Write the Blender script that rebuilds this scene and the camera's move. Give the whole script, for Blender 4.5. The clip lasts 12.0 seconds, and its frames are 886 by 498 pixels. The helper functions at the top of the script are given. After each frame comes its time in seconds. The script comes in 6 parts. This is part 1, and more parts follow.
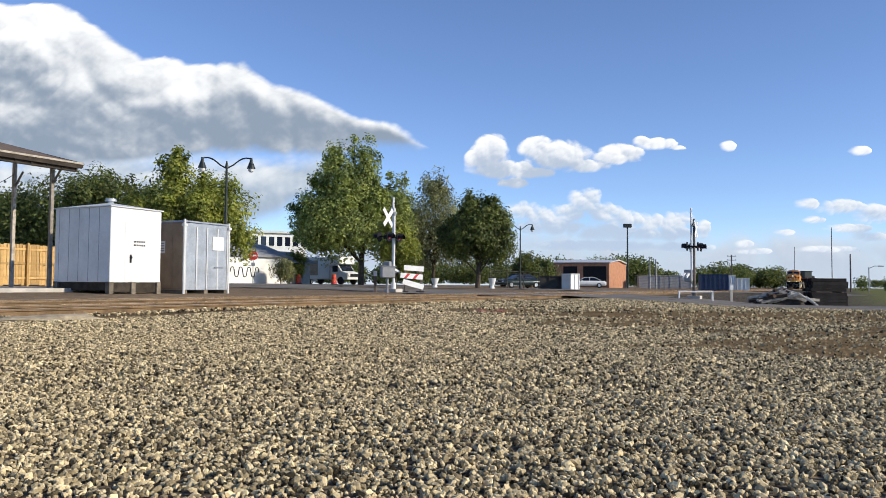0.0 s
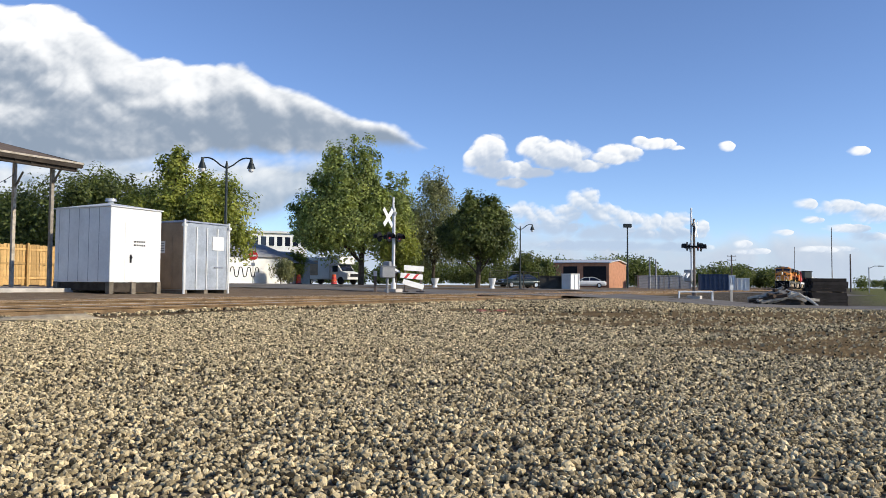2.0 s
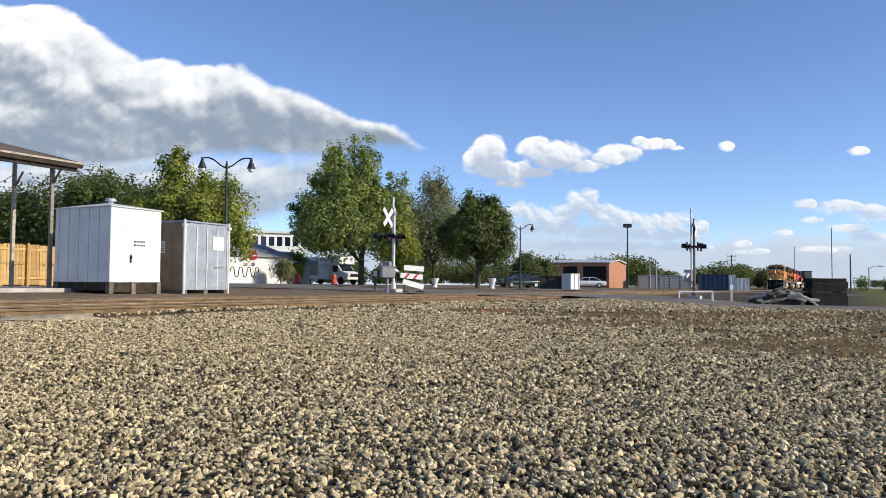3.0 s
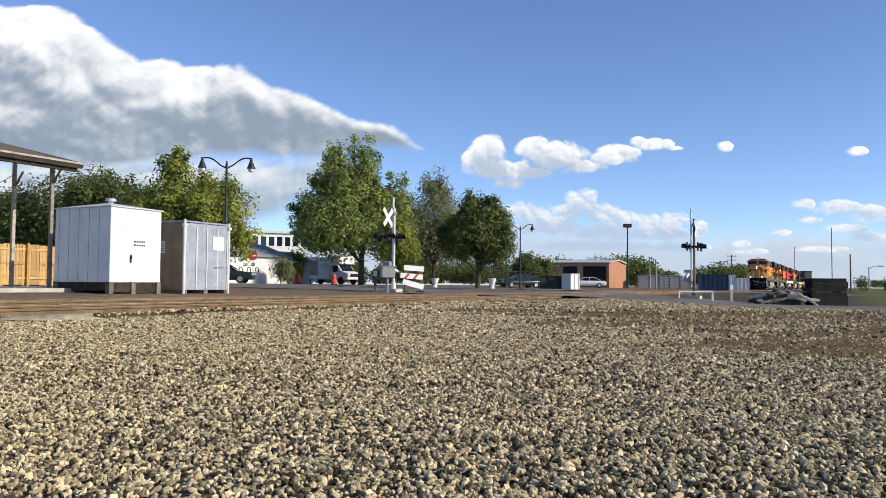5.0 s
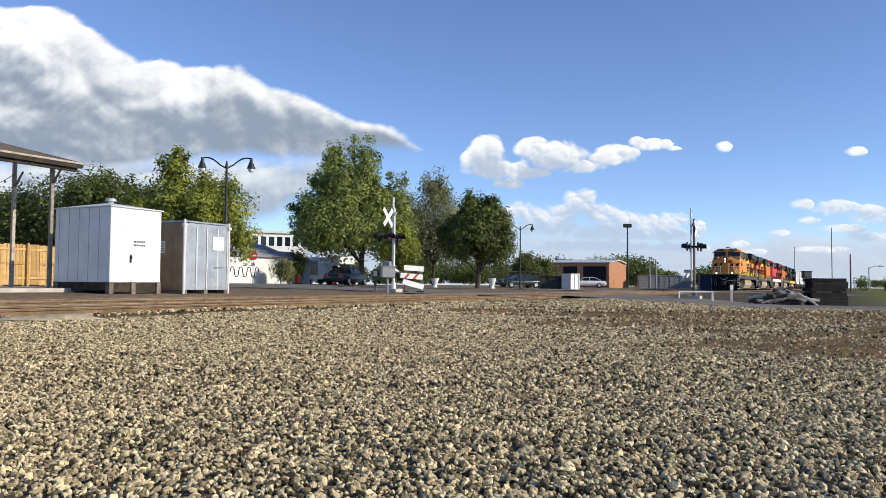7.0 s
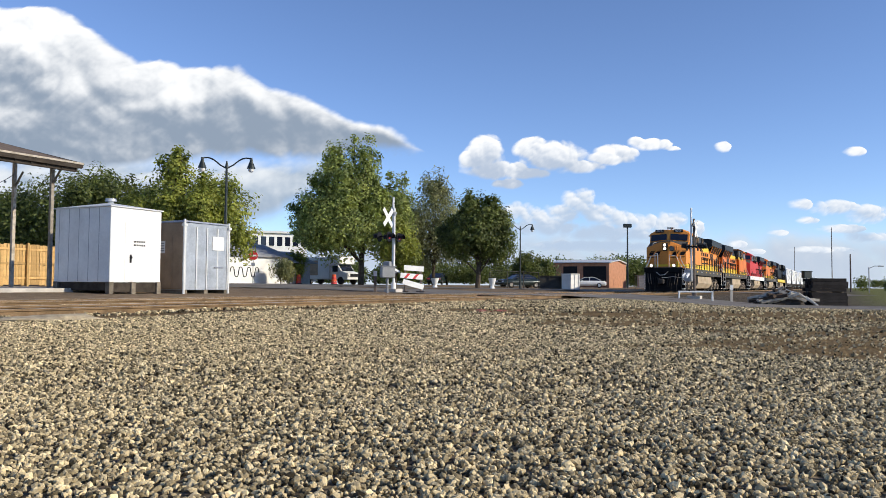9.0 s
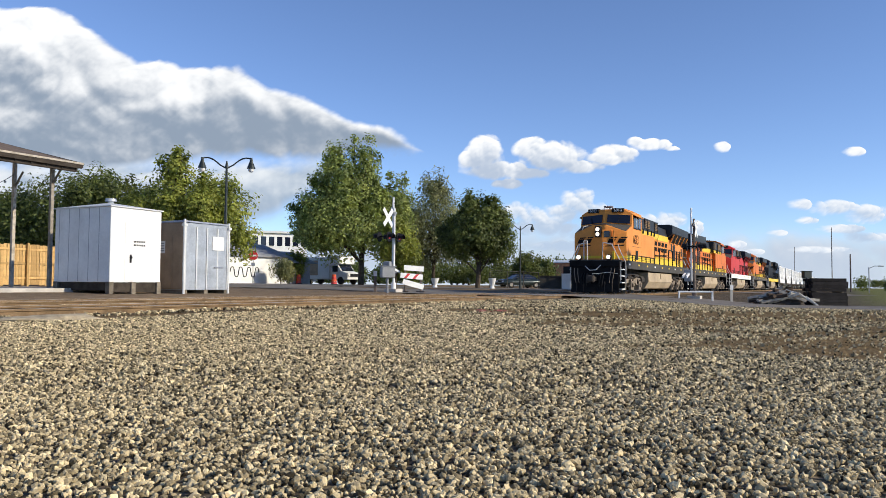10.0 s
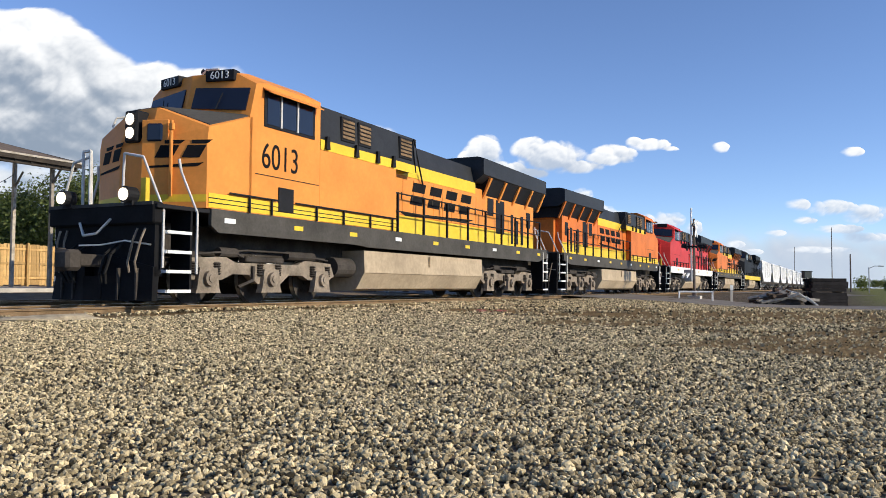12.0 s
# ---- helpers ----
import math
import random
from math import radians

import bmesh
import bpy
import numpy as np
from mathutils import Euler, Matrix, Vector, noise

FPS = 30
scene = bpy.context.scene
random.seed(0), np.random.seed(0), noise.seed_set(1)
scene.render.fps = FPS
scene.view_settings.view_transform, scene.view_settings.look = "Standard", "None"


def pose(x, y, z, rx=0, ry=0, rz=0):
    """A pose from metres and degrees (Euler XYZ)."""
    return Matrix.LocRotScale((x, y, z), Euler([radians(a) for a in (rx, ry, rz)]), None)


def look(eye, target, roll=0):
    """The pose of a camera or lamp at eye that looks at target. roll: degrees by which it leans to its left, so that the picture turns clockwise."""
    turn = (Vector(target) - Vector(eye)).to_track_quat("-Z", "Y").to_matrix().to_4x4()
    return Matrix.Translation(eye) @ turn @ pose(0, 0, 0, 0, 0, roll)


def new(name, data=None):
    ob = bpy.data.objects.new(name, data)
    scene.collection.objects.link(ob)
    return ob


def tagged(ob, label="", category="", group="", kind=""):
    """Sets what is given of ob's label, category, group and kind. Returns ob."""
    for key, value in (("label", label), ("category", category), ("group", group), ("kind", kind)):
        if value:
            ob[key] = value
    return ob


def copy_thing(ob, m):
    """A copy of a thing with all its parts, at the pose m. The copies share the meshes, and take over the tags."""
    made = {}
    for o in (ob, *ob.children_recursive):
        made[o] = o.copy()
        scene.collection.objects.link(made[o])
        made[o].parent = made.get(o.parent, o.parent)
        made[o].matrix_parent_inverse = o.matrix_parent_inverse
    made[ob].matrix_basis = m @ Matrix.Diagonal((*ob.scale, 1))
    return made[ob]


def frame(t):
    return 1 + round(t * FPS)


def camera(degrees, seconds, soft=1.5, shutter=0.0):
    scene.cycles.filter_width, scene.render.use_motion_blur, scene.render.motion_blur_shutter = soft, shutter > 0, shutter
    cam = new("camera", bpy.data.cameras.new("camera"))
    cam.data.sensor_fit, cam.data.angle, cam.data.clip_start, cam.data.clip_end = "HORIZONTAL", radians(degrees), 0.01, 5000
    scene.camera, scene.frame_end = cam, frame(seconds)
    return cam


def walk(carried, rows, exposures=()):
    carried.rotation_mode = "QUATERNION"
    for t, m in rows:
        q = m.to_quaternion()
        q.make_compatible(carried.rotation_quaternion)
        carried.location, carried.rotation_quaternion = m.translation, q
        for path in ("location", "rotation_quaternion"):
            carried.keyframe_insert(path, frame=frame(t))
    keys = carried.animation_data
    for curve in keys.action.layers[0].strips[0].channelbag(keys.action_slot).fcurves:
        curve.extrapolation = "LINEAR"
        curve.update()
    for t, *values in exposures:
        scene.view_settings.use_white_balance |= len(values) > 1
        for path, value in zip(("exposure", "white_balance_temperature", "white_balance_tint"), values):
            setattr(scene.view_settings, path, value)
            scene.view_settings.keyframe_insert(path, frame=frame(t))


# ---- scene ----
cam = camera(58.9, 12.0, soft=0.7)
EYE = (0.0, 0.0, 0.60)
STAND = look(EYE, (0.0, 10.0, 0.60 + 10.0 * math.tan(0.0459)), 0.42)
walk(cam, [(0.0, STAND), (12.0, STAND)], exposures=[(0.0, 0.14), (12.0, 0.14)])

# ---- plan: the railway runs past the camera at an angle; s along it, d across it from the camera
TURN = 62.755
SU, CU = math.sin(radians(90 - TURN)), math.cos(radians(90 - TURN))
RAIL_Z = 0.17
MAIN_D, SIDE_D = 12.43, 16.75


def plan(s, d):
    return (s * SU - d * CU, s * CU + d * SU)


def on_track(s, d=MAIN_D, z=RAIL_Z, turn=0.0):
    x, y = plan(s, d)
    return pose(x, y, z, 0, 0, TURN + turn)


def spot(slope, far):
    """A place by its sideways slope from the camera and its distance ahead."""
    return (slope * far, far)


def step(a, b, v):
    t = min(1.0, max(0.0, (v - a) / (b - a)))
    return t * t * (3 - 2 * t)


def ground_z(x, y):
    s, d = x * SU + y * CU, -x * CU + y * SU
    z = 0.04 * step(7, 10.3, d) + 0.17 * step(18.6, 21, d) + 0.10 * step(21, 26, d) + 0.28 * step(26, 42, d)
    z -= 0.36 * step(18, 42, s) * (1 - step(3, 9, d)) * (1 - 0.6 * step(60, 140, s))
    return z


# ---- light
SUN_AZ, SUN_EL = radians(110), radians(24)
world = bpy.data.worlds.new("sky")
scene.world = world
world.use_nodes = True
wn = world.node_tree
wn.nodes.clear()
sky = wn.nodes.new("ShaderNodeTexSky")
sky.sky_type = "NISHITA"
sky.sun_disc = False
sky.sun_elevation, sky.sun_rotation = SUN_EL, SUN_AZ
sky.air_density, sky.dust_density, sky.ozone_density = 0.85, 0.0, 3.0
sky.altitude = 1200
bg = wn.nodes.new("ShaderNodeBackground")
bg.inputs["Strength"].default_value = 0.145
wo = wn.nodes.new("ShaderNodeOutputWorld")
air = wn.nodes.new("ShaderNodeMix")
air.data_type, air.blend_type = "RGBA", "MULTIPLY"
air.inputs["Factor"].default_value = 1.0
air.inputs["B"].default_value = (1.0, 1.0, 1.12, 1)
wn.links.new(sky.outputs[0], air.inputs["A"])
wn.links.new(air.outputs["Result"], bg.inputs[0])
wn.links.new(bg.outputs[0], wo.inputs[0])

lamp = bpy.data.lights.new("sun", "SUN")
lamp.energy, lamp.angle, lamp.color = 4.2, radians(0.6), (1.0, 0.89, 0.71)
sun = new("sun", lamp)
to_sun = Vector((math.sin(SUN_AZ) * math.cos(SUN_EL), math.cos(SUN_AZ) * math.cos(SUN_EL), math.sin(SUN_EL)))
sun.matrix_world = look(to_sun * 100, (0, 0, 0))


# ---- materials
def mat(name, color, rough=0.6, metal=0.0, vary=0.25, scale=3.0, bump=0.15, dirt=None, fine=40.0, island=0.0, emit=0.0, piece=0.0):
    m = bpy.data.materials.new(name)
    m.use_nodes = True
    nt = m.node_tree
    b = nt.nodes["Principled BSDF"]
    b.inputs["Roughness"].default_value = rough
    b.inputs["Metallic"].default_value = metal
    if rough > 0.4 and not metal:
        b.inputs["Specular IOR Level"].default_value = 0.14
    tc = nt.nodes.new("ShaderNodeTexCoord")
    n1 = nt.nodes.new("ShaderNodeTexNoise")
    n1.inputs["Scale"].default_value, n1.inputs["Detail"].default_value = scale, 5
    n2 = nt.nodes.new("ShaderNodeTexNoise")
    n2.inputs["Scale"].default_value, n2.inputs["Detail"].default_value = fine, 4
    for n in (n1, n2):
        nt.links.new(tc.outputs["Object"], n.inputs["Vector"])
    mix = nt.nodes.new("ShaderNodeMix")
    mix.data_type = "RGBA"
    c = Vector(color)
    lo = Vector(dirt) if dirt else c * (1 - vary)
    mix.inputs["A"].default_value = (*lo, 1)
    mix.inputs["B"].default_value = (*[min(1, v * (1 + vary * 0.35)) for v in c], 1)
    ramp = nt.nodes.new("ShaderNodeMapRange")
    ramp.inputs["From Min"].default_value, ramp.inputs["From Max"].default_value = 0.3, 0.62
    nt.links.new(n1.outputs["Fac"], ramp.inputs["Value"])
    nt.links.new(ramp.outputs["Result"], mix.inputs["Factor"])
    out = mix.outputs["Result"]
    mul = nt.nodes.new("ShaderNodeMix")
    mul.data_type, mul.blend_type = "RGBA", "MULTIPLY"
    mul.inputs["Factor"].default_value = min(1, vary * 1.6)
    nt.links.new(out, mul.inputs["A"])
    nt.links.new(n2.outputs["Color"], mul.inputs["B"])
    hs = nt.nodes.new("ShaderNodeHueSaturation")
    hs.inputs["Saturation"].default_value = 0.0
    hs.inputs["Value"].default_value = 1.9
    nt.links.new(n2.outputs["Color"], hs.inputs["Color"])
    nt.links.new(hs.outputs["Color"], mul.inputs["B"])
    out = mul.outputs["Result"]
    if island or piece:
        if island:
            g = nt.nodes.new("ShaderNodeNewGeometry")
            src, amount = g.outputs["Random Per Island"], island
        else:
            g = nt.nodes.new("ShaderNodeObjectInfo")
            src, amount = g.outputs["Random"], piece
        mr = nt.nodes.new("ShaderNodeMapRange")
        mr.inputs["To Min"].default_value, mr.inputs["To Max"].default_value = 1 - amount, 1 + amount
        nt.links.new(src, mr.inputs["Value"])
        h2 = nt.nodes.new("ShaderNodeHueSaturation")
        nt.links.new(mr.outputs["Result"], h2.inputs["Value"])
        nt.links.new(out, h2.inputs["Color"])
        out = h2.outputs["Color"]
    nt.links.new(out, b.inputs["Base Color"])
    if bump:
        bp = nt.nodes.new("ShaderNodeBump")
        bp.inputs["Strength"].default_value, bp.inputs["Distance"].default_value = bump, 0.02
        nt.links.new(n2.outputs["Fac"], bp.inputs["Height"])
        nt.links.new(bp.outputs["Normal"], b.inputs["Normal"])
    if emit:
        b.inputs["Emission Color"].default_value = (*color, 1)
        b.inputs["Emission Strength"].default_value = emit
    return m


M_ORANGE = mat("orange_paint", (0.76, 0.285, 0.06), 0.5, vary=0.12, scale=0.9, bump=0.03, fine=9)
M_ORANGE2 = mat("faded_orange_paint", (0.66, 0.18, 0.035), 0.5, vary=0.2, scale=0.8, bump=0.03, fine=9)
M_YELLOW = mat("yellow_paint", (0.80, 0.55, 0.05), 0.5, vary=0.12, scale=1.2, bump=0.03, fine=9)
M_PILOT = mat("sooty_black_pilot", (0.010, 0.010, 0.011), 0.85, vary=0.4, scale=2, bump=0.1, fine=20)
M_BLACK = mat("black_paint", (0.016, 0.016, 0.018), 0.6, vary=0.3, scale=2, bump=0.05, fine=20)
M_HOOD = mat("dark_grey_roof_paint", (0.032, 0.034, 0.038), 0.5, vary=0.25, scale=1, bump=0.05, fine=12)
M_SILL = mat("weathered_grey_sill", (0.075, 0.07, 0.062), 0.7, vary=0.3, scale=1.4, bump=0.05, fine=14)
M_UNDER = mat("dusty_underframe", (0.06, 0.052, 0.045), 0.8, vary=0.4, scale=2.2, bump=0.2, fine=18)
M_TRUCK = mat("dusty_cast_steel", (0.25, 0.205, 0.155), 0.75, vary=0.4, scale=2.5, bump=0.2, fine=18)
M_TANK = mat("dusty_fuel_tank", (0.44, 0.35, 0.24), 0.75, vary=0.25, scale=0.7, bump=0.08, fine=8)
M_STEEL = mat("worn_bright_steel", (0.55, 0.53, 0.50), 0.35, 0.9, vary=0.15, scale=4, bump=0.05)
M_RUST = mat("rusty_rail_web", (0.21, 0.14, 0.078), 0.85, vary=0.4, scale=3, bump=0.2)
M_RAILTOP = mat("polished_rail_head", (0.62, 0.59, 0.55), 0.3, 0.9, vary=0.2, scale=4, bump=0.03)
M_WHITE = mat("white_paint", (0.78, 0.78, 0.76), 0.5, vary=0.1, scale=1.5, bump=0.04, fine=10)
M_RAILW = mat("pale_handrail_paint", (0.62, 0.60, 0.56), 0.5, vary=0.2, scale=4, bump=0.03)
M_GLASS = mat("dark_tinted_glass", (0.012, 0.016, 0.03), 0.06, vary=0.05, scale=1, bump=0)
M_LENS = mat("lit_headlamp", (1.0, 0.86, 0.66), 0.2, vary=0.02, emit=1.5, bump=0)
M_RED = mat("red_paint", (0.55, 0.035, 0.03), 0.45, vary=0.15, scale=1, bump=0.03, fine=9)
M_SIGNRED = mat("red_sign_sheeting", (0.60, 0.04, 0.04), 0.4, vary=0.05, bump=0)
M_ALU = mat("weathered_aluminium", (0.46, 0.48, 0.50), 0.42, 0.55, vary=0.2, scale=2, bump=0.06, fine=12)
M_TAN = mat("tan_panel", (0.34, 0.24, 0.15), 0.6, 0.1, vary=0.25, scale=2, bump=0.05)
M_WOOD = mat("weathered_grey_wood", (0.20, 0.17, 0.13), 0.85, vary=0.35, scale=5, bump=0.3, piece=0.2)
M_DARKWOOD = mat("dark_timber", (0.055, 0.045, 0.036), 0.9, vary=0.4, scale=4, bump=0.3)
M_OLDWOOD = mat("old_silvered_timber", (0.42, 0.37, 0.30), 0.85, vary=0.35, scale=5, bump=0.3, piece=0.3)
M_TIE = mat("creosoted_tie", (0.07, 0.05, 0.037), 0.9, vary=0.4, scale=4, bump=0.3, piece=0.3)
M_FENCE = mat("new_yellow_fence_wood", (0.50, 0.32, 0.13), 0.75, vary=0.25, scale=4, bump=0.2, piece=0.25)
M_BRICK = mat("orange_brick", (0.46, 0.23, 0.135), 0.85, vary=0.2, scale=2, bump=0.1, fine=14)
M_ROOFW = mat("pale_metal_roof", (0.62, 0.63, 0.62), 0.5, 0.1, vary=0.1, scale=1, bump=0.03)
M_ROOFD = mat("blue_grey_roof", (0.25, 0.28, 0.33), 0.6, vary=0.2, scale=1, bump=0.05)
M_ROOFG = mat("grey_shingle_roof", (0.28, 0.29, 0.31), 0.8, vary=0.2, scale=2, bump=0.1)
M_SHINGLE = mat("brown_shingle_roof", (0.17, 0.13, 0.10), 0.9, vary=0.35, scale=3, bump=0.3)
M_DARK = mat("dark_interior", (0.02, 0.02, 0.022), 0.8, vary=0.3, bump=0.05)
M_GREYBOX = mat("grey_cabinet_paint", (0.30, 0.31, 0.32), 0.5, vary=0.15, bump=0.04)
M_LAMPIRON = mat("dark_green_iron", (0.02, 0.028, 0.028), 0.5, 0.2, vary=0.2, bump=0.05)
M_POLE = mat("weathered_utility_pole", (0.16, 0.13, 0.11), 0.9, vary=0.3, scale=3, bump=0.2)
M_SCRAP = mat("faded_red_plastic", (0.36, 0.12, 0.09), 0.6, vary=0.3, scale=5, bump=0.1)
M_SAND = mat("spilled_pale_sand", (0.42, 0.35, 0.24), 0.95, vary=0.4, scale=5, bump=0.4, fine=30)
M_CONC = mat("pale_concrete", (0.48, 0.45, 0.40), 0.9, vary=0.25, scale=1.2, bump=0.15, fine=25)
M_BARK = mat("grey_bark", (0.10, 0.08, 0.06), 0.95, vary=0.4, scale=4, bump=0.5, fine=15)


def leaf_mat(name, color):
    """Thin leaves: lit on both sides, some light passing through."""
    m = bpy.data.materials.new(name)
    m.use_nodes = True
    nt = m.node_tree
    b = nt.nodes["Principled BSDF"]
    b.inputs["Roughness"].default_value = 0.55
    g = nt.nodes.new("ShaderNodeNewGeometry")
    tc = nt.nodes.new("ShaderNodeTexCoord")
    n = nt.nodes.new("ShaderNodeTexNoise")
    n.inputs["Scale"].default_value, n.inputs["Detail"].default_value = 0.8, 3
    nt.links.new(tc.outputs["Object"], n.inputs["Vector"])
    ramp = nt.nodes.new("ShaderNodeMix")
    ramp.data_type = "RGBA"
    ramp.inputs["A"].default_value = (color[0] * 0.45, color[1] * 0.5, color[2] * 0.5, 1)
    ramp.inputs["B"].default_value = (color[0] * 1.75, color[1] * 1.6, color[2] * 1.4, 1)
    spread = nt.nodes.new("ShaderNodeMapRange")
    spread.inputs["From Min"].default_value, spread.inputs["From Max"].default_value = 0.34, 0.66
    nt.links.new(n.outputs["Fac"], spread.inputs["Value"])
    nt.links.new(spread.outputs["Result"], ramp.inputs["Factor"])
    mr = nt.nodes.new("ShaderNodeMapRange")
    mr.inputs["To Min"].default_value, mr.inputs["To Max"].default_value = 0.65, 1.4
    nt.links.new(g.outputs["Random Per Island"], mr.inputs["Value"])
    hs = nt.nodes.new("ShaderNodeHueSaturation")
    nt.links.new(mr.outputs["Result"], hs.inputs["Value"])
    nt.links.new(ramp.outputs["Result"], hs.inputs["Color"])
    nt.links.new(hs.outputs["Color"], b.inputs["Base Color"])
    tl = nt.nodes.new("ShaderNodeBsdfTranslucent")
    nt.links.new(hs.outputs["Color"], tl.inputs["Color"])
    mix = nt.nodes.new("ShaderNodeMixShader")
    mix.inputs["Fac"].default_value = 0.5
    nt.links.new(b.outputs[0], mix.inputs[1])
    nt.links.new(tl.outputs[0], mix.inputs[2])
    nt.links.new(mix.outputs[0], nt.nodes["Material Output"].inputs["Surface"])
    return m


M_LEAF1 = leaf_mat("mid_green_leaves", (0.27, 0.33, 0.10))
M_LEAF2 = leaf_mat("yellow_green_leaves", (0.25, 0.29, 0.06))
M_LEAF3 = leaf_mat("dark_green_leaves", (0.125, 0.16, 0.045))
M_LEAF4 = leaf_mat("dull_olive_leaves", (0.23, 0.25, 0.12))
M_STONE = mat("pale_ballast_stone", (0.42, 0.34, 0.20), 0.85, vary=0.3, scale=6, bump=0.3, fine=60, island=0.95)
M_CAR = mat("dark_green_car_paint", (0.03, 0.045, 0.045), 0.2, 0.3, vary=0.05, bump=0)
M_TYRE = mat("black_rubber", (0.02, 0.02, 0.02), 0.85, vary=0.2, bump=0.1)
M_CHROME = mat("silver_trim", (0.6, 0.6, 0.6), 0.25, 0.8, vary=0.05, bump=0)
M_ASPHALT = mat("worn_grey_asphalt", (0.20, 0.18, 0.155), 0.9, vary=0.3, scale=0.6, bump=0.3, fine=30)
M_BLACKTIE = mat("black_creosote", (0.022, 0.020, 0.020), 0.85, vary=0.3, scale=4, bump=0.3, piece=0.4)
M_REDOR = mat("orange_red_plastic", (0.70, 0.12, 0.04), 0.5, vary=0.1, bump=0)
M_NAVY = mat("dark_blue_paint", (0.05, 0.07, 0.12), 0.45, vary=0.15, bump=0.03)
M_SILVER = mat("silver_car_paint", (0.45, 0.47, 0.48), 0.3, 0.5, vary=0.05, bump=0)
M_GREEN = mat("grass_green", (0.12, 0.16, 0.04), 0.9, vary=0.3, scale=0.2, bump=0.3, fine=5)


# ---- building helpers
def box(bm, x0, x1, y0, y1, z0, z1, bevel=0.0):
    r = bmesh.ops.create_cube(bm, size=1.0)["verts"]
    for v in r:
        v.co = Vector((x0 if v.co.x < 0 else x1, y0 if v.co.y < 0 else y1, z0 if v.co.z < 0 else z1))
    if bevel:
        edges = list({e for v in r for e in v.link_edges})
        bmesh.ops.bevel(bm, geom=edges, offset=bevel, segments=1, affect="EDGES")


def rod(bm, p, q, r, n=8, r2=None):
    p, q = Vector(p), Vector(q)
    axis = q - p
    m = Matrix.Translation((p + q) / 2) @ axis.to_track_quat("Z", "Y").to_matrix().to_4x4()
    bmesh.ops.create_cone(bm, cap_ends=True, segments=n, radius1=r, radius2=r if r2 is None else r2, depth=axis.length, matrix=m)


def pipe(bm, pts, r, n=6):
    for a, b in zip(pts[:-1], pts[1:]):
        rod(bm, a, b, r, n)


def prism(bm, outline, lo, hi, axis="y"):
    """Extrude an outline: axis y takes (x, z) points, axis x takes (y, z), axis z takes (x, y)."""
    def co(a, b, t):
        return {"y": (a, t, b), "x": (t, a, b), "z": (a, b, t)}[axis]
    v0 = [bm.verts.new(co(a, b, lo)) for a, b in outline]
    v1 = [bm.verts.new(co(a, b, hi)) for a, b in outline]
    n = len(outline)
    bm.faces.new(v0)
    bm.faces.new(v1[::-1])
    for i in range(n):
        bm.faces.new((v0[i], v1[i], v1[(i + 1) % n], v0[(i + 1) % n]))


def loft(bm, rings):
    vs = [[bm.verts.new(p) for p in ring] for ring in rings]
    n = len(rings[0])
    for a, b in zip(vs[:-1], vs[1:]):
        for i in range(n):
            bm.faces.new((a[i], a[(i + 1) % n], b[(i + 1) % n], b[i]))
    bm.faces.new(vs[0])
    bm.faces.new(vs[-1])


def slab(bm, a, b, c, d, t):
    """A panel through four corners, with thickness t."""
    a, b, c, d = (Vector(p) for p in (a, b, c, d))
    n = (b - a).cross(c - a).normalized() * t
    loft(bm, [[a, b, c, d], [a + n, b + n, c + n, d + n]])


def mesh_of(name, bm, material, smooth=False):
    bmesh.ops.recalc_face_normals(bm, faces=bm.faces)
    me = bpy.data.meshes.new(name)
    bm.to_mesh(me)
    bm.free()
    me.materials.append(material)
    if smooth:
        me.polygons.foreach_set("use_smooth", [True] * len(me.polygons))
    return me


def part(name, bm, material, parent=None, label="", smooth=False):
    ob = new(name, mesh_of(name, bm, material, smooth))
    ob.parent = parent
    return tagged(ob, label)


def made(fn, *args, **kw):
    bm = bmesh.new()
    fn(bm, *args, **kw)
    return bm


def thing(name, m, label, category, group="", kind=""):
    ob = new(name)
    ob.matrix_basis = m
    return tagged(ob, label, category, group, kind)


def fast_mesh(name, verts, faces, material):
    """A mesh object from arrays of vertices and of equal-sided faces."""
    verts, faces = np.asarray(verts, np.float32), np.asarray(faces, np.int32)
    me = bpy.data.meshes.new(name)
    me.vertices.add(len(verts))
    me.vertices.foreach_set("co", verts.ravel())
    k = faces.shape[1]
    me.loops.add(faces.size)
    me.loops.foreach_set("vertex_index", faces.ravel())
    me.polygons.add(len(faces))
    me.polygons.foreach_set("loop_start", np.arange(len(faces), dtype=np.int32) * k)
    me.update(calc_edges=True)
    me.polygons.foreach_set("use_smooth", [False] * len(me.polygons))
    me.validate()
    me.materials.append(material)
    return new(name, me)


def lettering(text, size, material, parent, m, label=""):
    cu = bpy.data.curves.new("lettering", "FONT")
    cu.body, cu.size, cu.extrude, cu.align_x, cu.align_y = text, size, 0.004, "CENTER", "CENTER"
    tmp = new("lettering_curve", cu)
    bpy.context.view_layer.update()
    me = bpy.data.meshes.new_from_object(tmp.evaluated_get(bpy.context.evaluated_depsgraph_get()))
    bpy.data.objects.remove(tmp)
    me.materials.clear()
    me.materials.append(material)
    ob = new("lettering", me)
    ob.parent = parent
    ob.matrix_basis = m
    return tagged(ob, label)


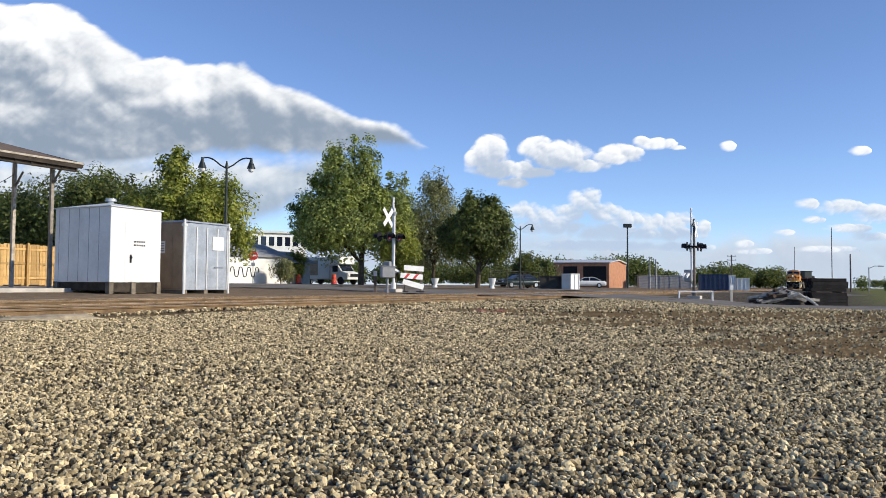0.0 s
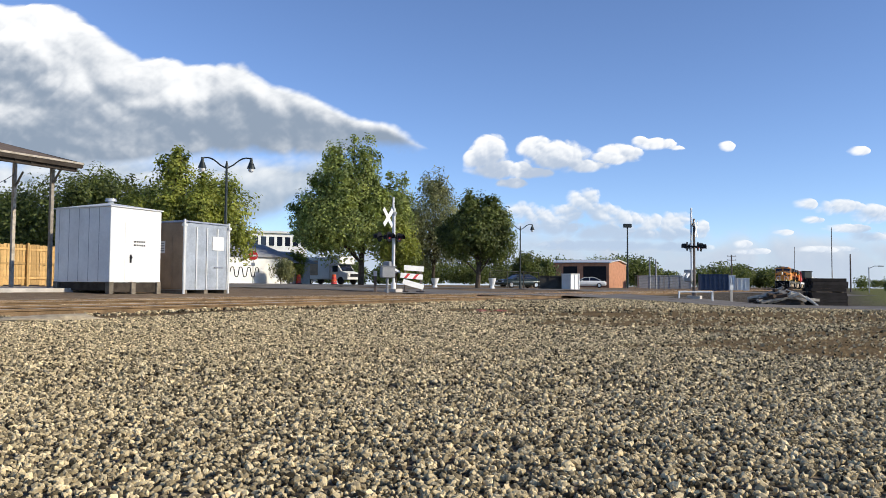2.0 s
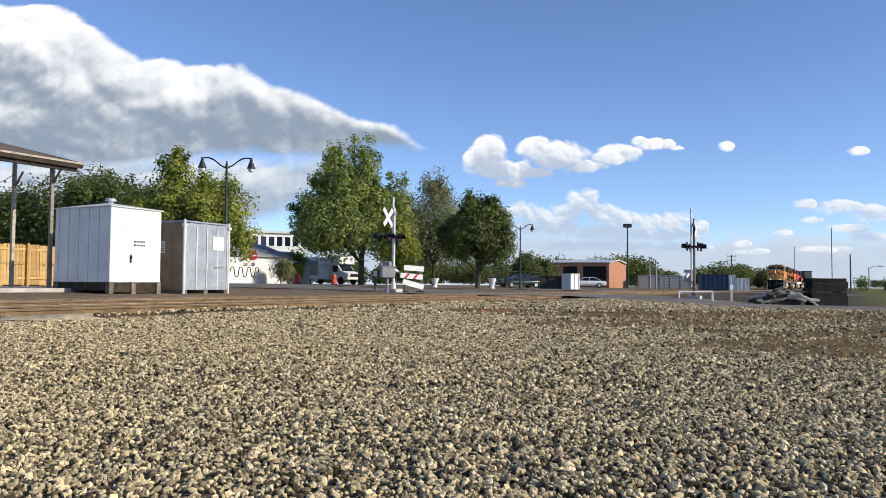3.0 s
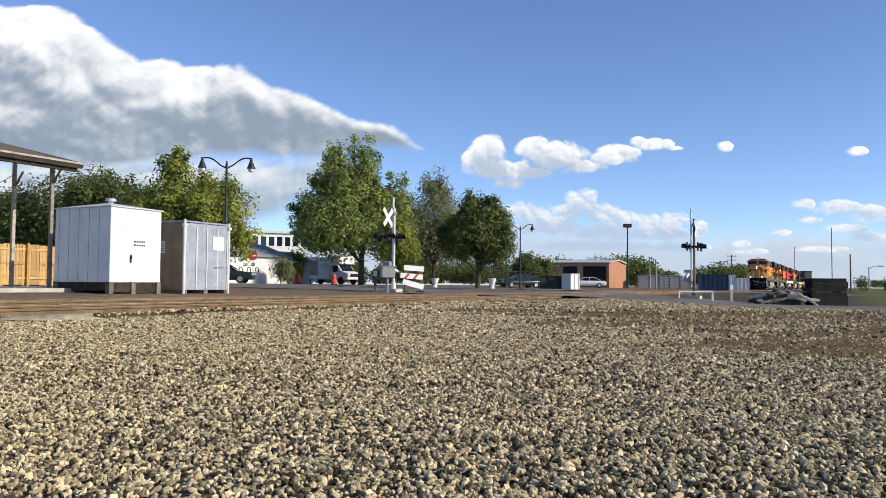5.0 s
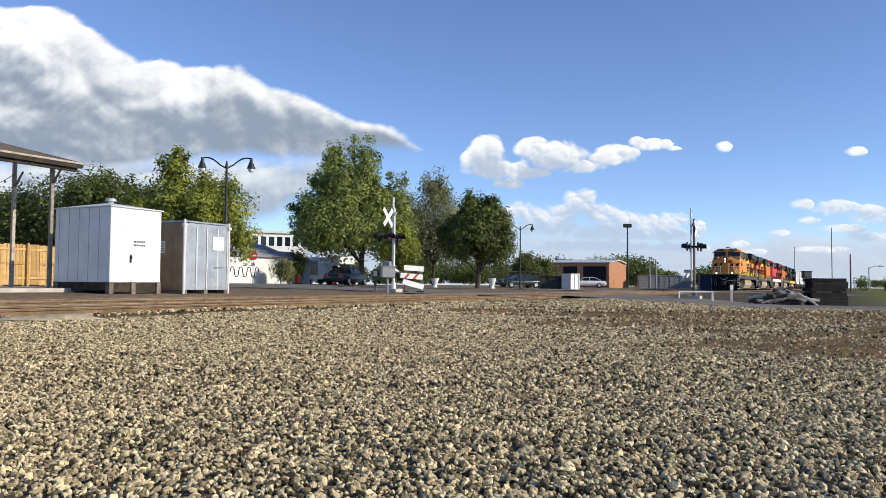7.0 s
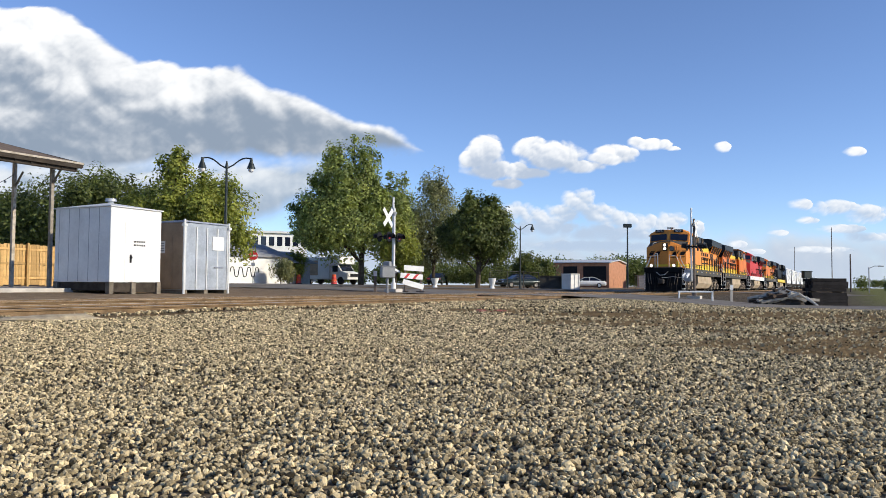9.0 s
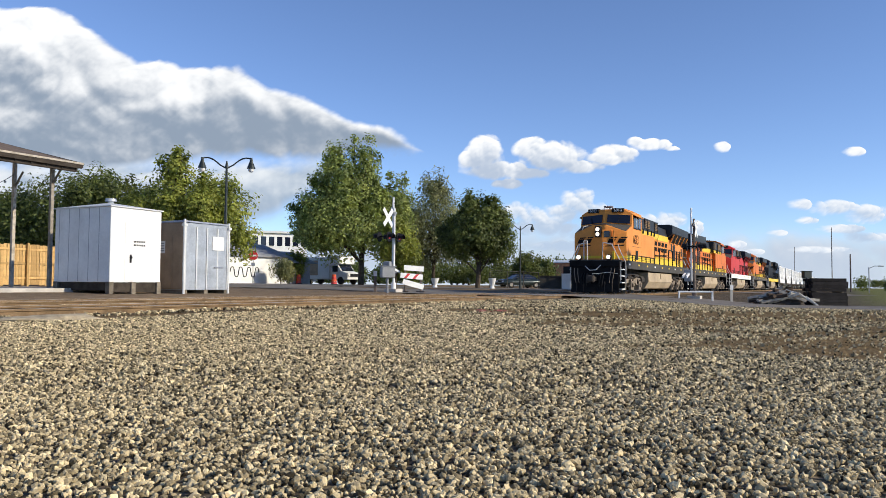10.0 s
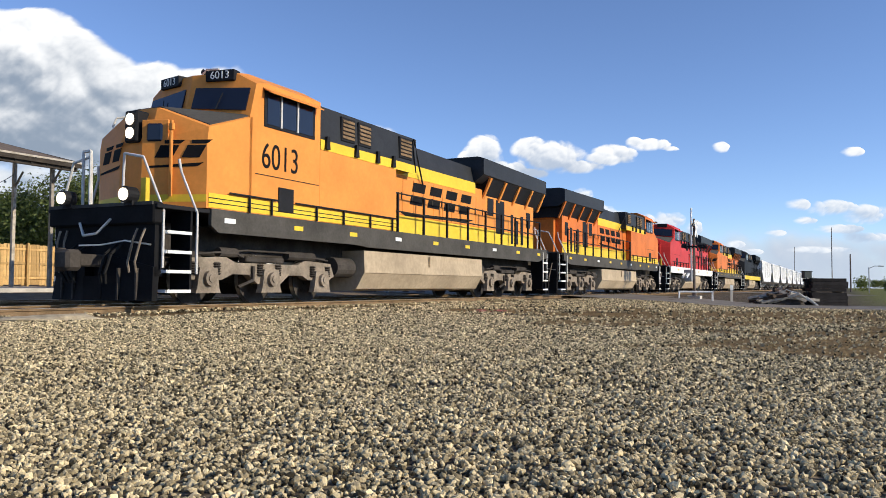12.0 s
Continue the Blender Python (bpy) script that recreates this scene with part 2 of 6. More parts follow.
# ---- ground
BARE = [(3.3, 12.6, 2.7, 0.8), (5.4, 9.0, 2.6, 1.1), (7.0, 14.5, 4.2, 1.8), (4.3, 7.1, 1.6, 0.45), (8.5, 19.0, 5.0, 2.2), (1.4, 18.2, 1.3, 0.9), (2.8, 12.8, 2.0, 0.9), (5.6, 16.6, 4.2, 2.4), (3.7, 8.2, 2.0, 0.9), (5.4, 10.2, 2.2, 1.3), (4.0, 6.8, 0.9, 0.4), (4.6, 13.4, 3.0, 1.6), (4.6, 20.5, 3.6, 1.2), (8.5, 14.0, 2.2, 0.9), (7.0, 11.5, 1.6, 0.6), (1.2, 17.5, 1.2, 0.6), (10.5, 20.0, 3.0, 1.2)]


def dirt_amount(x, y):
    """How bare of stones the lot is: worn brown patches."""
    v = max(1 - ((x - a) / ra) ** 2 - ((y - b) / rb) ** 2 for a, b, ra, rb in BARE)
    return step(-0.3, 0.35, v + 0.75 * noise.fractal((x * 0.9, y * 1.5, 0.7), 0.7, 2.1, 4))


def ground_material():
    m = bpy.data.materials.new("gravel_and_dirt_ground")
    m.use_nodes = True
    nt = m.node_tree
    b = nt.nodes["Principled BSDF"]
    b.inputs["Roughness"].default_value = 0.95
    b.inputs["Specular IOR Level"].default_value = 0.08
    L = nt.links.new

    def node(kind, **kw):
        n = nt.nodes.new(kind)
        for k, v in kw.items():
            n.inputs[k].default_value = v
        return n
    tc = node("ShaderNodeTexCoord")
    P = tc.outputs["Object"]
    warp = node("ShaderNodeTexNoise", Scale=0.35, Detail=5.0)
    L(P, warp.inputs["Vector"])

    def dot(v):
        n = nt.nodes.new("ShaderNodeVectorMath")
        n.operation = "DOT_PRODUCT"
        n.inputs[1].default_value = v
        L(P, n.inputs[0])
        return n.outputs["Value"]

    def math_(op, a, c):
        n = nt.nodes.new("ShaderNodeMath")
        n.operation = op
        for i, v in enumerate((a, c)):
            if isinstance(v, (int, float)):
                n.inputs[i].default_value = v
            else:
                L(v, n.inputs[i])
        return n.outputs[0]

    def band(v, a, c):
        n = node("ShaderNodeMapRange", **{"From Min": a, "From Max": c})
        n.interpolation_type = "SMOOTHSTEP"
        L(v, n.inputs["Value"])
        return n.outputs["Result"]

    def mixc(f, a, c):
        n = nt.nodes.new("ShaderNodeMix")
        n.data_type = "RGBA"
        L(f, n.inputs["Factor"])
        for k, v in (("A", a), ("B", c)):
            if isinstance(v, tuple):
                n.inputs[k].default_value = (*v, 1)
            else:
                L(v, n.inputs[k])
        return n.outputs["Result"]
    jitter = math_("MULTIPLY", math_("SUBTRACT", warp.outputs["Fac"], 0.5), 9.0)
    S = math_("ADD", dot((SU, CU, 0)), jitter)
    D = math_("ADD", dot((-CU, SU, 0)), math_("MULTIPLY", jitter, 0.25))
    # loose stone
    vor = node("ShaderNodeTexVoronoi", Scale=22.0)
    L(P, vor.inputs["Vector"])
    cell = nt.nodes.new("ShaderNodeHueSaturation")
    cell.inputs["Saturation"].default_value = 0.12
    cell.inputs["Value"].default_value = 0.62
    L(vor.outputs["Color"], cell.inputs["Color"])
    tone = mixc(band(warp.outputs["Fac"], 0.35, 0.65), (0.13, 0.105, 0.072), (0.19, 0.158, 0.115))
    stone = nt.nodes.new("ShaderNodeMix")
    stone.data_type, stone.blend_type = "RGBA", "OVERLAY"
    stone.inputs["Factor"].default_value = 0.75
    L(tone, stone.inputs["A"])
    L(cell.outputs["Color"], stone.inputs["B"])
    # near-black between the cells: the shade in the gaps is put into the colour
    gaps = band(vor.outputs["Distance"], 0.75, 0.35)
    gravel = mixc(gaps, (0.05, 0.04, 0.03), stone.outputs["Result"])
    # brown dirt patches
    dirt_n = node("ShaderNodeTexNoise", Scale=3.0, Detail=6.0)
    L(P, dirt_n.inputs["Vector"])
    dirt = mixc(dirt_n.outputs["Fac"], (0.10, 0.065, 0.028), (0.29, 0.195, 0.09))
    worn = nt.nodes.new("ShaderNodeAttribute")
    worn.attribute_name = "worn"
    c = mixc(worn.outputs["Fac"], gravel, dirt)
    # beyond the tracks: packed earth and worn paving
    earth = mixc(dirt_n.outputs["Fac"], (0.13, 0.085, 0.05), (0.33, 0.25, 0.165))
    c = mixc(band(D, 18.6, 19.6), c, earth)
    grass = mixc(dirt_n.outputs["Fac"], (0.10, 0.12, 0.03), (0.22, 0.21, 0.08))
    far = math_("MAXIMUM", band(D, 44.0, 52.0), math_("MULTIPLY", band(S, 46.0, 52.0), band(D, 1.0, -4.0)))
    c = mixc(far, c, grass)
    L(c, b.inputs["Base Color"])
    bp = node("ShaderNodeBump", Strength=0.8, Distance=0.03)
    L(vor.outputs["Distance"], bp.inputs["Height"])
    L(bp.outputs["Normal"], b.inputs["Normal"])
    return m


def axis_steps(fine, reach, start):
    out, v, w = [0.0], 0.0, fine
    while v < reach:
        if v > start:
            w *= 1.12
        v += w
        out.append(v)
    return out


def build_ground():
    half = axis_steps(0.3, 4200, 16)
    xs = [-v for v in half[:0:-1]] + half
    ys = [-v for v in axis_steps(1.5, 4200, 12)[:0:-1]] + axis_steps(0.3, 4200, 24)
    verts = [(x, y, ground_z(x, y) + 0.05 * (noise.noise((x * 0.35, y * 0.35, 3.1)) if -x * CU + y * SU < 9 and y < 60 else 0)) for y in ys for x in xs]
    n = len(xs)
    faces = [(j * n + i, j * n + i + 1, (j + 1) * n + i + 1, (j + 1) * n + i) for j in range(len(ys) - 1) for i in range(n - 1)]
    g = fast_mesh("ground", verts, faces, ground_material())
    at = g.data.attributes.new("worn", "FLOAT", "POINT")
    at.data.foreach_set("value", np.array([max(dirt_amount(x, y), 0.85 * step(9.7, 10.2, -x * CU + y * SU) * (1 - step(11.0, 11.5, -x * CU + y * SU))) if abs(x) < 60 and 0 < y < 90 else 0.0 for x, y, _ in verts], np.float32))
    g.data.polygons.foreach_set("use_smooth", [True] * len(g.data.polygons))
    tagged(g, "flat gravel lot with brown dirt patches and far grass", "ground", kind="structure")


def gravel_bed():
    """Loose ballast stones over the lot, densest near the standing place."""
    rng = np.random.default_rng(4)
    t = (1 + 5 ** 0.5) / 2
    ico_v = np.array([(-1, t, 0), (1, t, 0), (-1, -t, 0), (1, -t, 0), (0, -1, t), (0, 1, t), (0, -1, -t), (0, 1, -t), (t, 0, -1), (t, 0, 1), (-t, 0, -1), (-t, 0, 1)], float) / 1.9
    ico_f = np.array([(0, 11, 5), (0, 5, 1), (0, 1, 7), (0, 7, 10), (0, 10, 11), (1, 5, 9), (5, 11, 4), (11, 10, 2), (10, 7, 6), (7, 1, 8), (3, 9, 4), (3, 4, 2), (3, 2, 6), (3, 6, 8), (3, 8, 9), (4, 9, 5), (2, 4, 11), (6, 2, 10), (8, 6, 7), (9, 8, 1)])
    oct_v = np.array([(1, 0, 0), (0, 1, 0), (-1, 0, 0), (0, -1, 0), (0, 0, 1), (0.3, 0.2, -1)], float)
    oct_f = np.array([(0, 1, 4), (1, 2, 4), (2, 3, 4), (3, 0, 4), (1, 0, 5), (2, 1, 5), (3, 2, 5), (0, 3, 5)])
    for shape_v, shape_f, y0, y1, density, size in ((ico_v, ico_f, 1.6, 4.5, 2300, 0.0102), (oct_v, oct_f, 4.5, 9.0, 1350, 0.0140), (oct_v, oct_f, 9.0, 16.0, 680, 0.0195), (oct_v, oct_f, 16.0, 34.0, 170, 0.03), (oct_v, oct_f, 6.0, 30.0, 75, 0.032)):
        count = int((0.6 * (y1 * y1 - y0 * y0) + 1.4 * (y1 - y0)) * density)
        y = np.sqrt(rng.uniform(y0 * y0, y1 * y1, count))
        x = rng.uniform(-1, 1, count) * (0.6 * y + 0.7)
        s, d = x * SU + y * CU, -x * CU + y * SU
        bare = np.array([dirt_amount(a, b) for a, b in zip(x, y)])
        inner = (y0 == 6.0) & (d > 10.9) & (d < 19.3) & (np.abs(np.abs(d - MAIN_D) - 0.75) > 0.12) & (np.abs(np.abs(d - SIDE_D) - 0.75) > 0.12)
        keep = (inner | ((y0 != 6.0) & (d < 10.1 + 0.12 * np.sin(s * 3.1)))) & (s < 34.5) & (rng.uniform(0, 1, count) > bare * 0.93)
        x, y = x[keep], y[keep]
        n = len(x)
        z = np.array([ground_z(a, b) + 0.05 * noise.noise((a * 0.35, b * 0.35, 3.1)) for a, b in zip(x, y)])
        k = len(shape_v)
        v = shape_v[None] * rng.uniform(0.7, 1.3, (n, k, 1))
        v = v * (size * np.clip(rng.lognormal(0, 0.28, (n, 1, 1)), 0.5, 1.6)) * rng.uniform(0.65, 1.3, (n, 1, 3)) * np.array([1, 1, 0.75])
        q = rng.normal(size=(n, 4))
        q[:, 1:3] *= 0.6
        q /= np.linalg.norm(q, axis=1)[:, None]
        w, a, b, c = q.T
        R = np.stack([1 - 2 * (b * b + c * c), 2 * (a * b - w * c), 2 * (a * c + w * b), 2 * (a * b + w * c), 1 - 2 * (a * a + c * c), 2 * (b * c - w * a), 2 * (a * c - w * b), 2 * (b * c + w * a), 1 - 2 * (a * a + b * b)], 1).reshape(n, 3, 3)
        v = np.einsum("nij,nkj->nki", R, v)
        v += np.stack([x, y, z + size * 0.35 + rng.uniform(0, size * 0.5, n)], 1)[:, None]
        f = shape_f[None] + (np.arange(n) * k)[:, None, None]
        ob = fast_mesh("gravel", v.reshape(-1, 3), f.reshape(-1, 3), M_STONE)
        tagged(ob, "loose pale grey and tan crushed ballast stones", "gravel", kind="stuff")


def build_roads():
    bm = bmesh.new()
    rows = []
    for i in range(60):
        d = -70 + i * 2.2
        row = []
        for s in (34.6, 36.5, 38, 40, 42, 44, 46.0):
            edge = 0.25 * noise.noise((d * 0.4, s, 0)) if s in (34.6, 46.0) else 0
            x, y = plan(s + edge, d)
            z = ground_z(x, y) + 0.03
            if 9.5 < d < 19.5:
                z = max(z, RAIL_Z - 0.02)
            row.append(bm.verts.new((x, y, z)))
        rows.append(row)
    for a, b in zip(rows[:-1], rows[1:]):
        for i in range(len(a) - 1):
            bm.faces.new((a[i], a[i + 1], b[i + 1], b[i]))
    tagged(part("road", bm, M_ASPHALT), "worn grey asphalt road over the level crossing", "road", kind="structure")
    bm = bmesh.new()
    rows = []
    for i in range(40):
        x = -75 + i * 3.2
        y = 56 + 0.08 * (x + 75) + max(0, x + 6) * 0.5
        rows.append([bm.verts.new((x, y + o, ground_z(x, y + o) + 0.03)) for o in (-4.5, 0, 4.5)])
    for a, b in zip(rows[:-1], rows[1:]):
        for i in range(2):
            bm.faces.new((a[i], a[i + 1], b[i + 1], b[i]))
    tagged(part("street", bm, M_ASPHALT), "grey asphalt street beyond the railway", "road", kind="structure")


RAIL_PROFILE = [(-0.07, 0), (0.07, 0), (0.07, 0.012), (0.012, 0.03), (0.012, 0.125), (0.036, 0.135), (0.036, 0.165), (0.028, 0.17), (-0.028, 0.17), (-0.036, 0.165), (-0.036, 0.135), (-0.012, 0.125), (-0.012, 0.03), (-0.07, 0.012)]


def build_track(d0, label, s_from, s_to, tie_from, tie_to):
    t = thing("railway_track", on_track(0, d0, 0), label, "railway track", "main line tracks", "structure")
    for side in (-0.75, 0.75):
        bm = bmesh.new()
        prism(bm, [(side + a, b) for a, b in RAIL_PROFILE], s_from, s_to, "x")
        r = part("rail", bm, M_RUST, t, "rusty steel rail with a polished head")
        bm = bmesh.new()
        box(bm, s_from, s_to, side - 0.026, side + 0.026, 0.1695, 0.1725)
        part("running_surface", bm, M_RAILTOP, r, "polished running surface")
    bm = bmesh.new()
    box(bm, -0.11, 0.11, -1.3, 1.3, -0.14, 0.012, 0.012)
    tie_mesh = mesh_of("tie", bm, M_TIE)
    rng = random.Random(7)
    s = tie_from
    while s < tie_to:
        ob = new("tie", tie_mesh)
        ob.parent = t
        ob.matrix_basis = pose(s + rng.uniform(-0.03, 0.03), rng.uniform(-0.05, 0.05), rng.uniform(-0.008, 0.004), 0, 0, rng.uniform(-1.5, 1.5))
        s += 0.53
    return t


# ---- locomotives: x runs back from the headlight, y < 0 is the side towards the lot, z from the rail
def wheelset(parent, x, z=0.53):
    bm = bmesh.new()
    rod(bm, (0, -0.85, 0), (0, 0.85, 0), 0.09, 12)
    ws = part("wheelset", bm, M_UNDER, parent)
    ws.matrix_basis = pose(x, 0, z)
    for y in (-0.75, 0.75):
        o = 0.06 if y > 0 else -0.06
        bm = bmesh.new()
        rod(bm, (0, y - 0.065, 0), (0, y + 0.065, 0), 0.525, 32)
        rod(bm, (0, y + o, 0), (0, y + o * 1.5, 0), 0.15, 16)
        for k in range(6):
            a = k * math.pi / 3
            rod(bm, (0.3 * math.cos(a), y + o, 0.3 * math.sin(a)), (0.3 * math.cos(a), y + o * 1.25, 0.3 * math.sin(a)), 0.05, 8)
        part("wheel", bm, M_UNDER, ws, "dusty steel wheel")
        bm = bmesh.new()
        rod(bm, (0, y - 0.05, 0), (0, y + 0.05, 0), 0.528, 32)
        part("tread", bm, M_STEEL, ws, "worn bright wheel tread")
    return ws


def truck(parent, x0):
    """A three-axle truck: cast side frames, journal boxes, springs, brake cylinders; first axle at x0."""
    axles = [x0, x0 + 1.9, x0 + 3.75]
    bm = bmesh.new()
    box(bm, x0 - 0.5, axles[2] + 0.5, -0.6, 0.6, 0.55, 0.85, 0.05)
    for ax in axles:
        rod(bm, (ax + 0.5, -0.55, 0.5), (ax + 0.5, 0.55, 0.5), 0.32, 14)
    tr = part("truck", bm, M_UNDER, parent, "dusty three-axle truck with cast side frames")
    for sgn in (-1, 1):
        y0, y1 = sorted((sgn * 1.02, sgn * 1.2))
        bm = bmesh.new()
        out = [(x0 - 0.62, 0.62), (x0 - 0.45, 0.92), (x0 + 0.55, 0.98), (x0 + 0.85, 0.86), (x0 + 2.9, 0.86), (x0 + 3.2, 0.98), (x0 + 4.2, 0.92), (x0 + 4.35, 0.62), (x0 + 4.1, 0.5),
               (x0 + 3.3, 0.52), (x0 + 3.1, 0.62), (x0 + 2.6, 0.62), (x0 + 2.3, 0.42), (x0 + 1.55, 0.42), (x0 + 1.25, 0.62), (x0 + 0.75, 0.62), (x0 + 0.45, 0.5), (x0 - 0.4, 0.5)]
        prism(bm, out, y0, y1)
        part("side_frame", bm, M_TRUCK, tr)
        for ax in axles:
            bm = bmesh.new()
            yb = sgn * 1.2
            prism(bm, [(ax - 0.34, 0.24), (ax + 0.34, 0.24), (ax + 0.3, 0.34), (ax + 0.24, 0.74), (ax - 0.24, 0.74), (ax - 0.3, 0.34)], *sorted((yb - sgn * 0.06, yb + sgn * 0.09)))
            rod(bm, (ax, yb + sgn * 0.09, 0.53), (ax, yb + sgn * 0.17, 0.53), 0.15, 14)
            rod(bm, (ax, yb + sgn * 0.17, 0.53), (ax, yb + sgn * 0.19, 0.53), 0.08, 10)
            part("journal_box", bm, M_TRUCK, tr)
            for o in (-0.3, 0.3):
                bm = bmesh.new()
                rings = [(0.60 + k * 0.025, 0.095 if k % 2 else 0.062) for k in range(11)]
                loft(bm, [[(ax + o + r * math.cos(q * 0.628), yb + r * math.sin(q * 0.628), z) for q in range(10)] for z, r in rings])
                part("spring", bm, M_UNDER, tr)
        bm = bmesh.new()
        for o in (0.35, 2.5, 3.0):
            rod(bm, (x0 + o, sgn * 1.18, 1.06), (x0 + o + 0.5, sgn * 1.18, 1.06), 0.1, 10)
            rod(bm, (x0 + o + 0.5, sgn * 1.18, 1.06), (x0 + o + 0.75, sgn * 1.18, 0.98), 0.03, 6)
        box(bm, x0 + 1.15, x0 + 2.4, *sorted((sgn * 1.0, sgn * 1.22)), 0.88, 1.0, 0.02)
        pipe(bm, [(x0 - 0.3, sgn * 1.25, 1.0), (x0 + 1.1, sgn * 1.25, 1.12), (x0 + 2.6, sgn * 1.25, 1.12), (x0 + 4.0, sgn * 1.25, 0.99)], 0.022)
        pipe(bm, [(x0 + 0.9, sgn * 1.24, 0.36), (x0 + 1.35, sgn * 1.24, 0.5), (x0 + 1.35, sgn * 1.24, 0.8)], 0.035)
        part("brake_gear", bm, M_UNDER, tr)
    return [wheelset(parent, ax) for ax in axles]


def cab_ring(x, hw, zl, zs, zm, mh, peak=0.0):
    """A cross-section of the cab; peak: how far its middle stands forward of its sides."""
    return [(x - peak * (1 - abs(y) / hw), y, z) for y, z in ((-hw, zl), (0, zl), (hw, zl), (hw, zs), (mh, zm), (0, zm), (-mh, zm), (-hw, zs))]


def logo_shapes(m_dark, parent, at, height, width, normal):
    """The railway's emblem as four plain slanted blocks over a swoosh bar."""
    bm = bmesh.new()
    w = width / 4
    k = 0.35

    def bar(x0, x1, z0, z1):
        prism(bm, [(x0 + k * z0, z0), (x1 + k * z0, z0), (x1 + k * z1, z1), (x0 + k * z1, z1)], 0, 0.006)
    for i in range(4):
        bar(i * w, i * w + w * 0.7, 0, height * 0.42)
        bar(i * w, i * w + w * 0.7, height * 0.58, height)
    prism(bm, [(-0.12 * width, -height * 0.42), (width * 1.02, -height * 0.2), (width * 0.9, -height * 0.36), (-0.05 * width, -height * 0.55)], 0, 0.006)
    ob = part("emblem", bm, m_dark, parent, "dark slanted emblem blocks over a swoosh")
    ob.matrix_basis = Matrix.Translation(at) @ normal
    return ob


def half_emblem(m_dark, parent, sg):
    """Two plain slanted blocks and a bar on one sloping half of the nose."""
    bm = bmesh.new()
    for i in range(2):
        x = 0.12 + i * 0.55
        prism(bm, [(x, 0.0), (x + 0.36, 0.0), (x + 0.5, 0.24), (x + 0.12, 0.24)], 0, 0.006)
        prism(bm, [(x + 0.2, 0.27), (x + 0.52, 0.27), (x + 0.62, 0.34), (x + 0.2, 0.34)], 0, 0.006)
    prism(bm, [(0.0, -0.16), (1.12, -0.10), (1.0, -0.17), (0.0, -0.2)], 0, 0.006)
    ob = part("emblem", bm, m_dark, parent, "dark slanted emblem blocks")
    turn = -90 + 20.9 if sg < 0 else -90 - 20.9
    start = Vector((-0.010, -0.40, 2.86)) if sg < 0 else Vector((0.38, 1.42, 2.86))
    ob.matrix_basis = Matrix.Translation(start) @ Matrix.Rotation(radians(turn), 4, "Z")
    return ob


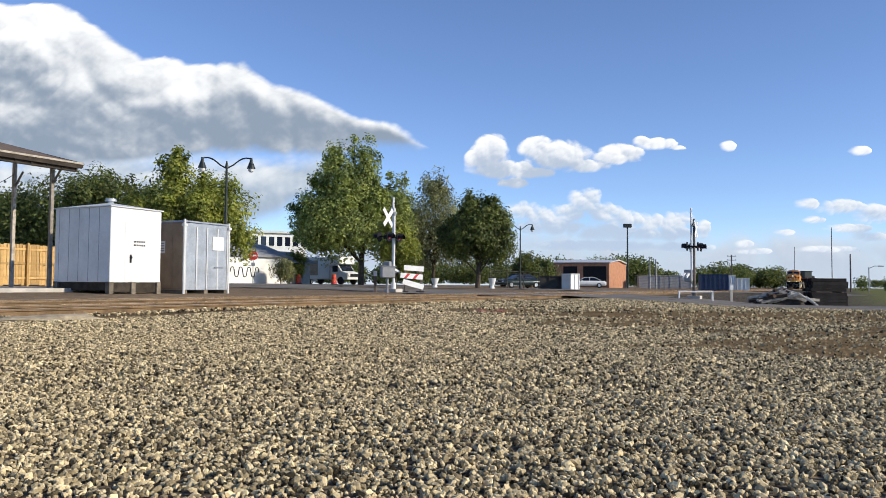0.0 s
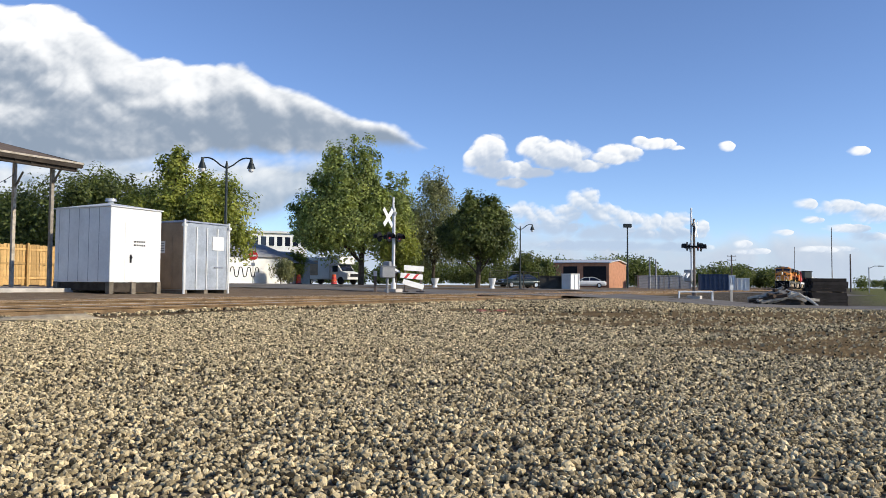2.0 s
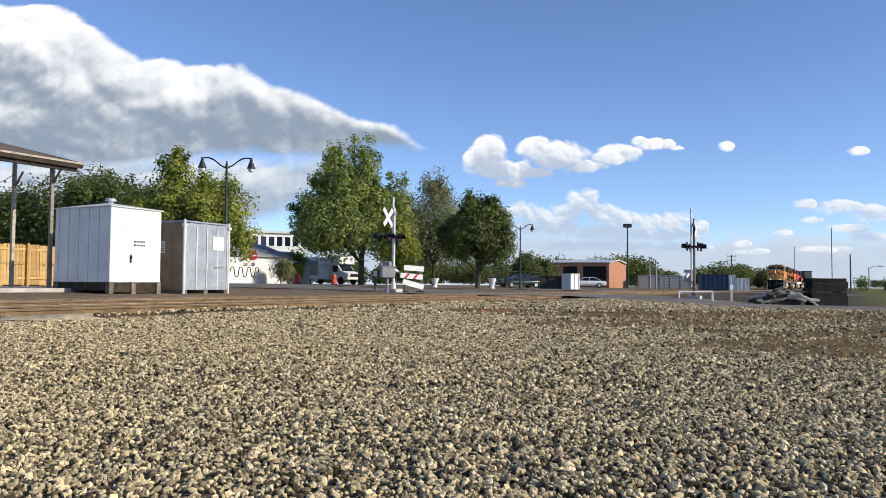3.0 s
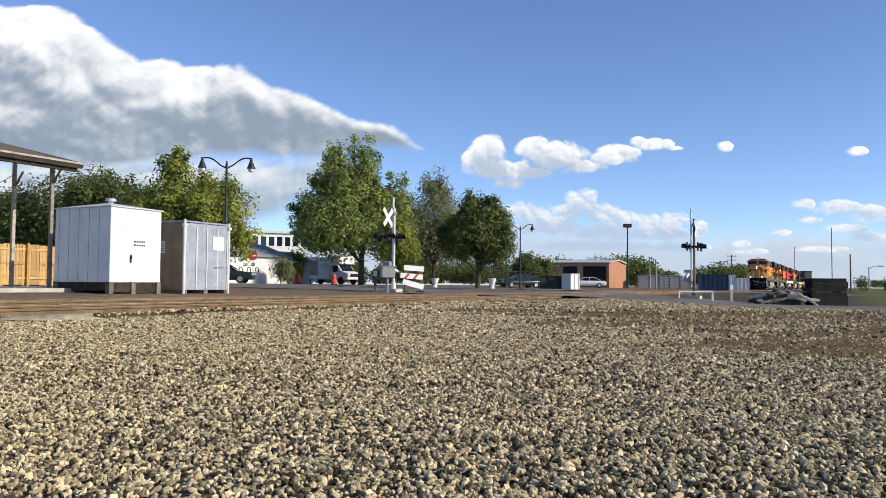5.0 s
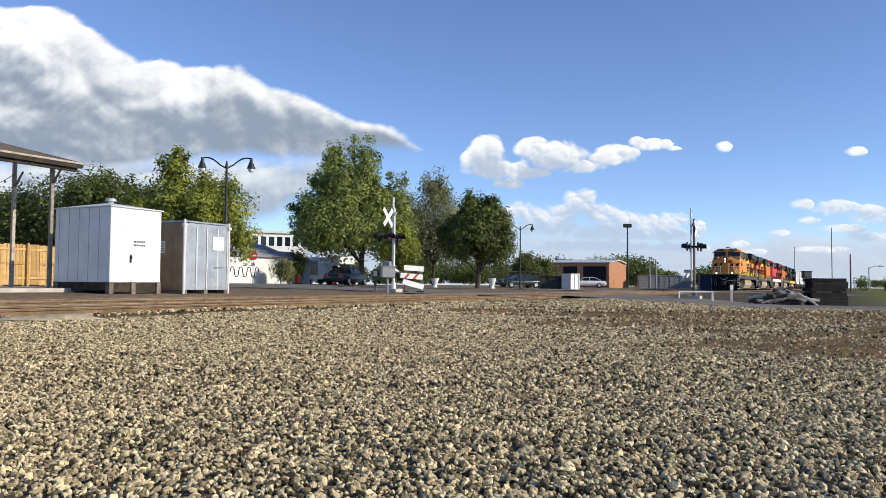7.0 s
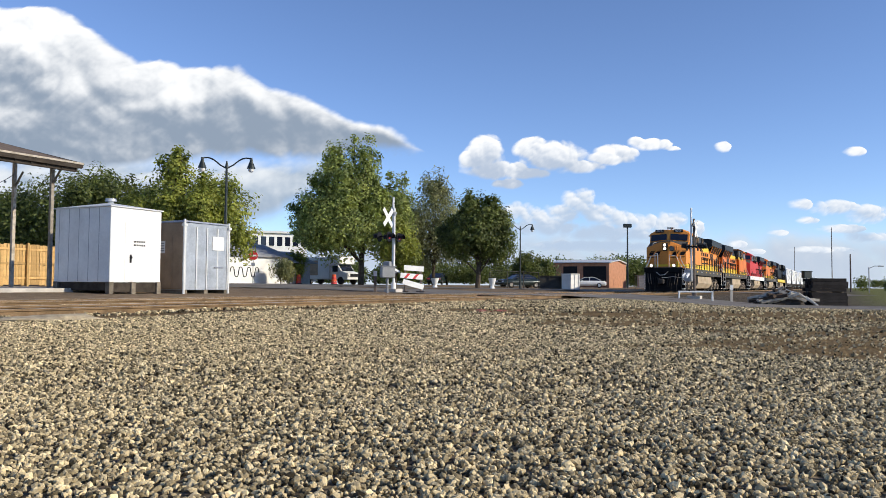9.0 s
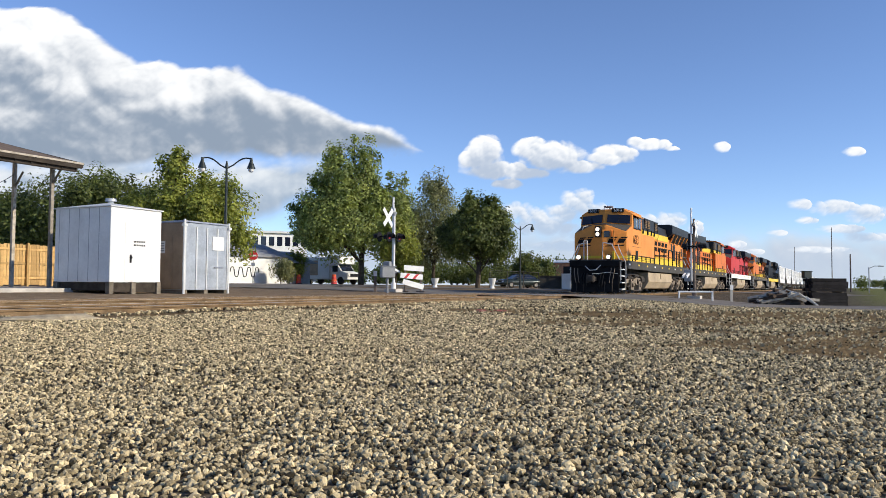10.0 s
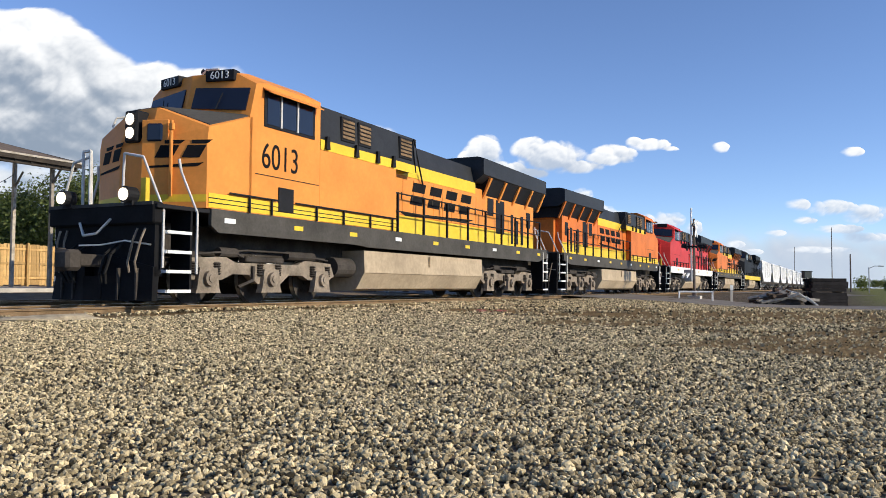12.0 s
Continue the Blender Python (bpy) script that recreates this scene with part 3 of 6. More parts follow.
def locomotive(name, label, body, stripe, roof, detail, lit=False, sill=None, number="", mirror_logo=False):
    L = thing(name, pose(0, 0, 0), label, "locomotive", "locomotives of the freight train")
    sill = sill or M_SILL
    P = lambda nm, bm, m, lab="", par=None, sm=False: part(nm, bm, m, par or L, lab, sm)
    # frame and deck
    bm = bmesh.new()
    box(bm, -0.55, 20.0, -0.75, 0.75, 1.0, 1.6, 0.03)
    P("underframe", bm, M_UNDER)
    bm = bmesh.new()
    prism(bm, [(0.55, 1.88), (19.6, 1.88), (19.6, 1.55), (18.6, 1.38), (6.2, 1.38), (5.6, 1.42), (0.75, 1.42), (0.55, 1.55)], -1.52, -1.44)
    prism(bm, [(0.55, 1.88), (19.6, 1.88), (19.6, 1.55), (18.6, 1.38), (6.2, 1.38), (5.6, 1.42), (0.75, 1.42), (0.55, 1.55)], 1.44, 1.52)
    P("side_sill", bm, sill)
    bm = bmesh.new()
    box(bm, -0.75, 19.9, -1.48, 1.48, 1.78, 1.86, 0.01)
    P("deck", bm, M_BLACK)
    # reflectors and small fittings along the sill
    for i in range(9):
        bm = bmesh.new()
        x = 0.9 + i * 2.2
        box(bm, x, x + 0.32, -1.53, -1.515, 1.62, 1.72)
        P("reflector", bm, M_YELLOW if i % 3 else M_WHITE)
    # cab and nose
    bm = bmesh.new()
    pts = []
    for sg in (-1, 1):
        pts += [(0.0, 0.40 * sg, 1.88), (0.0, 0.40 * sg, 3.2), (0.22, 0.36 * sg, 3.84), (0.42, 1.5 * sg, 1.88), (0.42, 1.5 * sg, 3.2), (0.46, 1.5 * sg, 3.44),
                (1.7, 1.5 * sg, 1.88), (1.7, 1.5 * sg, 3.84), (1.7, 0.45 * sg, 4.02)]
    bmesh.ops.convex_hull(bm, input=[bm.verts.new(v) for v in pts])
    P("nose", bm, body)
    bm = bmesh.new()
    loft(bm, [cab_ring(1.62, 1.5, 1.88, 3.86, 3.95, 1.0, 0.3), cab_ring(1.80, 1.5, 1.88, 4.5, 4.74, 1.0, 0.3), cab_ring(2.1, 1.5, 1.88, 4.56, 4.80, 1.0), cab_ring(4.05, 1.5, 1.88, 4.56, 4.80, 1.0)])
    cab = P("cab", bm, body)
    for sg in (-1, 1):
        bm = bmesh.new()
        y0, y1 = 0.14 * sg, 1.40 * sg
        slab(bm, (1.345, y0, 4.04), (1.595, y1, 3.95), (1.735, y1, 4.40), (1.475, y0, 4.46), 0.03 if sg < 0 else -0.03)
        P("windshield", bm, M_GLASS, "dark windscreen", cab)
        bm = bmesh.new()
        pipe(bm, [(1.40, 0.75 * sg, 4.0), (1.50, 0.85 * sg, 4.32)], 0.012)
        P("wiper", bm, M_BLACK, "", cab)
        bm = bmesh.new()
        box(bm, -0.13, 0.13, -0.34, 0.34, -0.115, 0.115, 0.01)
        nb = P("number_board", bm, M_BLACK, "black illuminated number board", cab)
        nb.matrix_basis = pose(1.66, 0.70 * sg, 4.68, 0, 0, -11.3 * sg)
        if number:
            lettering(number, 0.23, M_WHITE, nb, Matrix.Translation((-0.134, 0, 0)) @ Euler((radians(90), 0, radians(-90))).to_matrix().to_4x4(), "white numerals")
        # side window, three panes in a frame
        bm = bmesh.new()
        ys = 1.5 * sg
        box(bm, 2.05, 3.82, *sorted((ys, ys + 0.02 * sg)), 3.72, 4.42, 0.005)
        fr = P("window_frame", bm, M_BLACK, "", cab)
        for a, c in ((2.13, 2.55), (2.62, 3.12), (3.2, 3.72)):
            bm = bmesh.new()
            box(bm, a, c, *sorted((ys + 0.022 * sg, ys + 0.03 * sg)), 3.78, 4.36)
            P("window_pane", bm, M_GLASS, "", fr)
        for wx in (2.56, 3.13):
            bm = bmesh.new()
            box(bm, wx, wx + 0.05, *sorted((ys + 0.02 * sg, ys + 0.05 * sg)), 3.76, 4.38)
            P("window_post", bm, M_RAILW, "", fr)
        bm = bmesh.new()
        slab(bm, (2.0, ys, 4.47), (3.9, ys, 4.47), (3.9, ys + 0.22 * sg, 4.36), (2.0, ys + 0.22 * sg, 4.36), 0.02)
        P("window_visor", bm, body, "", cab)
    bm = bmesh.new()
    box(bm, 2.55, 3.07, -1.53, -1.50, 1.99, 2.52, 0.01)
    P("equipment_door", bm, M_BLACK, "small dark access door", cab)
    bm = bmesh.new()
    box(bm, -0.03, 0.2, -0.17, 0.17, 3.17, 3.52, 0.04)
    nw = P("nose_window", bm, M_GLASS)
    nw.matrix_basis = pose(0.035, -0.50, 0, 0, 0, 20.9)
    bm = bmesh.new()
    box(bm, -0.012, 0.22, -0.27, 0.27, 2.02, 3.58, 0.012)
    nd = P("nose_door", bm, body)
    nd.matrix_basis = pose(0.05, -0.50, 0, 0, 0, 20.9)
    bm = bmesh.new()
    rod(bm, (0.12, -0.86, 2.1), (0.12, -0.86, 3.55), 0.035, 8)
    box(bm, 0.08, 0.16, -0.92, -0.82, 3.38, 3.5, 0.01)
    P("nose_conduit", bm, body)
    for sg in (-1, 1):
        bm = bmesh.new()
        c, f, h, i = (Vector(v) for v in ((0.30, 0.37 * sg, 3.855), (0.54, 1.44 * sg, 3.487), (1.7, 1.46 * sg, 3.855), (1.7, 0.0, 4.03)))
        for tri in ((c, f, h), (c, h, i), (c, i, Vector((0.30, 0.0, 3.855)))):
            loft(bm, [[v + Vector((0, 0, 0.006)) for v in tri], [v + Vector((0, 0, 0.022)) for v in tri]])
        P("anti_glare_panel", bm, M_SILL, "dull dark anti-glare panel")
    if detail:
        half_emblem(M_PILOT, L, 1)
        half_emblem(M_PILOT, L, -1)
    # headlights
    bm = bmesh.new()
    box(bm, -0.12, 0.22, -0.17, 0.17, 3.18, 3.76, 0.03)
    hl = P("headlight_case", bm, M_BLACK)
    for z in (3.35, 3.6):
        bm = bmesh.new()
        rod(bm, (-0.15, 0, z), (-0.10, 0, z), 0.105, 16)
        P("headlight", bm, M_LENS if lit else M_GLASS, "lit round headlight" if lit else "", hl)
    for sg in (-1, 1):
        bm = bmesh.new()
        rod(bm, (-0.95, 0.84 * sg, 2.03), (-0.72, 0.84 * sg, 2.03), 0.15, 16)
        box(bm, -0.85, -0.72, 0.84 * sg - 0.1, 0.84 * sg + 0.1, 1.84, 1.95)
        dl = P("ditch_light_case", bm, M_BLACK)
        bm = bmesh.new()
        rod(bm, (-0.98, 0.84 * sg, 2.03), (-0.945, 0.84 * sg, 2.03), 0.115, 16)
        P("ditch_light", bm, M_LENS if lit else M_GLASS, "lit ditch light" if lit else "", dl)
    # pilot, plow, coupler, steps at both ends
    for end, sx in ((0.0, 1), (19.35, -1)):
        X = lambda v: end + sx * v
        bm = bmesh.new()
        box(bm, *sorted((X(-0.78), X(-0.55))), -1.42, 1.42, 1.5, 1.9, 0.03)
        P("anticlimber", bm, M_PILOT)
        bm = bmesh.new()
        box(bm, *sorted((X(-0.68), X(-0.5))), -1.35, 1.35, 0.55, 1.5)
        P("pilot_plate", bm, M_PILOT)
        bm = bmesh.new()
        for g0, g1 in ((-1.35, -0.22), (0.22, 1.35)):
            e0, e1 = (-0.72, -0.9) if g0 < 0 else (-0.9, -0.72)
            loft(bm, [[(X(e0), g0, 0.1), (X(e1), g1, 0.1), (X(-0.6), g1, 0.1), (X(-0.6), g0, 0.1)], [(X(e0 + 0.02), g0, 0.72), (X(e1 + 0.14), g1, 0.95), (X(-0.55), g1, 0.95), (X(-0.55), g0, 0.72)]])
        box(bm, *sorted((X(-0.9), X(-0.6))), -0.24, 0.24, 0.1, 0.55)
        P("plow", bm, M_PILOT, "black angled snow plow")
        bm = bmesh.new()
        box(bm, *sorted((X(-1.3), X(-0.6))), -0.14, 0.14, 0.72, 0.95, 0.03)
        box(bm, *sorted((X(-1.58), X(-1.25))), -0.2, 0.2, 0.64, 1.02, 0.06)
        rod(bm, (X(-1.45), 0.16, 0.62), (X(-1.45), 0.16, 1.05), 0.09, 10)
        P("coupler", bm, M_UNDER, "rusty knuckle coupler")
        for k, y in enumerate((-0.55, -0.4, 0.4, 0.55, 0.7)):
            bm = bmesh.new()
            pipe(bm, [(X(-0.7), y, 1.15), (X(-0.95), y, 0.95), (X(-1.05), y * 0.95, 0.6), (X(-0.98), y * 0.85, 0.42)], 0.028)
            P("air_hose", bm, M_TYRE)
        bm = bmesh.new()
        pipe(bm, [(X(-0.8), 0.5, 1.55), (X(-0.95), 0.2, 1.3), (X(-0.95), -0.15, 1.33), (X(-0.85), -0.4, 1.6)], 0.025)
        P("cable", bm, M_RAILW)
        bm = bmesh.new()
        pipe(bm, [(X(-0.72), -1.3, 1.12), (X(-0.78), -0.7, 1.2), (X(-0.95), -0.3, 1.12), (X(-1.2), 0.0, 1.1)], 0.018)
        P("uncoupling_lever", bm, M_STEEL)
        for y in (-1.15, -0.95, 0.95, 1.15):
            bm = bmesh.new()
            pipe(bm, [(X(-0.72), y, 1.42), (X(-0.8), y * 0.98, 1.2), (X(-0.86), y * 0.92, 0.8), (X(-0.8), y * 0.9, 0.62)], 0.022)
            P("brake_hose", bm, M_TRUCK)
        for y in (-1.0, -0.6, 0.6, 1.0):
            bm = bmesh.new()
            e = -0.72 - 0.18 * (1.35 - abs(y)) / 1.13
            box(bm, *sorted((X(e - 0.012), X(e + 0.05))), y - 0.02, y + 0.02, 0.12, 0.7)
            P("plow_rib", bm, M_UNDER)
        bm = bmesh.new()
        box(bm, *sorted((X(-0.80), X(-0.775))), -1.4, 1.4, 1.84, 1.9)
        P("anticlimber_edge", bm, M_SILL)
        for sg in (-1, 1):
            st = bmesh.new()
            y0, y1 = sorted((sg * 0.98, sg * 1.48))
            box(st, *sorted((X(0.05), X(0.1))), y0, y1, 0.3, 1.8)
            for z in (0.3, 0.66, 1.02, 1.38):
                box(st, *sorted((X(-0.5), X(0.08))), y0, y1, z - 0.03, z, 0.005)
            stp = P("steps", st, M_PILOT, "black end steps with white edges")
            for z in (0.3, 0.66, 1.02, 1.38):
                bm = bmesh.new()
                box(bm, *sorted((X(-0.52), X(-0.505))), y0, y1, z - 0.05, z + 0.01)
                box(bm, *sorted((X(-0.5), X(0.08))), *sorted((sg * 1.482, sg * 1.495)), z - 0.05, z + 0.01)
                P("step_edge", bm, M_WHITE, "", stp)
            bm = bmesh.new()
            pipe(bm, [(X(-0.55), sg * 1.42, 0.7), (X(-0.55), sg * 1.42, 1.75), (X(-0.62), sg * 0.95, 2.75), (X(-0.62), sg * 0.45, 2.85), (X(-0.62), sg * 0.42, 1.9)], 0.026)
            pipe(bm, [(X(0.18), sg * 1.52, 0.6), (X(0.18), sg * 1.52, 1.75), (X(0.12), sg * 1.15, 2.55), (X(0.08), sg * 1.12, 2.8)], 0.026)
            P("end_handrail", bm, M_RAILW, "pale bent handrail")
    bm = bmesh.new()
    for y in (0.42, 0.62):
        pipe(bm, [(-0.66, y, 1.9), (-0.66, y, 2.95)], 0.03)
    pipe(bm, [(-0.66, 0.42, 2.95), (-0.66, 0.62, 2.95)], 0.03)
    P("gate_rail", bm, M_RAILW)
    bm = bmesh.new()
    box(bm, -0.7, -0.6, -1.12, -0.98, 1.9, 2.35, 0.01)
    P("marker_post", bm, M_YELLOW)
    HW = 1.2
    # full-width body behind the cab on the near side, narrow hood beyond
    bm = bmesh.new()
    box(bm, 4.05, 7.55, -1.5, 1.0, 1.88, 3.62, 0.01)
    P("auxiliary_cab", bm, body)
    bm = bmesh.new()
    loft(bm, [[(4.05, -1.5, 3.62), (4.05, 1.0, 3.62), (4.05, 0.95, 4.5), (4.05, -1.46, 4.5)], [(8.7, -1.5, 3.62), (8.7, 1.0, 3.62), (8.7, 0.95, 4.48), (8.7, -1.46, 4.48)]])
    P("upper_body", bm, roof, "dark grey upper body")
    for a in (4.9, 5.65, 7.7):
        bm = bmesh.new()
        w = 0.6 if a < 7 else 0.7
        box(bm, a, a + w, -1.515, -1.45, 3.88, 4.42, 0.01)
        lv = P("louvre_panel", bm, M_BLACK)
        for k in range(5):
            bm = bmesh.new()
            z = 3.94 + k * 0.09
            slab(bm, (a + 0.05, -1.53, z), (a + w - 0.05, -1.53, z), (a + w - 0.05, -1.516, z + 0.06), (a + 0.05, -1.516, z + 0.06), 0.01)
            P("louvre", bm, M_RUST, "", lv)
    bm = bmesh.new()
    box(bm, 7.55, 18.9, -HW, HW, 1.88, 3.72, 0.01)
    P("long_hood", bm, body)
    bm = bmesh.new()
    loft(bm, [[(7.55, -HW, 3.72), (7.55, HW, 3.72), (7.55, HW - 0.14, 4.42), (7.55, -HW + 0.14, 4.42)], [(13.4, -HW, 3.72), (13.4, HW, 3.72), (13.4, HW - 0.14, 4.40), (13.4, -HW + 0.14, 4.40)]])
    P("hood_roof", bm, roof, "dark grey hood roof")
    # stripes
    yl = bmesh.new()
    box(yl, 0.47, 7.56, -1.512, -1.50, 1.9, 2.18)
    P("stripe", yl, stripe, "yellow lower stripe")
    for z in (1.985, 2.075):
        bm = bmesh.new()
        box(bm, 0.47, 7.56, -1.516, -1.512, z, z + 0.018)
        P("pinstripe", bm, M_BLACK)
    bm = bmesh.new()
    box(bm, 7.56, 18.9, -HW - 0.01, -HW, 1.9, 2.4)
    P("stripe", bm, stripe)
    bm = bmesh.new()
    box(bm, 4.06, 8.7, -1.512, -1.50, 3.56, 3.78)
    box(bm, 7.57, 13.3, -HW - 0.015, -HW + 0.05, 3.52, 3.86)
    P("stripe", bm, stripe, "yellow upper stripe")
    bm = bmesh.new()
    box(bm, 1.8, 4.0, -1.512, -1.50, 2.72, 2.735)
    P("pinstripe", bm, M_BLACK)
    for sg in (-1, 1):
        bm = bmesh.new()
        slab(bm, (-0.004, 0.0, 2.0), (-0.004, 0.4 * sg, 2.0), (-0.004, 0.4 * sg, 2.14), (-0.004, 0.0, 2.14), 0.01 * sg)
        slab(bm, (-0.004, 0.4 * sg, 2.0), (0.416, 1.504 * sg, 2.0), (0.416, 1.504 * sg, 2.14), (-0.004, 0.4 * sg, 2.14), 0.01 * sg)
        P("stripe", bm, stripe)
    if number:
        lettering(number, 0.78, M_PILOT, L, Matrix.Translation((2.62, -1.506, 3.12)) @ Matrix.Rotation(radians(90), 4, "X") @ Matrix.Diagonal((0.82, 1, 1, 1)), "black road number")
    if detail:
        logo_shapes(M_PILOT, L, (8.8, -HW - 0.02, 2.76), 0.66, 4.3, Matrix.Identity(4))
    for hx in (4.2, 5.45, 6.45, 7.25):
        bm = bmesh.new()
        prism(bm, [(hx, 3.58), (hx + 0.16, 3.58), (hx + 0.13, 3.86), (hx + 0.04, 3.86)], -1.58, -1.51)
        P("lifting_lug", bm, M_BLACK)
    bm = bmesh.new()
    pipe(bm, [(8.45, -1.5, 4.4), (8.6, -1.52, 3.6)], 0.02)
    pipe(bm, [(8.5, -1.5, 4.46), (9.5, -1.26, 3.4)], 0.025)
    P("hood_stay", bm, M_BLACK)
    # hood doors, on the near side
    for i in range(10):
        bm = bmesh.new()
        x = 7.8 + i * 0.62
        box(bm, x, x + 0.58, -HW - 0.012, -HW, 2.42, 3.46, 0.004)
        d = P("hood_door", bm, body)
        bm = bmesh.new()
        box(bm, x + 0.5, x + 0.53, -HW - 0.04, -HW - 0.012, 2.85, 3.05)
        P("door_latch", bm, M_SILL, "", d)
    for x, w, z0, z1 in ((14.35, 0.5, 2.9, 3.5), (15.1, 0.75, 2.3, 3.5), (16.5, 0.22, 2.0, 3.1), (17.0, 0.22, 2.0, 2.9), (17.5, 0.26, 2.0, 3.1), (18.1, 0.4, 2.7, 3.3)):
        bm = bmesh.new()
        box(bm, x, x + w, -HW - 0.02, -HW, z0, z1, 0.004)
        P("vent_panel", bm, M_BLACK)
    # radiator section: wings over sloping intakes
    bm = bmesh.new()
    prism(bm, [(-1.53, 4.12), (-1.53, 4.62), (-1.3, 4.68), (1.3, 4.68), (1.53, 4.62), (1.53, 4.12), (HW, 3.9), (-HW, 3.9)], 13.3, 19.5, "x")
    P("radiator_wing", bm, roof, "dark grey overhanging radiator housing")
    bm = bmesh.new()
    prism(bm, [(-1.48, 4.1), (-HW + 0.05, 3.46), (HW - 0.05, 3.46), (1.48, 4.1)], 13.9, 19.3, "x")
    P("radiator_intake", bm, M_BLACK, "sloping black intake screens")
    for i in range(5):
        bm = bmesh.new()
        x = 13.9 + i * 1.34
        prism(bm, [(-1.54, 4.1), (-HW - 0.02, 3.42), (-HW + 0.04, 3.42), (-1.46, 4.12)], x, x + 0.14, "x")
        P("wing_strut", bm, body)
    bm = bmesh.new()
    box(bm, 18.9, 19.15, -0.9, 0.9, 1.88, 3.6, 0.02)
    P("hood_end", bm, body)
    # roof gear
    bm = bmesh.new()
    box(bm, 9.0, 10.0, -0.6, 0.6, 4.38, 4.55, 0.04)
    box(bm, 10.9, 12.2, -0.65, 0.65, 4.36, 4.5, 0.04)
    P("exhaust_box", bm, M_BLACK)
    bm = bmesh.new()
    for k, y in enumerate((-0.15, 0, 0.15)):
        rod(bm, (2.5, y, 4.9), (2.1 - 0.08 * k, y, 4.93), 0.025, 8, 0.06)
    rod(bm, (2.5, 0, 4.78), (2.5, 0, 4.95), 0.04)
    P("air_horn", bm, M_SILL)
    bm = bmesh.new()
    pipe(bm, [(1.9, -0.35, 4.78), (1.9, -0.35, 4.92), (1.9, -0.0, 4.95), (1.9, 0.2, 4.8)], 0.02)
    P("grab_iron", bm, M_RAILW)
    bm = bmesh.new()
    pipe(bm, [(0.3, 1.0, 3.6), (0.35, 0.95, 3.78), (0.6, 0.75, 3.84)], 0.02)
    P("grab_iron", bm, M_RAILW)
    # side handrails
    bm = bmesh.new()
    pipe(bm, [(1.0, -1.56, 2.22), (2.5, -1.56, 2.22)], 0.02)
    pipe(bm, [(3.1, -1.56, 2.22), (7.5, -1.56, 2.22)], 0.02)
    P("handrail", bm, M_BLACK)
    for x in (1.6, 2.3, 3.9, 5.0, 6.2, 7.3):
        bm = bmesh.new()
        rod(bm, (x, -1.55, 1.88), (x, -1.55, 2.22), 0.025)
        P("handrail_post", bm, M_BLACK)
    for sg in (-1, 1):
        xs = [7.7, 9.2, 10.7, 12.2, 13.6, 15.0, 16.3, 17.6, 18.9]
        bm = bmesh.new()
        for z in (2.45, 2.95):
            pipe(bm, [(xs[0] - 0.2, sg * 1.47, z), (xs[-1], sg * 1.47, z)], 0.022)
        P("handrail", bm, M_BLACK)
        for x in xs:
            bm = bmesh.new()
            box(bm, x - 0.03, x + 0.03, sg * 1.47 - 0.03, sg * 1.47 + 0.03, 1.86, 2.97)
            P("handrail_post", bm, M_BLACK)
    # fuel tank
    bm = bmesh.new()
    prism(bm, [(-1.42, 1.3), (-1.45, 0.75), (-1.2, 0.32), (-1.0, 0.26), (1.0, 0.26), (1.2, 0.32), (1.45, 0.75), (1.42, 1.3)], 6.1, 13.4, "x")
    tank = P("fuel_tank", bm, M_TANK, "dusty tan fuel tank")
    bm = bmesh.new()
    rod(bm, (9.6, -1.47, 0.95), (9.6, -1.47, 1.25), 0.03)
    box(bm, 6.08, 13.42, -1.46, -1.44, 0.73, 0.77)
    P("tank_fitting", bm, M_TANK, "", tank)
    bm = bmesh.new()
    rod(bm, (5.2, -1.0, 0.85), (6.0, -1.0, 0.85), 0.25, 14)
    P("air_reservoir", bm, M_UNDER)
    bm = bmesh.new()
    rod(bm, (13.5, -1.0, 0.95), (14.1, -1.0, 0.95), 0.22, 14)
    P("air_reservoir", bm, M_UNDER)
    taller(L)
    wheels = truck(L, 0.75) + truck(L, 14.45)
    return L, wheels


def taller(loco):
    """Raise the cab, the nose and the hood roof above the window line, the radiator housing less."""
    for ob in loco.children_recursive:
        at = ob.matrix_basis.translation
        if at.z > 3.3:
            at.z += 0.10 * (at.z - 3.3)
        elif ob.parent is None or ob.parent.matrix_basis.translation.z < 3.3:
            for v in ob.data.vertices:
                v.co.z += (0.10 if v.co.x < 13.35 else 0.04) * max(0.0, v.co.z - 3.3)


def turned_about(loco):
    """Face a locomotive the other way along the line, keeping its detailed side."""
    S = Matrix.Diagonal((-1, 1, 1, 1))
    seen = set()
    for ob in loco.children_recursive:
        ob.matrix_basis = S @ ob.matrix_basis @ S
        if ob.data.name not in seen:
            seen.add(ob.data.name)
            ob.data.transform(S)
            ob.data.flip_normals()


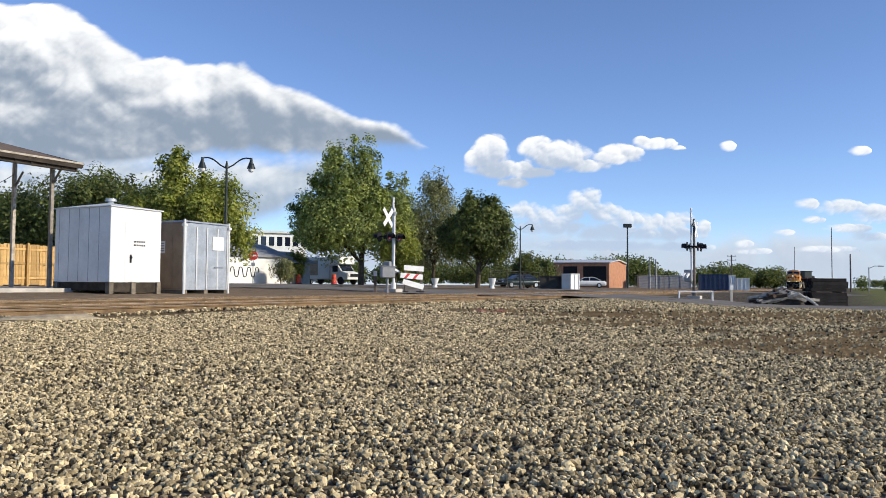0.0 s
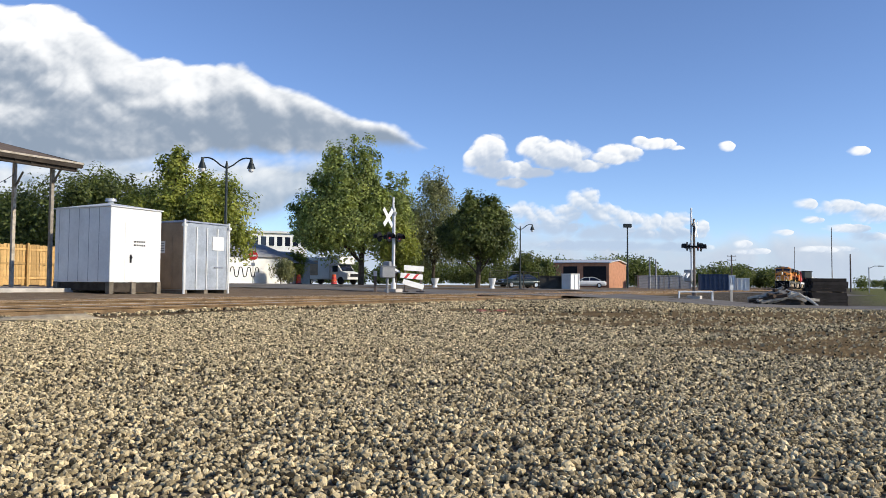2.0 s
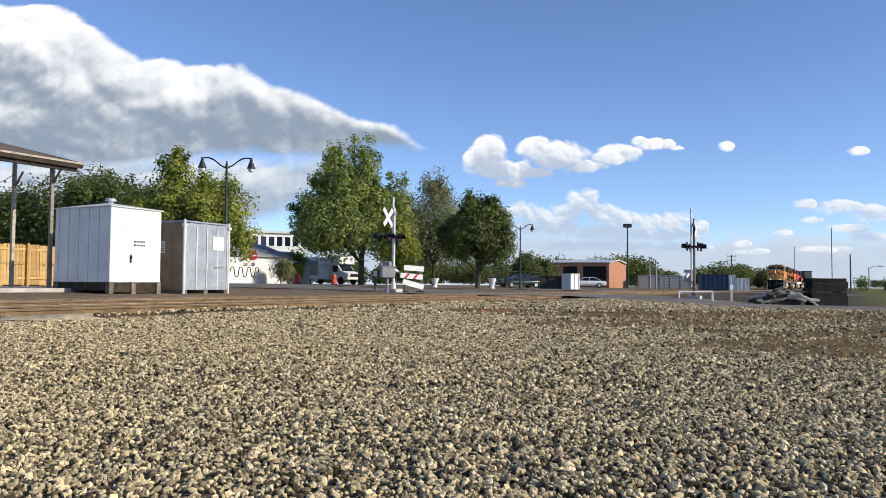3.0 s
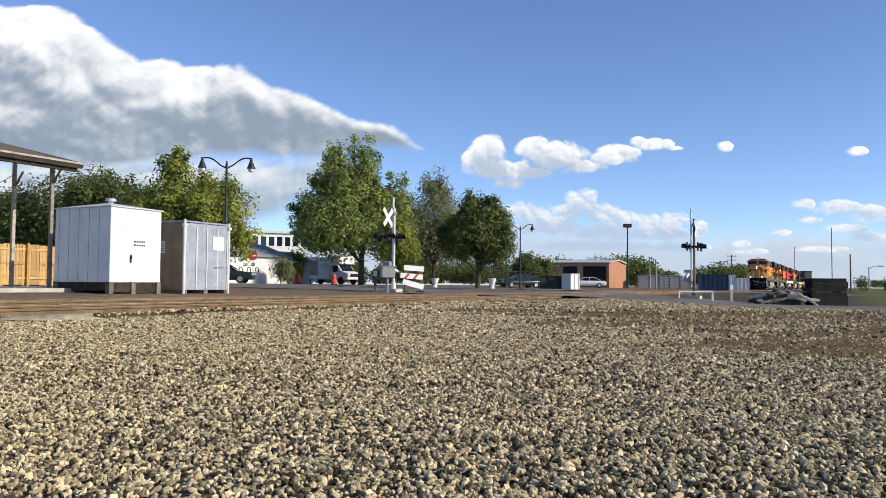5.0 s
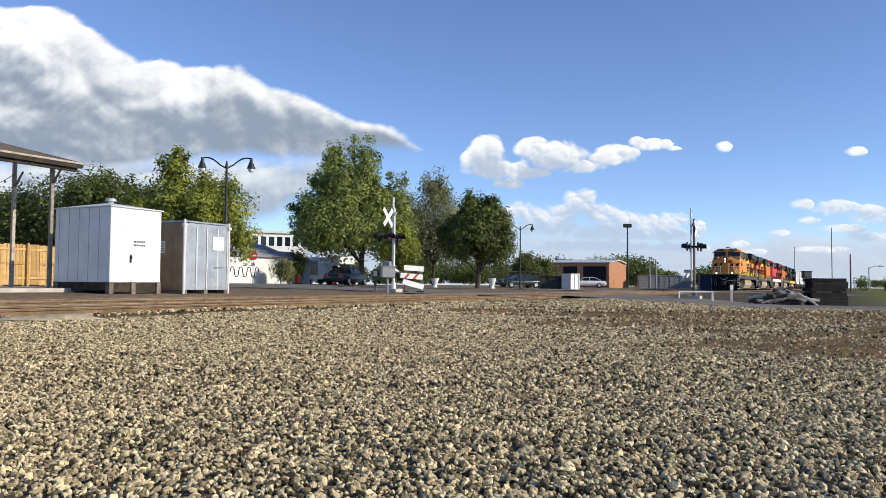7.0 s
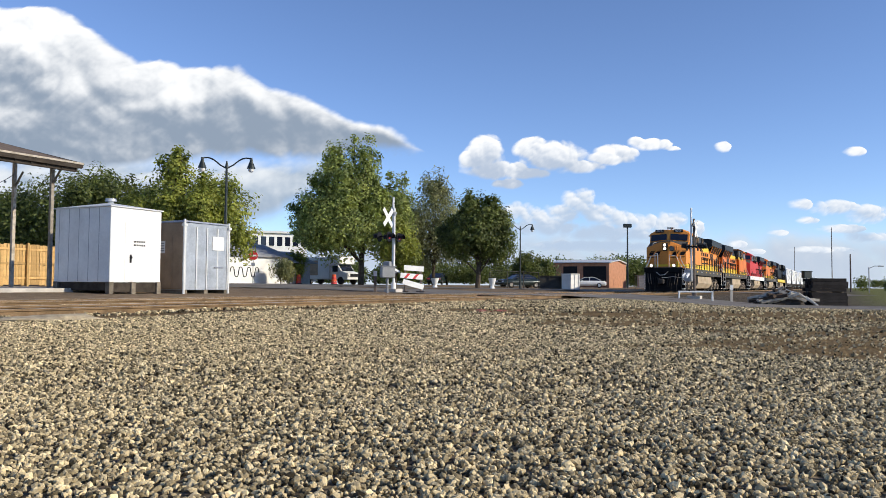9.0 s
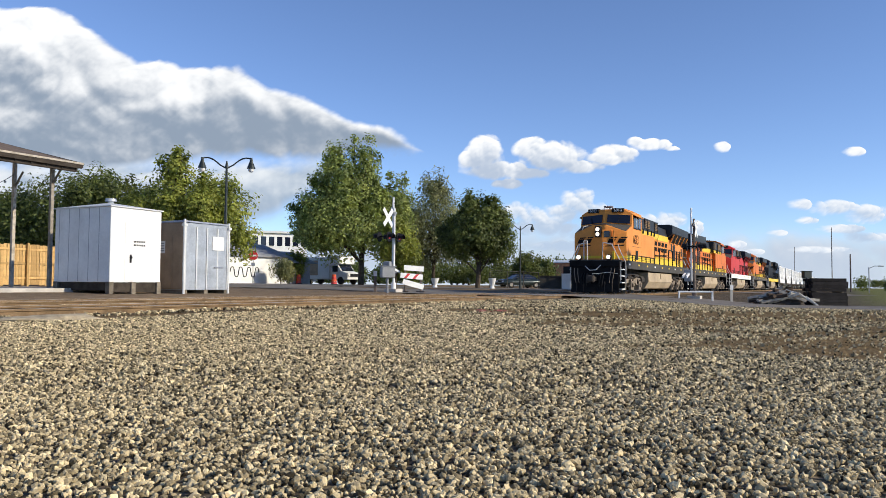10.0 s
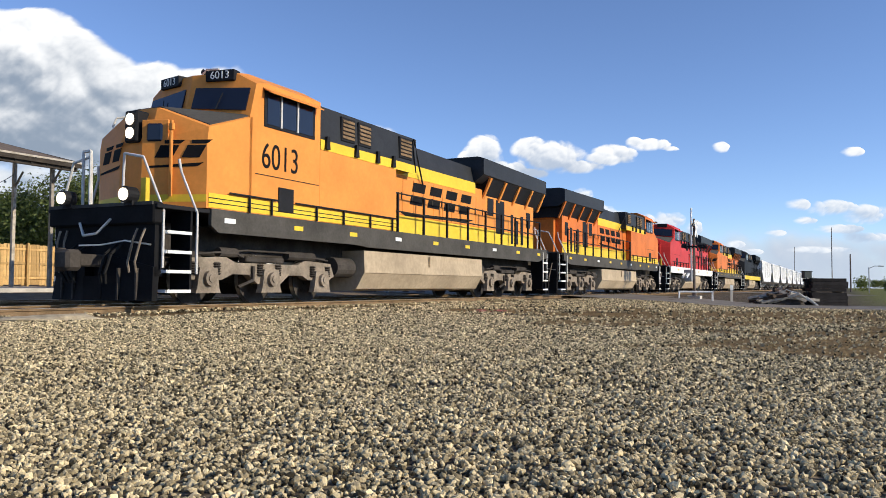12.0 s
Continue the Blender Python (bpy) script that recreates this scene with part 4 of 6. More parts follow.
def hopper(m):
    H = thing("hopper_car", m, "white covered hopper car with ribbed sides", "freight car", "hopper cars of the freight train")
    bm = bmesh.new()
    loft(bm, [[(x, -1.55, z0), (x, 1.55, z0), (x, 1.55, 4.2), (x, 0.9, 4.6), (x, -0.9, 4.6), (x, -1.55, 4.2)] for x, z0 in ((0.9, 2.9), (3.2, 1.3), (14.4, 1.3), (16.7, 2.9))])
    part("body", bm, M_WHITE, H)
    for i in range(14):
        bm = bmesh.new()
        x = 1.2 + i * 1.16
        box(bm, x, x + 0.07, -1.58, -1.55, 1.9 if 2 < i < 12 else 2.9, 4.2)
        part("rib", bm, M_WHITE, H)
    bm = bmesh.new()
    box(bm, 0.3, 17.3, -1.5, -1.35, 1.05, 1.3)
    box(bm, 0.3, 17.3, 1.35, 1.5, 1.05, 1.3)
    box(bm, 0.3, 17.3, -0.3, 0.3, 0.9, 1.3)
    part("sill", bm, M_UNDER, H)
    bm = bmesh.new()
    box(bm, 0.8, 16.8, -0.5, 0.5, 4.62, 4.68)
    part("roof_walk", bm, M_ALU, H)
    for x in (3.5, 7.2, 10.9):
        bm = bmesh.new()
        loft(bm, [[(x, -1.3, 1.3), (x + 3.2, -1.3, 1.3), (x + 3.2, 1.3, 1.3), (x, 1.3, 1.3)], [(x + 1.2, -0.6, 0.5), (x + 2.0, -0.6, 0.5), (x + 2.0, 0.6, 0.5), (x + 1.2, 0.6, 0.5)]])
        part("discharge_chute", bm, M_WHITE, H)
    bm = bmesh.new()
    box(bm, -0.2, 0.5, -0.15, 0.15, 0.75, 1.0)
    box(bm, 17.1, 17.8, -0.15, 0.15, 0.75, 1.0)
    part("coupler", bm, M_UNDER, H)
    bm = bmesh.new()
    for y in (-1.5, -1.2):
        pipe(bm, [(0.35, y, 1.2), (0.35, y, 4.4)], 0.025)
    for k in range(9):
        pipe(bm, [(0.35, -1.5, 1.4 + k * 0.35), (0.35, -1.2, 1.4 + k * 0.35)], 0.02)
    part("ladder", bm, M_UNDER, H)
    for x in (1.4, 14.4):
        bm = bmesh.new()
        for sg in (-1, 1):
            prism(bm, [(x - 0.3, 0.55), (x + 0.5, 0.75), (x + 1.3, 0.75), (x + 2.1, 0.55), (x + 2.1, 0.4), (x + 1.3, 0.45), (x + 1.1, 0.25), (x + 0.7, 0.25), (x + 0.5, 0.45), (x - 0.3, 0.4)], *sorted((sg * 0.98, sg * 1.1)))
        for ax in (x, x + 1.8):
            for y in (-0.75, 0.75):
                rod(bm, (ax, y - 0.06, 0.46), (ax, y + 0.06, 0.46), 0.455, 20)
        part("truck", bm, M_UNDER, H)
    return H


# ---- trackside cabins (in track coordinates: x along the line, y away from the lot)
def white_cabin():
    s, d = 18.05, 21.7
    x, y = plan(s, d)
    z = ground_z(*plan(s, d + 1)) + 0.02
    C = thing("equipment_cabin", pose(x, y, z, 0, 0, TURN), "white-painted plywood equipment cabin on timber skids", "cabin")
    bm = bmesh.new()
    box(bm, 0, 2.16, 0, 2.78, 0.36, 2.88, 0.015)
    part("body", bm, M_WHITE, C)
    bm = bmesh.new()
    loft(bm, [[(-0.05, -0.05, 2.88), (2.21, -0.05, 2.88), (2.21, 2.83, 2.88), (-0.05, 2.83, 2.88)], [(-0.05, -0.05, 2.915), (2.21, -0.05, 2.915), (2.21, 2.83, 2.915), (-0.05, 2.83, 2.915)], [(0.95, 1.25, 3.13), (1.2, 1.25, 3.13), (1.2, 1.5, 3.13), (0.95, 1.5, 3.13)]])
    part("roof", bm, M_ROOFW, C, "low pale roof")
    bm = bmesh.new()
    rod(bm, (1.1, 1.35, 3.05), (1.1, 1.35, 3.2), 0.1, 14)
    rod(bm, (1.1, 1.35, 3.2), (1.1, 1.35, 3.3), 0.2, 16, 0.17)
    part("roof_vent", bm, M_ALU, C, "round mushroom vent")
    for (a, b) in ((-0.02, -0.02), (-0.02, 2.6), (2.0, -0.02), (2.0, 2.6), (0.9, -0.02)):
        bm = bmesh.new()
        box(bm, a, a + 0.18, b, b + 0.2, -0.15, 0.37, 0.01)
        part("skid_leg", bm, M_WOOD, C)
    for a, b, c, d in ((0.12, 2.04, 0.06, 0.22), (0.12, 2.04, 2.5, 2.66), (0.02, 0.14, 0.22, 2.5), (1.2, 1.36, 0.22, 2.5)):
        bm = bmesh.new()
        box(bm, a, b, c, d, 0.02 if a > 0.1 else 0.08, 0.355, 0.01)
        part("skid", bm, M_DARKWOOD, C, "dark tarred skid timber")
    for k in range(5):
        bm = bmesh.new()
        yy = 0.55 + k * 0.5
        box(bm, -0.006, 0.0, yy, yy + 0.015, 0.40, 2.86)
        part("panel_seam", bm, M_GREYBOX, C)
    bm = bmesh.new()
    box(bm, 0.6, 1.5, -0.012, 0.0, 0.42, 2.4, 0.004)
    dr = part("door", bm, M_WHITE, C)
    bm = bmesh.new()
    rod(bm, (0.83, -0.06, 1.2), (0.83, -0.012, 1.2), 0.045, 10)
    box(bm, 0.79, 0.87, -0.025, -0.012, 1.02, 1.3)
    part("door_handle", bm, M_DARK, dr)
    for k, (a, c, z0) in enumerate(((0.95, 1.4, 1.72), (0.95, 1.45, 1.60))):
        bm = bmesh.new()
        xx = a
        while xx < c:
            w = 0.09 if (int(xx * 37) % 3) else 0.05
            box(bm, xx, xx + w, -0.018, -0.012, z0, z0 + 0.06)
            xx += w + 0.03
        part("notice_lines", bm, M_DARK, dr, "small dark notice lines")


def metal_cabin():
    s, d = 21.0, 21.4
    x, y = plan(s, d)
    z = ground_z(*plan(s, d + 1)) + 0.02
    C = thing("metal_cabin", pose(x, y, z, 0, 0, TURN), "weathered aluminium relay cabin, one end tinted tan as a painted reflection", "cabin")
    bm = bmesh.new()
    box(bm, 0, 2.3, 0, 2.2, 0.1, 2.58, 0.01)
    part("body", bm, M_ALU, C)
    # metal end wall and door coloured tan, painting in the warm light they mirror
    bm = bmesh.new()
    box(bm, -0.012, 0.0, 0.02, 2.18, 0.12, 2.56)
    e = part("end_wall", bm, M_TAN, C, "end wall tinted tan as a warm reflection")
    bm = bmesh.new()
    box(bm, -0.03, -0.012, 0.55, 1.45, 0.15, 2.1, 0.005)
    part("end_door", bm, M_TAN, e)
    bm = bmesh.new()
    box(bm, -0.036, -0.03, 0.9, 1.4, 1.45, 1.9)
    part("notice", bm, M_WHITE, e, "small white notice")
    bm = bmesh.new()
    for k in range(4):
        box(bm, -0.04, -0.036, 0.95, 1.35 - 0.05 * (k % 2), 1.52 + k * 0.09, 1.56 + k * 0.09)
    part("notice_lines", bm, M_GREYBOX, e)
    bm = bmesh.new()
    loft(bm, [[(-0.06, -0.06, 2.58), (2.36, -0.06, 2.58), (2.36, 2.26, 2.58), (-0.06, 2.26, 2.58)], [(-0.03, -0.03, 2.64), (2.33, -0.03, 2.64), (2.33, 2.23, 2.64), (-0.03, 2.23, 2.64)]])
    part("roof", bm, M_ALU, C)
    for xx in (0.06, 0.62, 1.15, 1.7, 2.24):
        bm = bmesh.new()
        box(bm, xx - 0.03, xx + 0.03, -0.03, 0.0, 0.12, 2.42)
        part("rib", bm, M_ROOFW, C)
    for xx in (0.0, 2.3):
        bm = bmesh.new()
        rod(bm, (xx, -0.02, -0.05), (xx, -0.02, 2.68), 0.05, 10)
        box(bm, xx - 0.08, xx + 0.08, -0.1, 0.06, 2.42, 2.52, 0.01)
        part("corner_post", bm, M_ROOFW, C)
    bm = bmesh.new()
    box(bm, 1.4, 2.0, -0.05, -0.03, 1.6, 2.12, 0.004)
    part("white_panel", bm, M_WHITE, C, "blank white panel")
    bm = bmesh.new()
    box(bm, 1.2, 2.05, -0.02, 0.0, 0.2, 2.2)
    dr = part("side_door", bm, M_ALU, C)
    bm = bmesh.new()
    rod(bm, (1.5, -0.07, 0.95), (2.0, -0.02, 0.95), 0.02, 8)
    part("door_handle", bm, M_STEEL, dr)
    for xx in (0.0, 1.05, 2.1):
        bm = bmesh.new()
        box(bm, xx, xx + 0.2, 0.0, 2.2, -0.2, 0.11)
        part("skid", bm, M_WOOD, C)


# ---- level crossing
def crossing_signal(x, y, turn, arm_side, label, buck=0.0, white=True):
    z = ground_z(x, y)
    C = thing("crossing_signal", pose(x, y, z, 0, 0, turn), label, "railway signal", "level crossing signals")
    bm = bmesh.new()
    box(bm, -0.35, 0.35, -0.35, 0.35, -0.1, 0.18, 0.02)
    part("foundation", bm, M_CONC, C)
    bm = bmesh.new()
    rod(bm, (0, 0, 0.18), (0, 0, 4.4), 0.065, 14)
    rod(bm, (0, 0, 0.18), (0, 0, 0.5), 0.13, 14)
    part("mast", bm, M_WHITE if white else M_POLE, C)
    bm = bmesh.new()
    for a in (45, -45):
        c, s_ = math.cos(radians(a)), math.sin(radians(a))
        ux, uz = Vector((c, 0, s_)), Vector((-s_, 0, c))
        o = Vector((buck, -0.1 - (0.02 if a > 0 else 0), 3.85))
        slab(bm, o - ux * 0.6 - uz * 0.115, o + ux * 0.6 - uz * 0.115, o + ux * 0.6 + uz * 0.115, o - ux * 0.6 + uz * 0.115, 0.012)
    part("crossbuck", bm, M_WHITE, C, "white crossbuck boards")
    bm = bmesh.new()
    rod(bm, (buck * 0.6 - 0.75, 0, 2.85), (buck * 0.6 + 0.75, 0, 2.85), 0.035, 10)
    part("light_bar", bm, M_BLACK, C)
    for sx in (buck * 0.6 - 0.5, buck * 0.6 + 0.5):
        for sy in (-1, 1):
            bm = bmesh.new()
            rod(bm, (sx, sy * 0.27, 2.85), (sx, sy * 0.30, 2.85), 0.25, 20)
            rod(bm, (sx, 0, 2.85), (sx, sy * 0.28, 2.85), 0.04, 8)
            bk = part("background_disc", bm, M_BLACK, C)
            bm = bmesh.new()
            rod(bm, (sx, sy * 0.30, 2.85), (sx, sy * 0.33, 2.85), 0.11, 16)
            part("red_lens", bm, M_SIGNRED, bk)
            bm = bmesh.new()
            prism(bm, [(sx - 0.17, 2.78), (sx - 0.15, 2.94), (sx, 3.02), (sx + 0.15, 2.94), (sx + 0.17, 2.78), (sx + 0.15, 2.78), (sx + 0.13, 2.93), (sx, 3.0), (sx - 0.13, 2.93), (sx - 0.15, 2.78)], *sorted((sy * 0.30, sy * 0.56)))
            part("hood", bm, M_BLACK, bk)
    bm = bmesh.new()
    box(bm, -0.28, 0.28, 0.08, 0.5, 0.95, 1.6, 0.04)
    mech = part("gate_mechanism", bm, M_GREYBOX, C, "grey gate mechanism box")
    bm = bmesh.new()
    xa = 0.12 * arm_side
    box(bm, xa - 0.05, xa + 0.05, 0.09, 0.17, 1.3, 5.0, 0.01)
    part("gate_arm", bm, M_WHITE, mech, "raised white gate arm")
    bm = bmesh.new()
    for o in (-0.1, 0.1):
        slab(bm, (xa, 0.3 + o, 1.35), (xa, 0.38 + o, 1.35), (xa + 0.9 * arm_side, 0.38 + o, 1.12), (xa + 0.9 * arm_side, 0.3 + o, 1.12), 0.12)
    part("counterweight", bm, M_WHITE, mech)
    bm = bmesh.new()
    rod(bm, (-0.2, 0.1, 4.0), (0.2, 0.1, 4.0), 0.02)
    rod(bm, (0, 0, 4.0), (0, 0, 4.18), 0.09, 12, 0.14)
    part("bell", bm, M_ALU, C)
    return C


def barricade(x, y, turn):
    B = thing("barricade", pose(x, y, ground_z(x, y), 0, 0, turn), "white and red striped plank barricade, boards askew", "barricade")
    for xx in (-0.45, 0.45):
        bm = bmesh.new()
        box(bm, xx - 0.04, xx + 0.04, -0.04, 0.04, 0, 1.45)
        box(bm, xx - 0.04, xx + 0.04, -0.5, 0.5, 0, 0.08)
        part("post", bm, M_POLE, B)
    for z, tilt, x0, x1 in ((1.28, -3, -0.55, 0.6), (0.85, -4, -0.75, 0.55), (0.42, -14, -0.62, 0.62)):
        bm = bmesh.new()
        box(bm, x0, x1, -0.07, -0.045, -0.14, 0.14, 0.004)
        bd = part("board", bm, M_WHITE, B)
        bd.matrix_basis = pose(0, 0, z, 0, -tilt, 0)
        for k in range(2 if z == 0.85 else 0):
            bm = bmesh.new()
            xx = x0 + 0.2 + k * 0.5
            prism(bm, [(xx, -0.13), (xx + 0.16, -0.13), (xx + 0.36, 0.13), (xx + 0.2, 0.13)], -0.074, -0.07)
            part("red_stripe", bm, M_SIGNRED, bd)


# ---- lamps, poles, signs
def double_lamp(x, y, turn, h=5.6):
    z = ground_z(x, y)
    L = thing("street_lamp", pose(x, y, z, 0, 0, turn), "dark iron street lamp with two curved arms", "street lamp", "twin-arm street lamps")
    bm = bmesh.new()
    rod(bm, (0, 0, 0), (0, 0, 0.6), 0.14, 14, 0.1)
    rod(bm, (0, 0, 0.6), (0, 0, h - 0.35), 0.075, 12, 0.05)
    rod(bm, (0, 0, h - 0.4), (0, 0, h - 0.1), 0.09, 12, 0.03)
    part("post", bm, M_LAMPIRON, L)
    for sg in (-1, 1):
        bm = bmesh.new()
        pts = [(0, 0, h - 0.42)] + [(sg * (0.15 + 0.9 * t), 0, h - 0.42 + 0.45 * math.sin(t * 2.0) + 0.02) for t in (0.15, 0.3, 0.45, 0.6, 0.75, 0.9, 1.0)]
        pipe(bm, pts, 0.032, 8)
        arm = part("arm", bm, M_LAMPIRON, L)
        e = pts[-1]
        bm = bmesh.new()
        rod(bm, (e[0], 0, e[2] + 0.05), (e[0], 0, e[2] - 0.18), 0.05, 12, 0.09)
        rod(bm, (e[0], 0, e[2] - 0.18), (e[0], 0, e[2] - 0.42), 0.10, 14, 0.19)
        part("shade", bm, M_LAMPIRON, arm)
        bm = bmesh.new()
        bmesh.ops.create_uvsphere(bm, u_segments=12, v_segments=8, radius=0.13, matrix=Matrix.Translation((e[0], 0, e[2] - 0.46)))
        part("globe", bm, M_WHITE, arm)


def pole(name, x, y, h, r, material, label, category, head=None, lean=0.0):
    z = ground_z(x, y)
    L = thing(name, pose(x, y, z, 0, lean, 0), label, category)
    bm = bmesh.new()
    rod(bm, (0, 0, -0.2), (0, 0, h), r, 10, r * 0.7)
    part("pole", bm, material, L)
    if head == "box":
        bm = bmesh.new()
        box(bm, -0.55, 0.55, -0.3, 0.3, h, h + 0.5, 0.06)
        part("lamp_head", bm, M_LAMPIRON, L)
    elif head == "cross":
        for dz in (0.3, 1.1):
            bm = bmesh.new()
            box(bm, -0.9, 0.9, -0.07, 0.07, h - dz - 0.06, h - dz + 0.06)
            ca = part("cross_arm", bm, M_POLE, L)
            for xx in (-0.8, -0.3, 0.3, 0.8):
                bm = bmesh.new()
                rod(bm, (xx, 0, h - dz + 0.06), (xx, 0, h - dz + 0.2), 0.04)
                part("insulator", bm, M_GREYBOX, ca)
    elif head == "arm":
        bm = bmesh.new()
        pipe(bm, [(0, 0, h - 0.2), (0.9, 0, h + 0.2), (1.8, 0, h + 0.25)], 0.06)
        box(bm, 1.6, 2.4, -0.15, 0.15, h + 0.12, h + 0.3, 0.03)
        part("lamp_head", bm, M_GREYBOX, L)
    return L


def no_entry_sign(x, y):
    S = thing("no_entry_sign", pose(x, y, ground_z(x, y), 0, 0, 8), "round red no-entry sign with white bar on a post", "sign")
    bm = bmesh.new()
    rod(bm, (0, 0.03, 0), (0, 0.03, 2.7), 0.03)
    part("post", bm, M_GREYBOX, S)
    bm = bmesh.new()
    rod(bm, (0, 0, 2.3), (0, -0.012, 2.3), 0.40, 28)
    pl = part("plate", bm, M_WHITE, S)
    bm = bmesh.new()
    rod(bm, (0, -0.012, 2.3), (0, -0.018, 2.3), 0.37, 28)
    part("red_disc", bm, M_SIGNRED, pl)
    bm = bmesh.new()
    box(bm, -0.27, 0.27, -0.024, -0.018, 2.23, 2.37)
    part("bar", bm, M_WHITE, pl)
    bm = bmesh.new()
    box(bm, -0.14, 0.14, -0.015, 0.0, 1.45, 1.72)
    part("small_plate", bm, M_ROOFD, S)


# ---- depot canopy and fence
def depot_canopy(x, y):
    C = thing("depot_canopy", pose(x, y, ground_z(x, y), 0, 0, TURN), "old timber depot canopy on slim posts", "canopy")
    # x along the line, y away; roof slopes up away from its eaves
    bm = bmesh.new()
    loft(bm, [[(1.4, -1.0, 4.55), (1.4, 7.0, 6.4), (1.4, 7.0, 6.6), (1.4, -1.0, 4.7)], [(-24, -1.0, 4.55), (-24, 7.0, 6.4), (-24, 7.0, 6.6), (-24, -1.0, 4.7)]])
    part("roof", bm, M_SHINGLE, C, "brown shingled roof")
    bm = bmesh.new()
    # fascia strip takes a pale sunlit tone, the boards below it a shaded one
    box(bm, -24, 1.45, -1.05, -1.0, 4.65, 4.72)
    part("fascia", bm, M_OLDWOOD, C, "thin fascia strip in a pale sunlit tone")
    bm = bmesh.new()
    loft(bm, [[(1.4, -1.0, 4.54), (1.4, 7.0, 6.40), (1.4, 7.0, 6.6), (1.4, -1.0, 4.72)], [(1.46, -1.0, 4.54), (1.46, 7.0, 6.40), (1.46, 7.0, 6.6), (1.46, -1.0, 4.72)]])
    box(bm, -24, 1.4, -1.03, -1.0, 4.5, 4.65)
    part("barge_board", bm, M_DARKWOOD, C, "barge board coloured dark for the shade under the roof")
    # beam and rafters are near-black too: the underside's shade is in their colour
    bm = bmesh.new()
    box(bm, -24, 1.3, -0.9, -0.75, 4.38, 4.56)
    part("beam", bm, M_DARKWOOD, C)
    for k in range(20):
        bm = bmesh.new()
        xx = 1.2 - k * 0.6
        loft(bm, [[(xx, -0.95, 4.44), (xx, 6.9, 6.26), (xx, 6.9, 6.38), (xx, -0.95, 4.56)], [(xx + 0.06, -0.95, 4.44), (xx + 0.06, 6.9, 6.26), (xx + 0.06, 6.9, 6.38), (xx + 0.06, -0.95, 4.56)]])
        part("rafter", bm, M_DARKWOOD, C)
    for xx in (1.0, -3.2, -7.4, -11.6):
        for yy in (0.1, 2.3):
            bm = bmesh.new()
            box(bm, xx - 0.065, xx + 0.065, yy - 0.065, yy + 0.065, -0.1, 4.6 + yy * 0.23, 0.01)
            part("post", bm, M_OLDWOOD, C)
            bm = bmesh.new()
            pipe(bm, [(xx, yy, 3.9), (xx, yy - 0.5, 4.5)], 0.04)
            part("brace", bm, M_WOOD, C)


def fence():
    x0, y0 = plan(12.0, 32.4)
    z0 = 0.45
    F = thing("fence", pose(x0, y0, z0, 0, 0, TURN), "new yellowish wooden privacy fence behind the depot", "fence")
    bm = bmesh.new()
    box(bm, -0.068, 0.068, -0.012, 0.012, 0, 1.8, 0.004)
    board = mesh_of("board", bm, M_FENCE)
    rng = random.Random(3)
    for i in range(106):
        ob = new("board", board)
        ob.parent = F
        ob.matrix_basis = pose(i * 0.142, rng.uniform(-0.008, 0.008), rng.uniform(-0.02, 0.04), 0, rng.uniform(-0.6, 0.6), 0)
    for z in (0.28, 0.92, 1.55):
        bm = bmesh.new()
        box(bm, -0.1, 15.1, -0.06, -0.022, z, z + 0.09)
        part("rail", bm, M_FENCE, F)
    for i in range(8):
        bm = bmesh.new()
        x = i * 2.1
        box(bm, x - 0.05, x + 0.05, -0.15, -0.062, -0.2, 1.88)
        part("post", bm, M_FENCE, F)


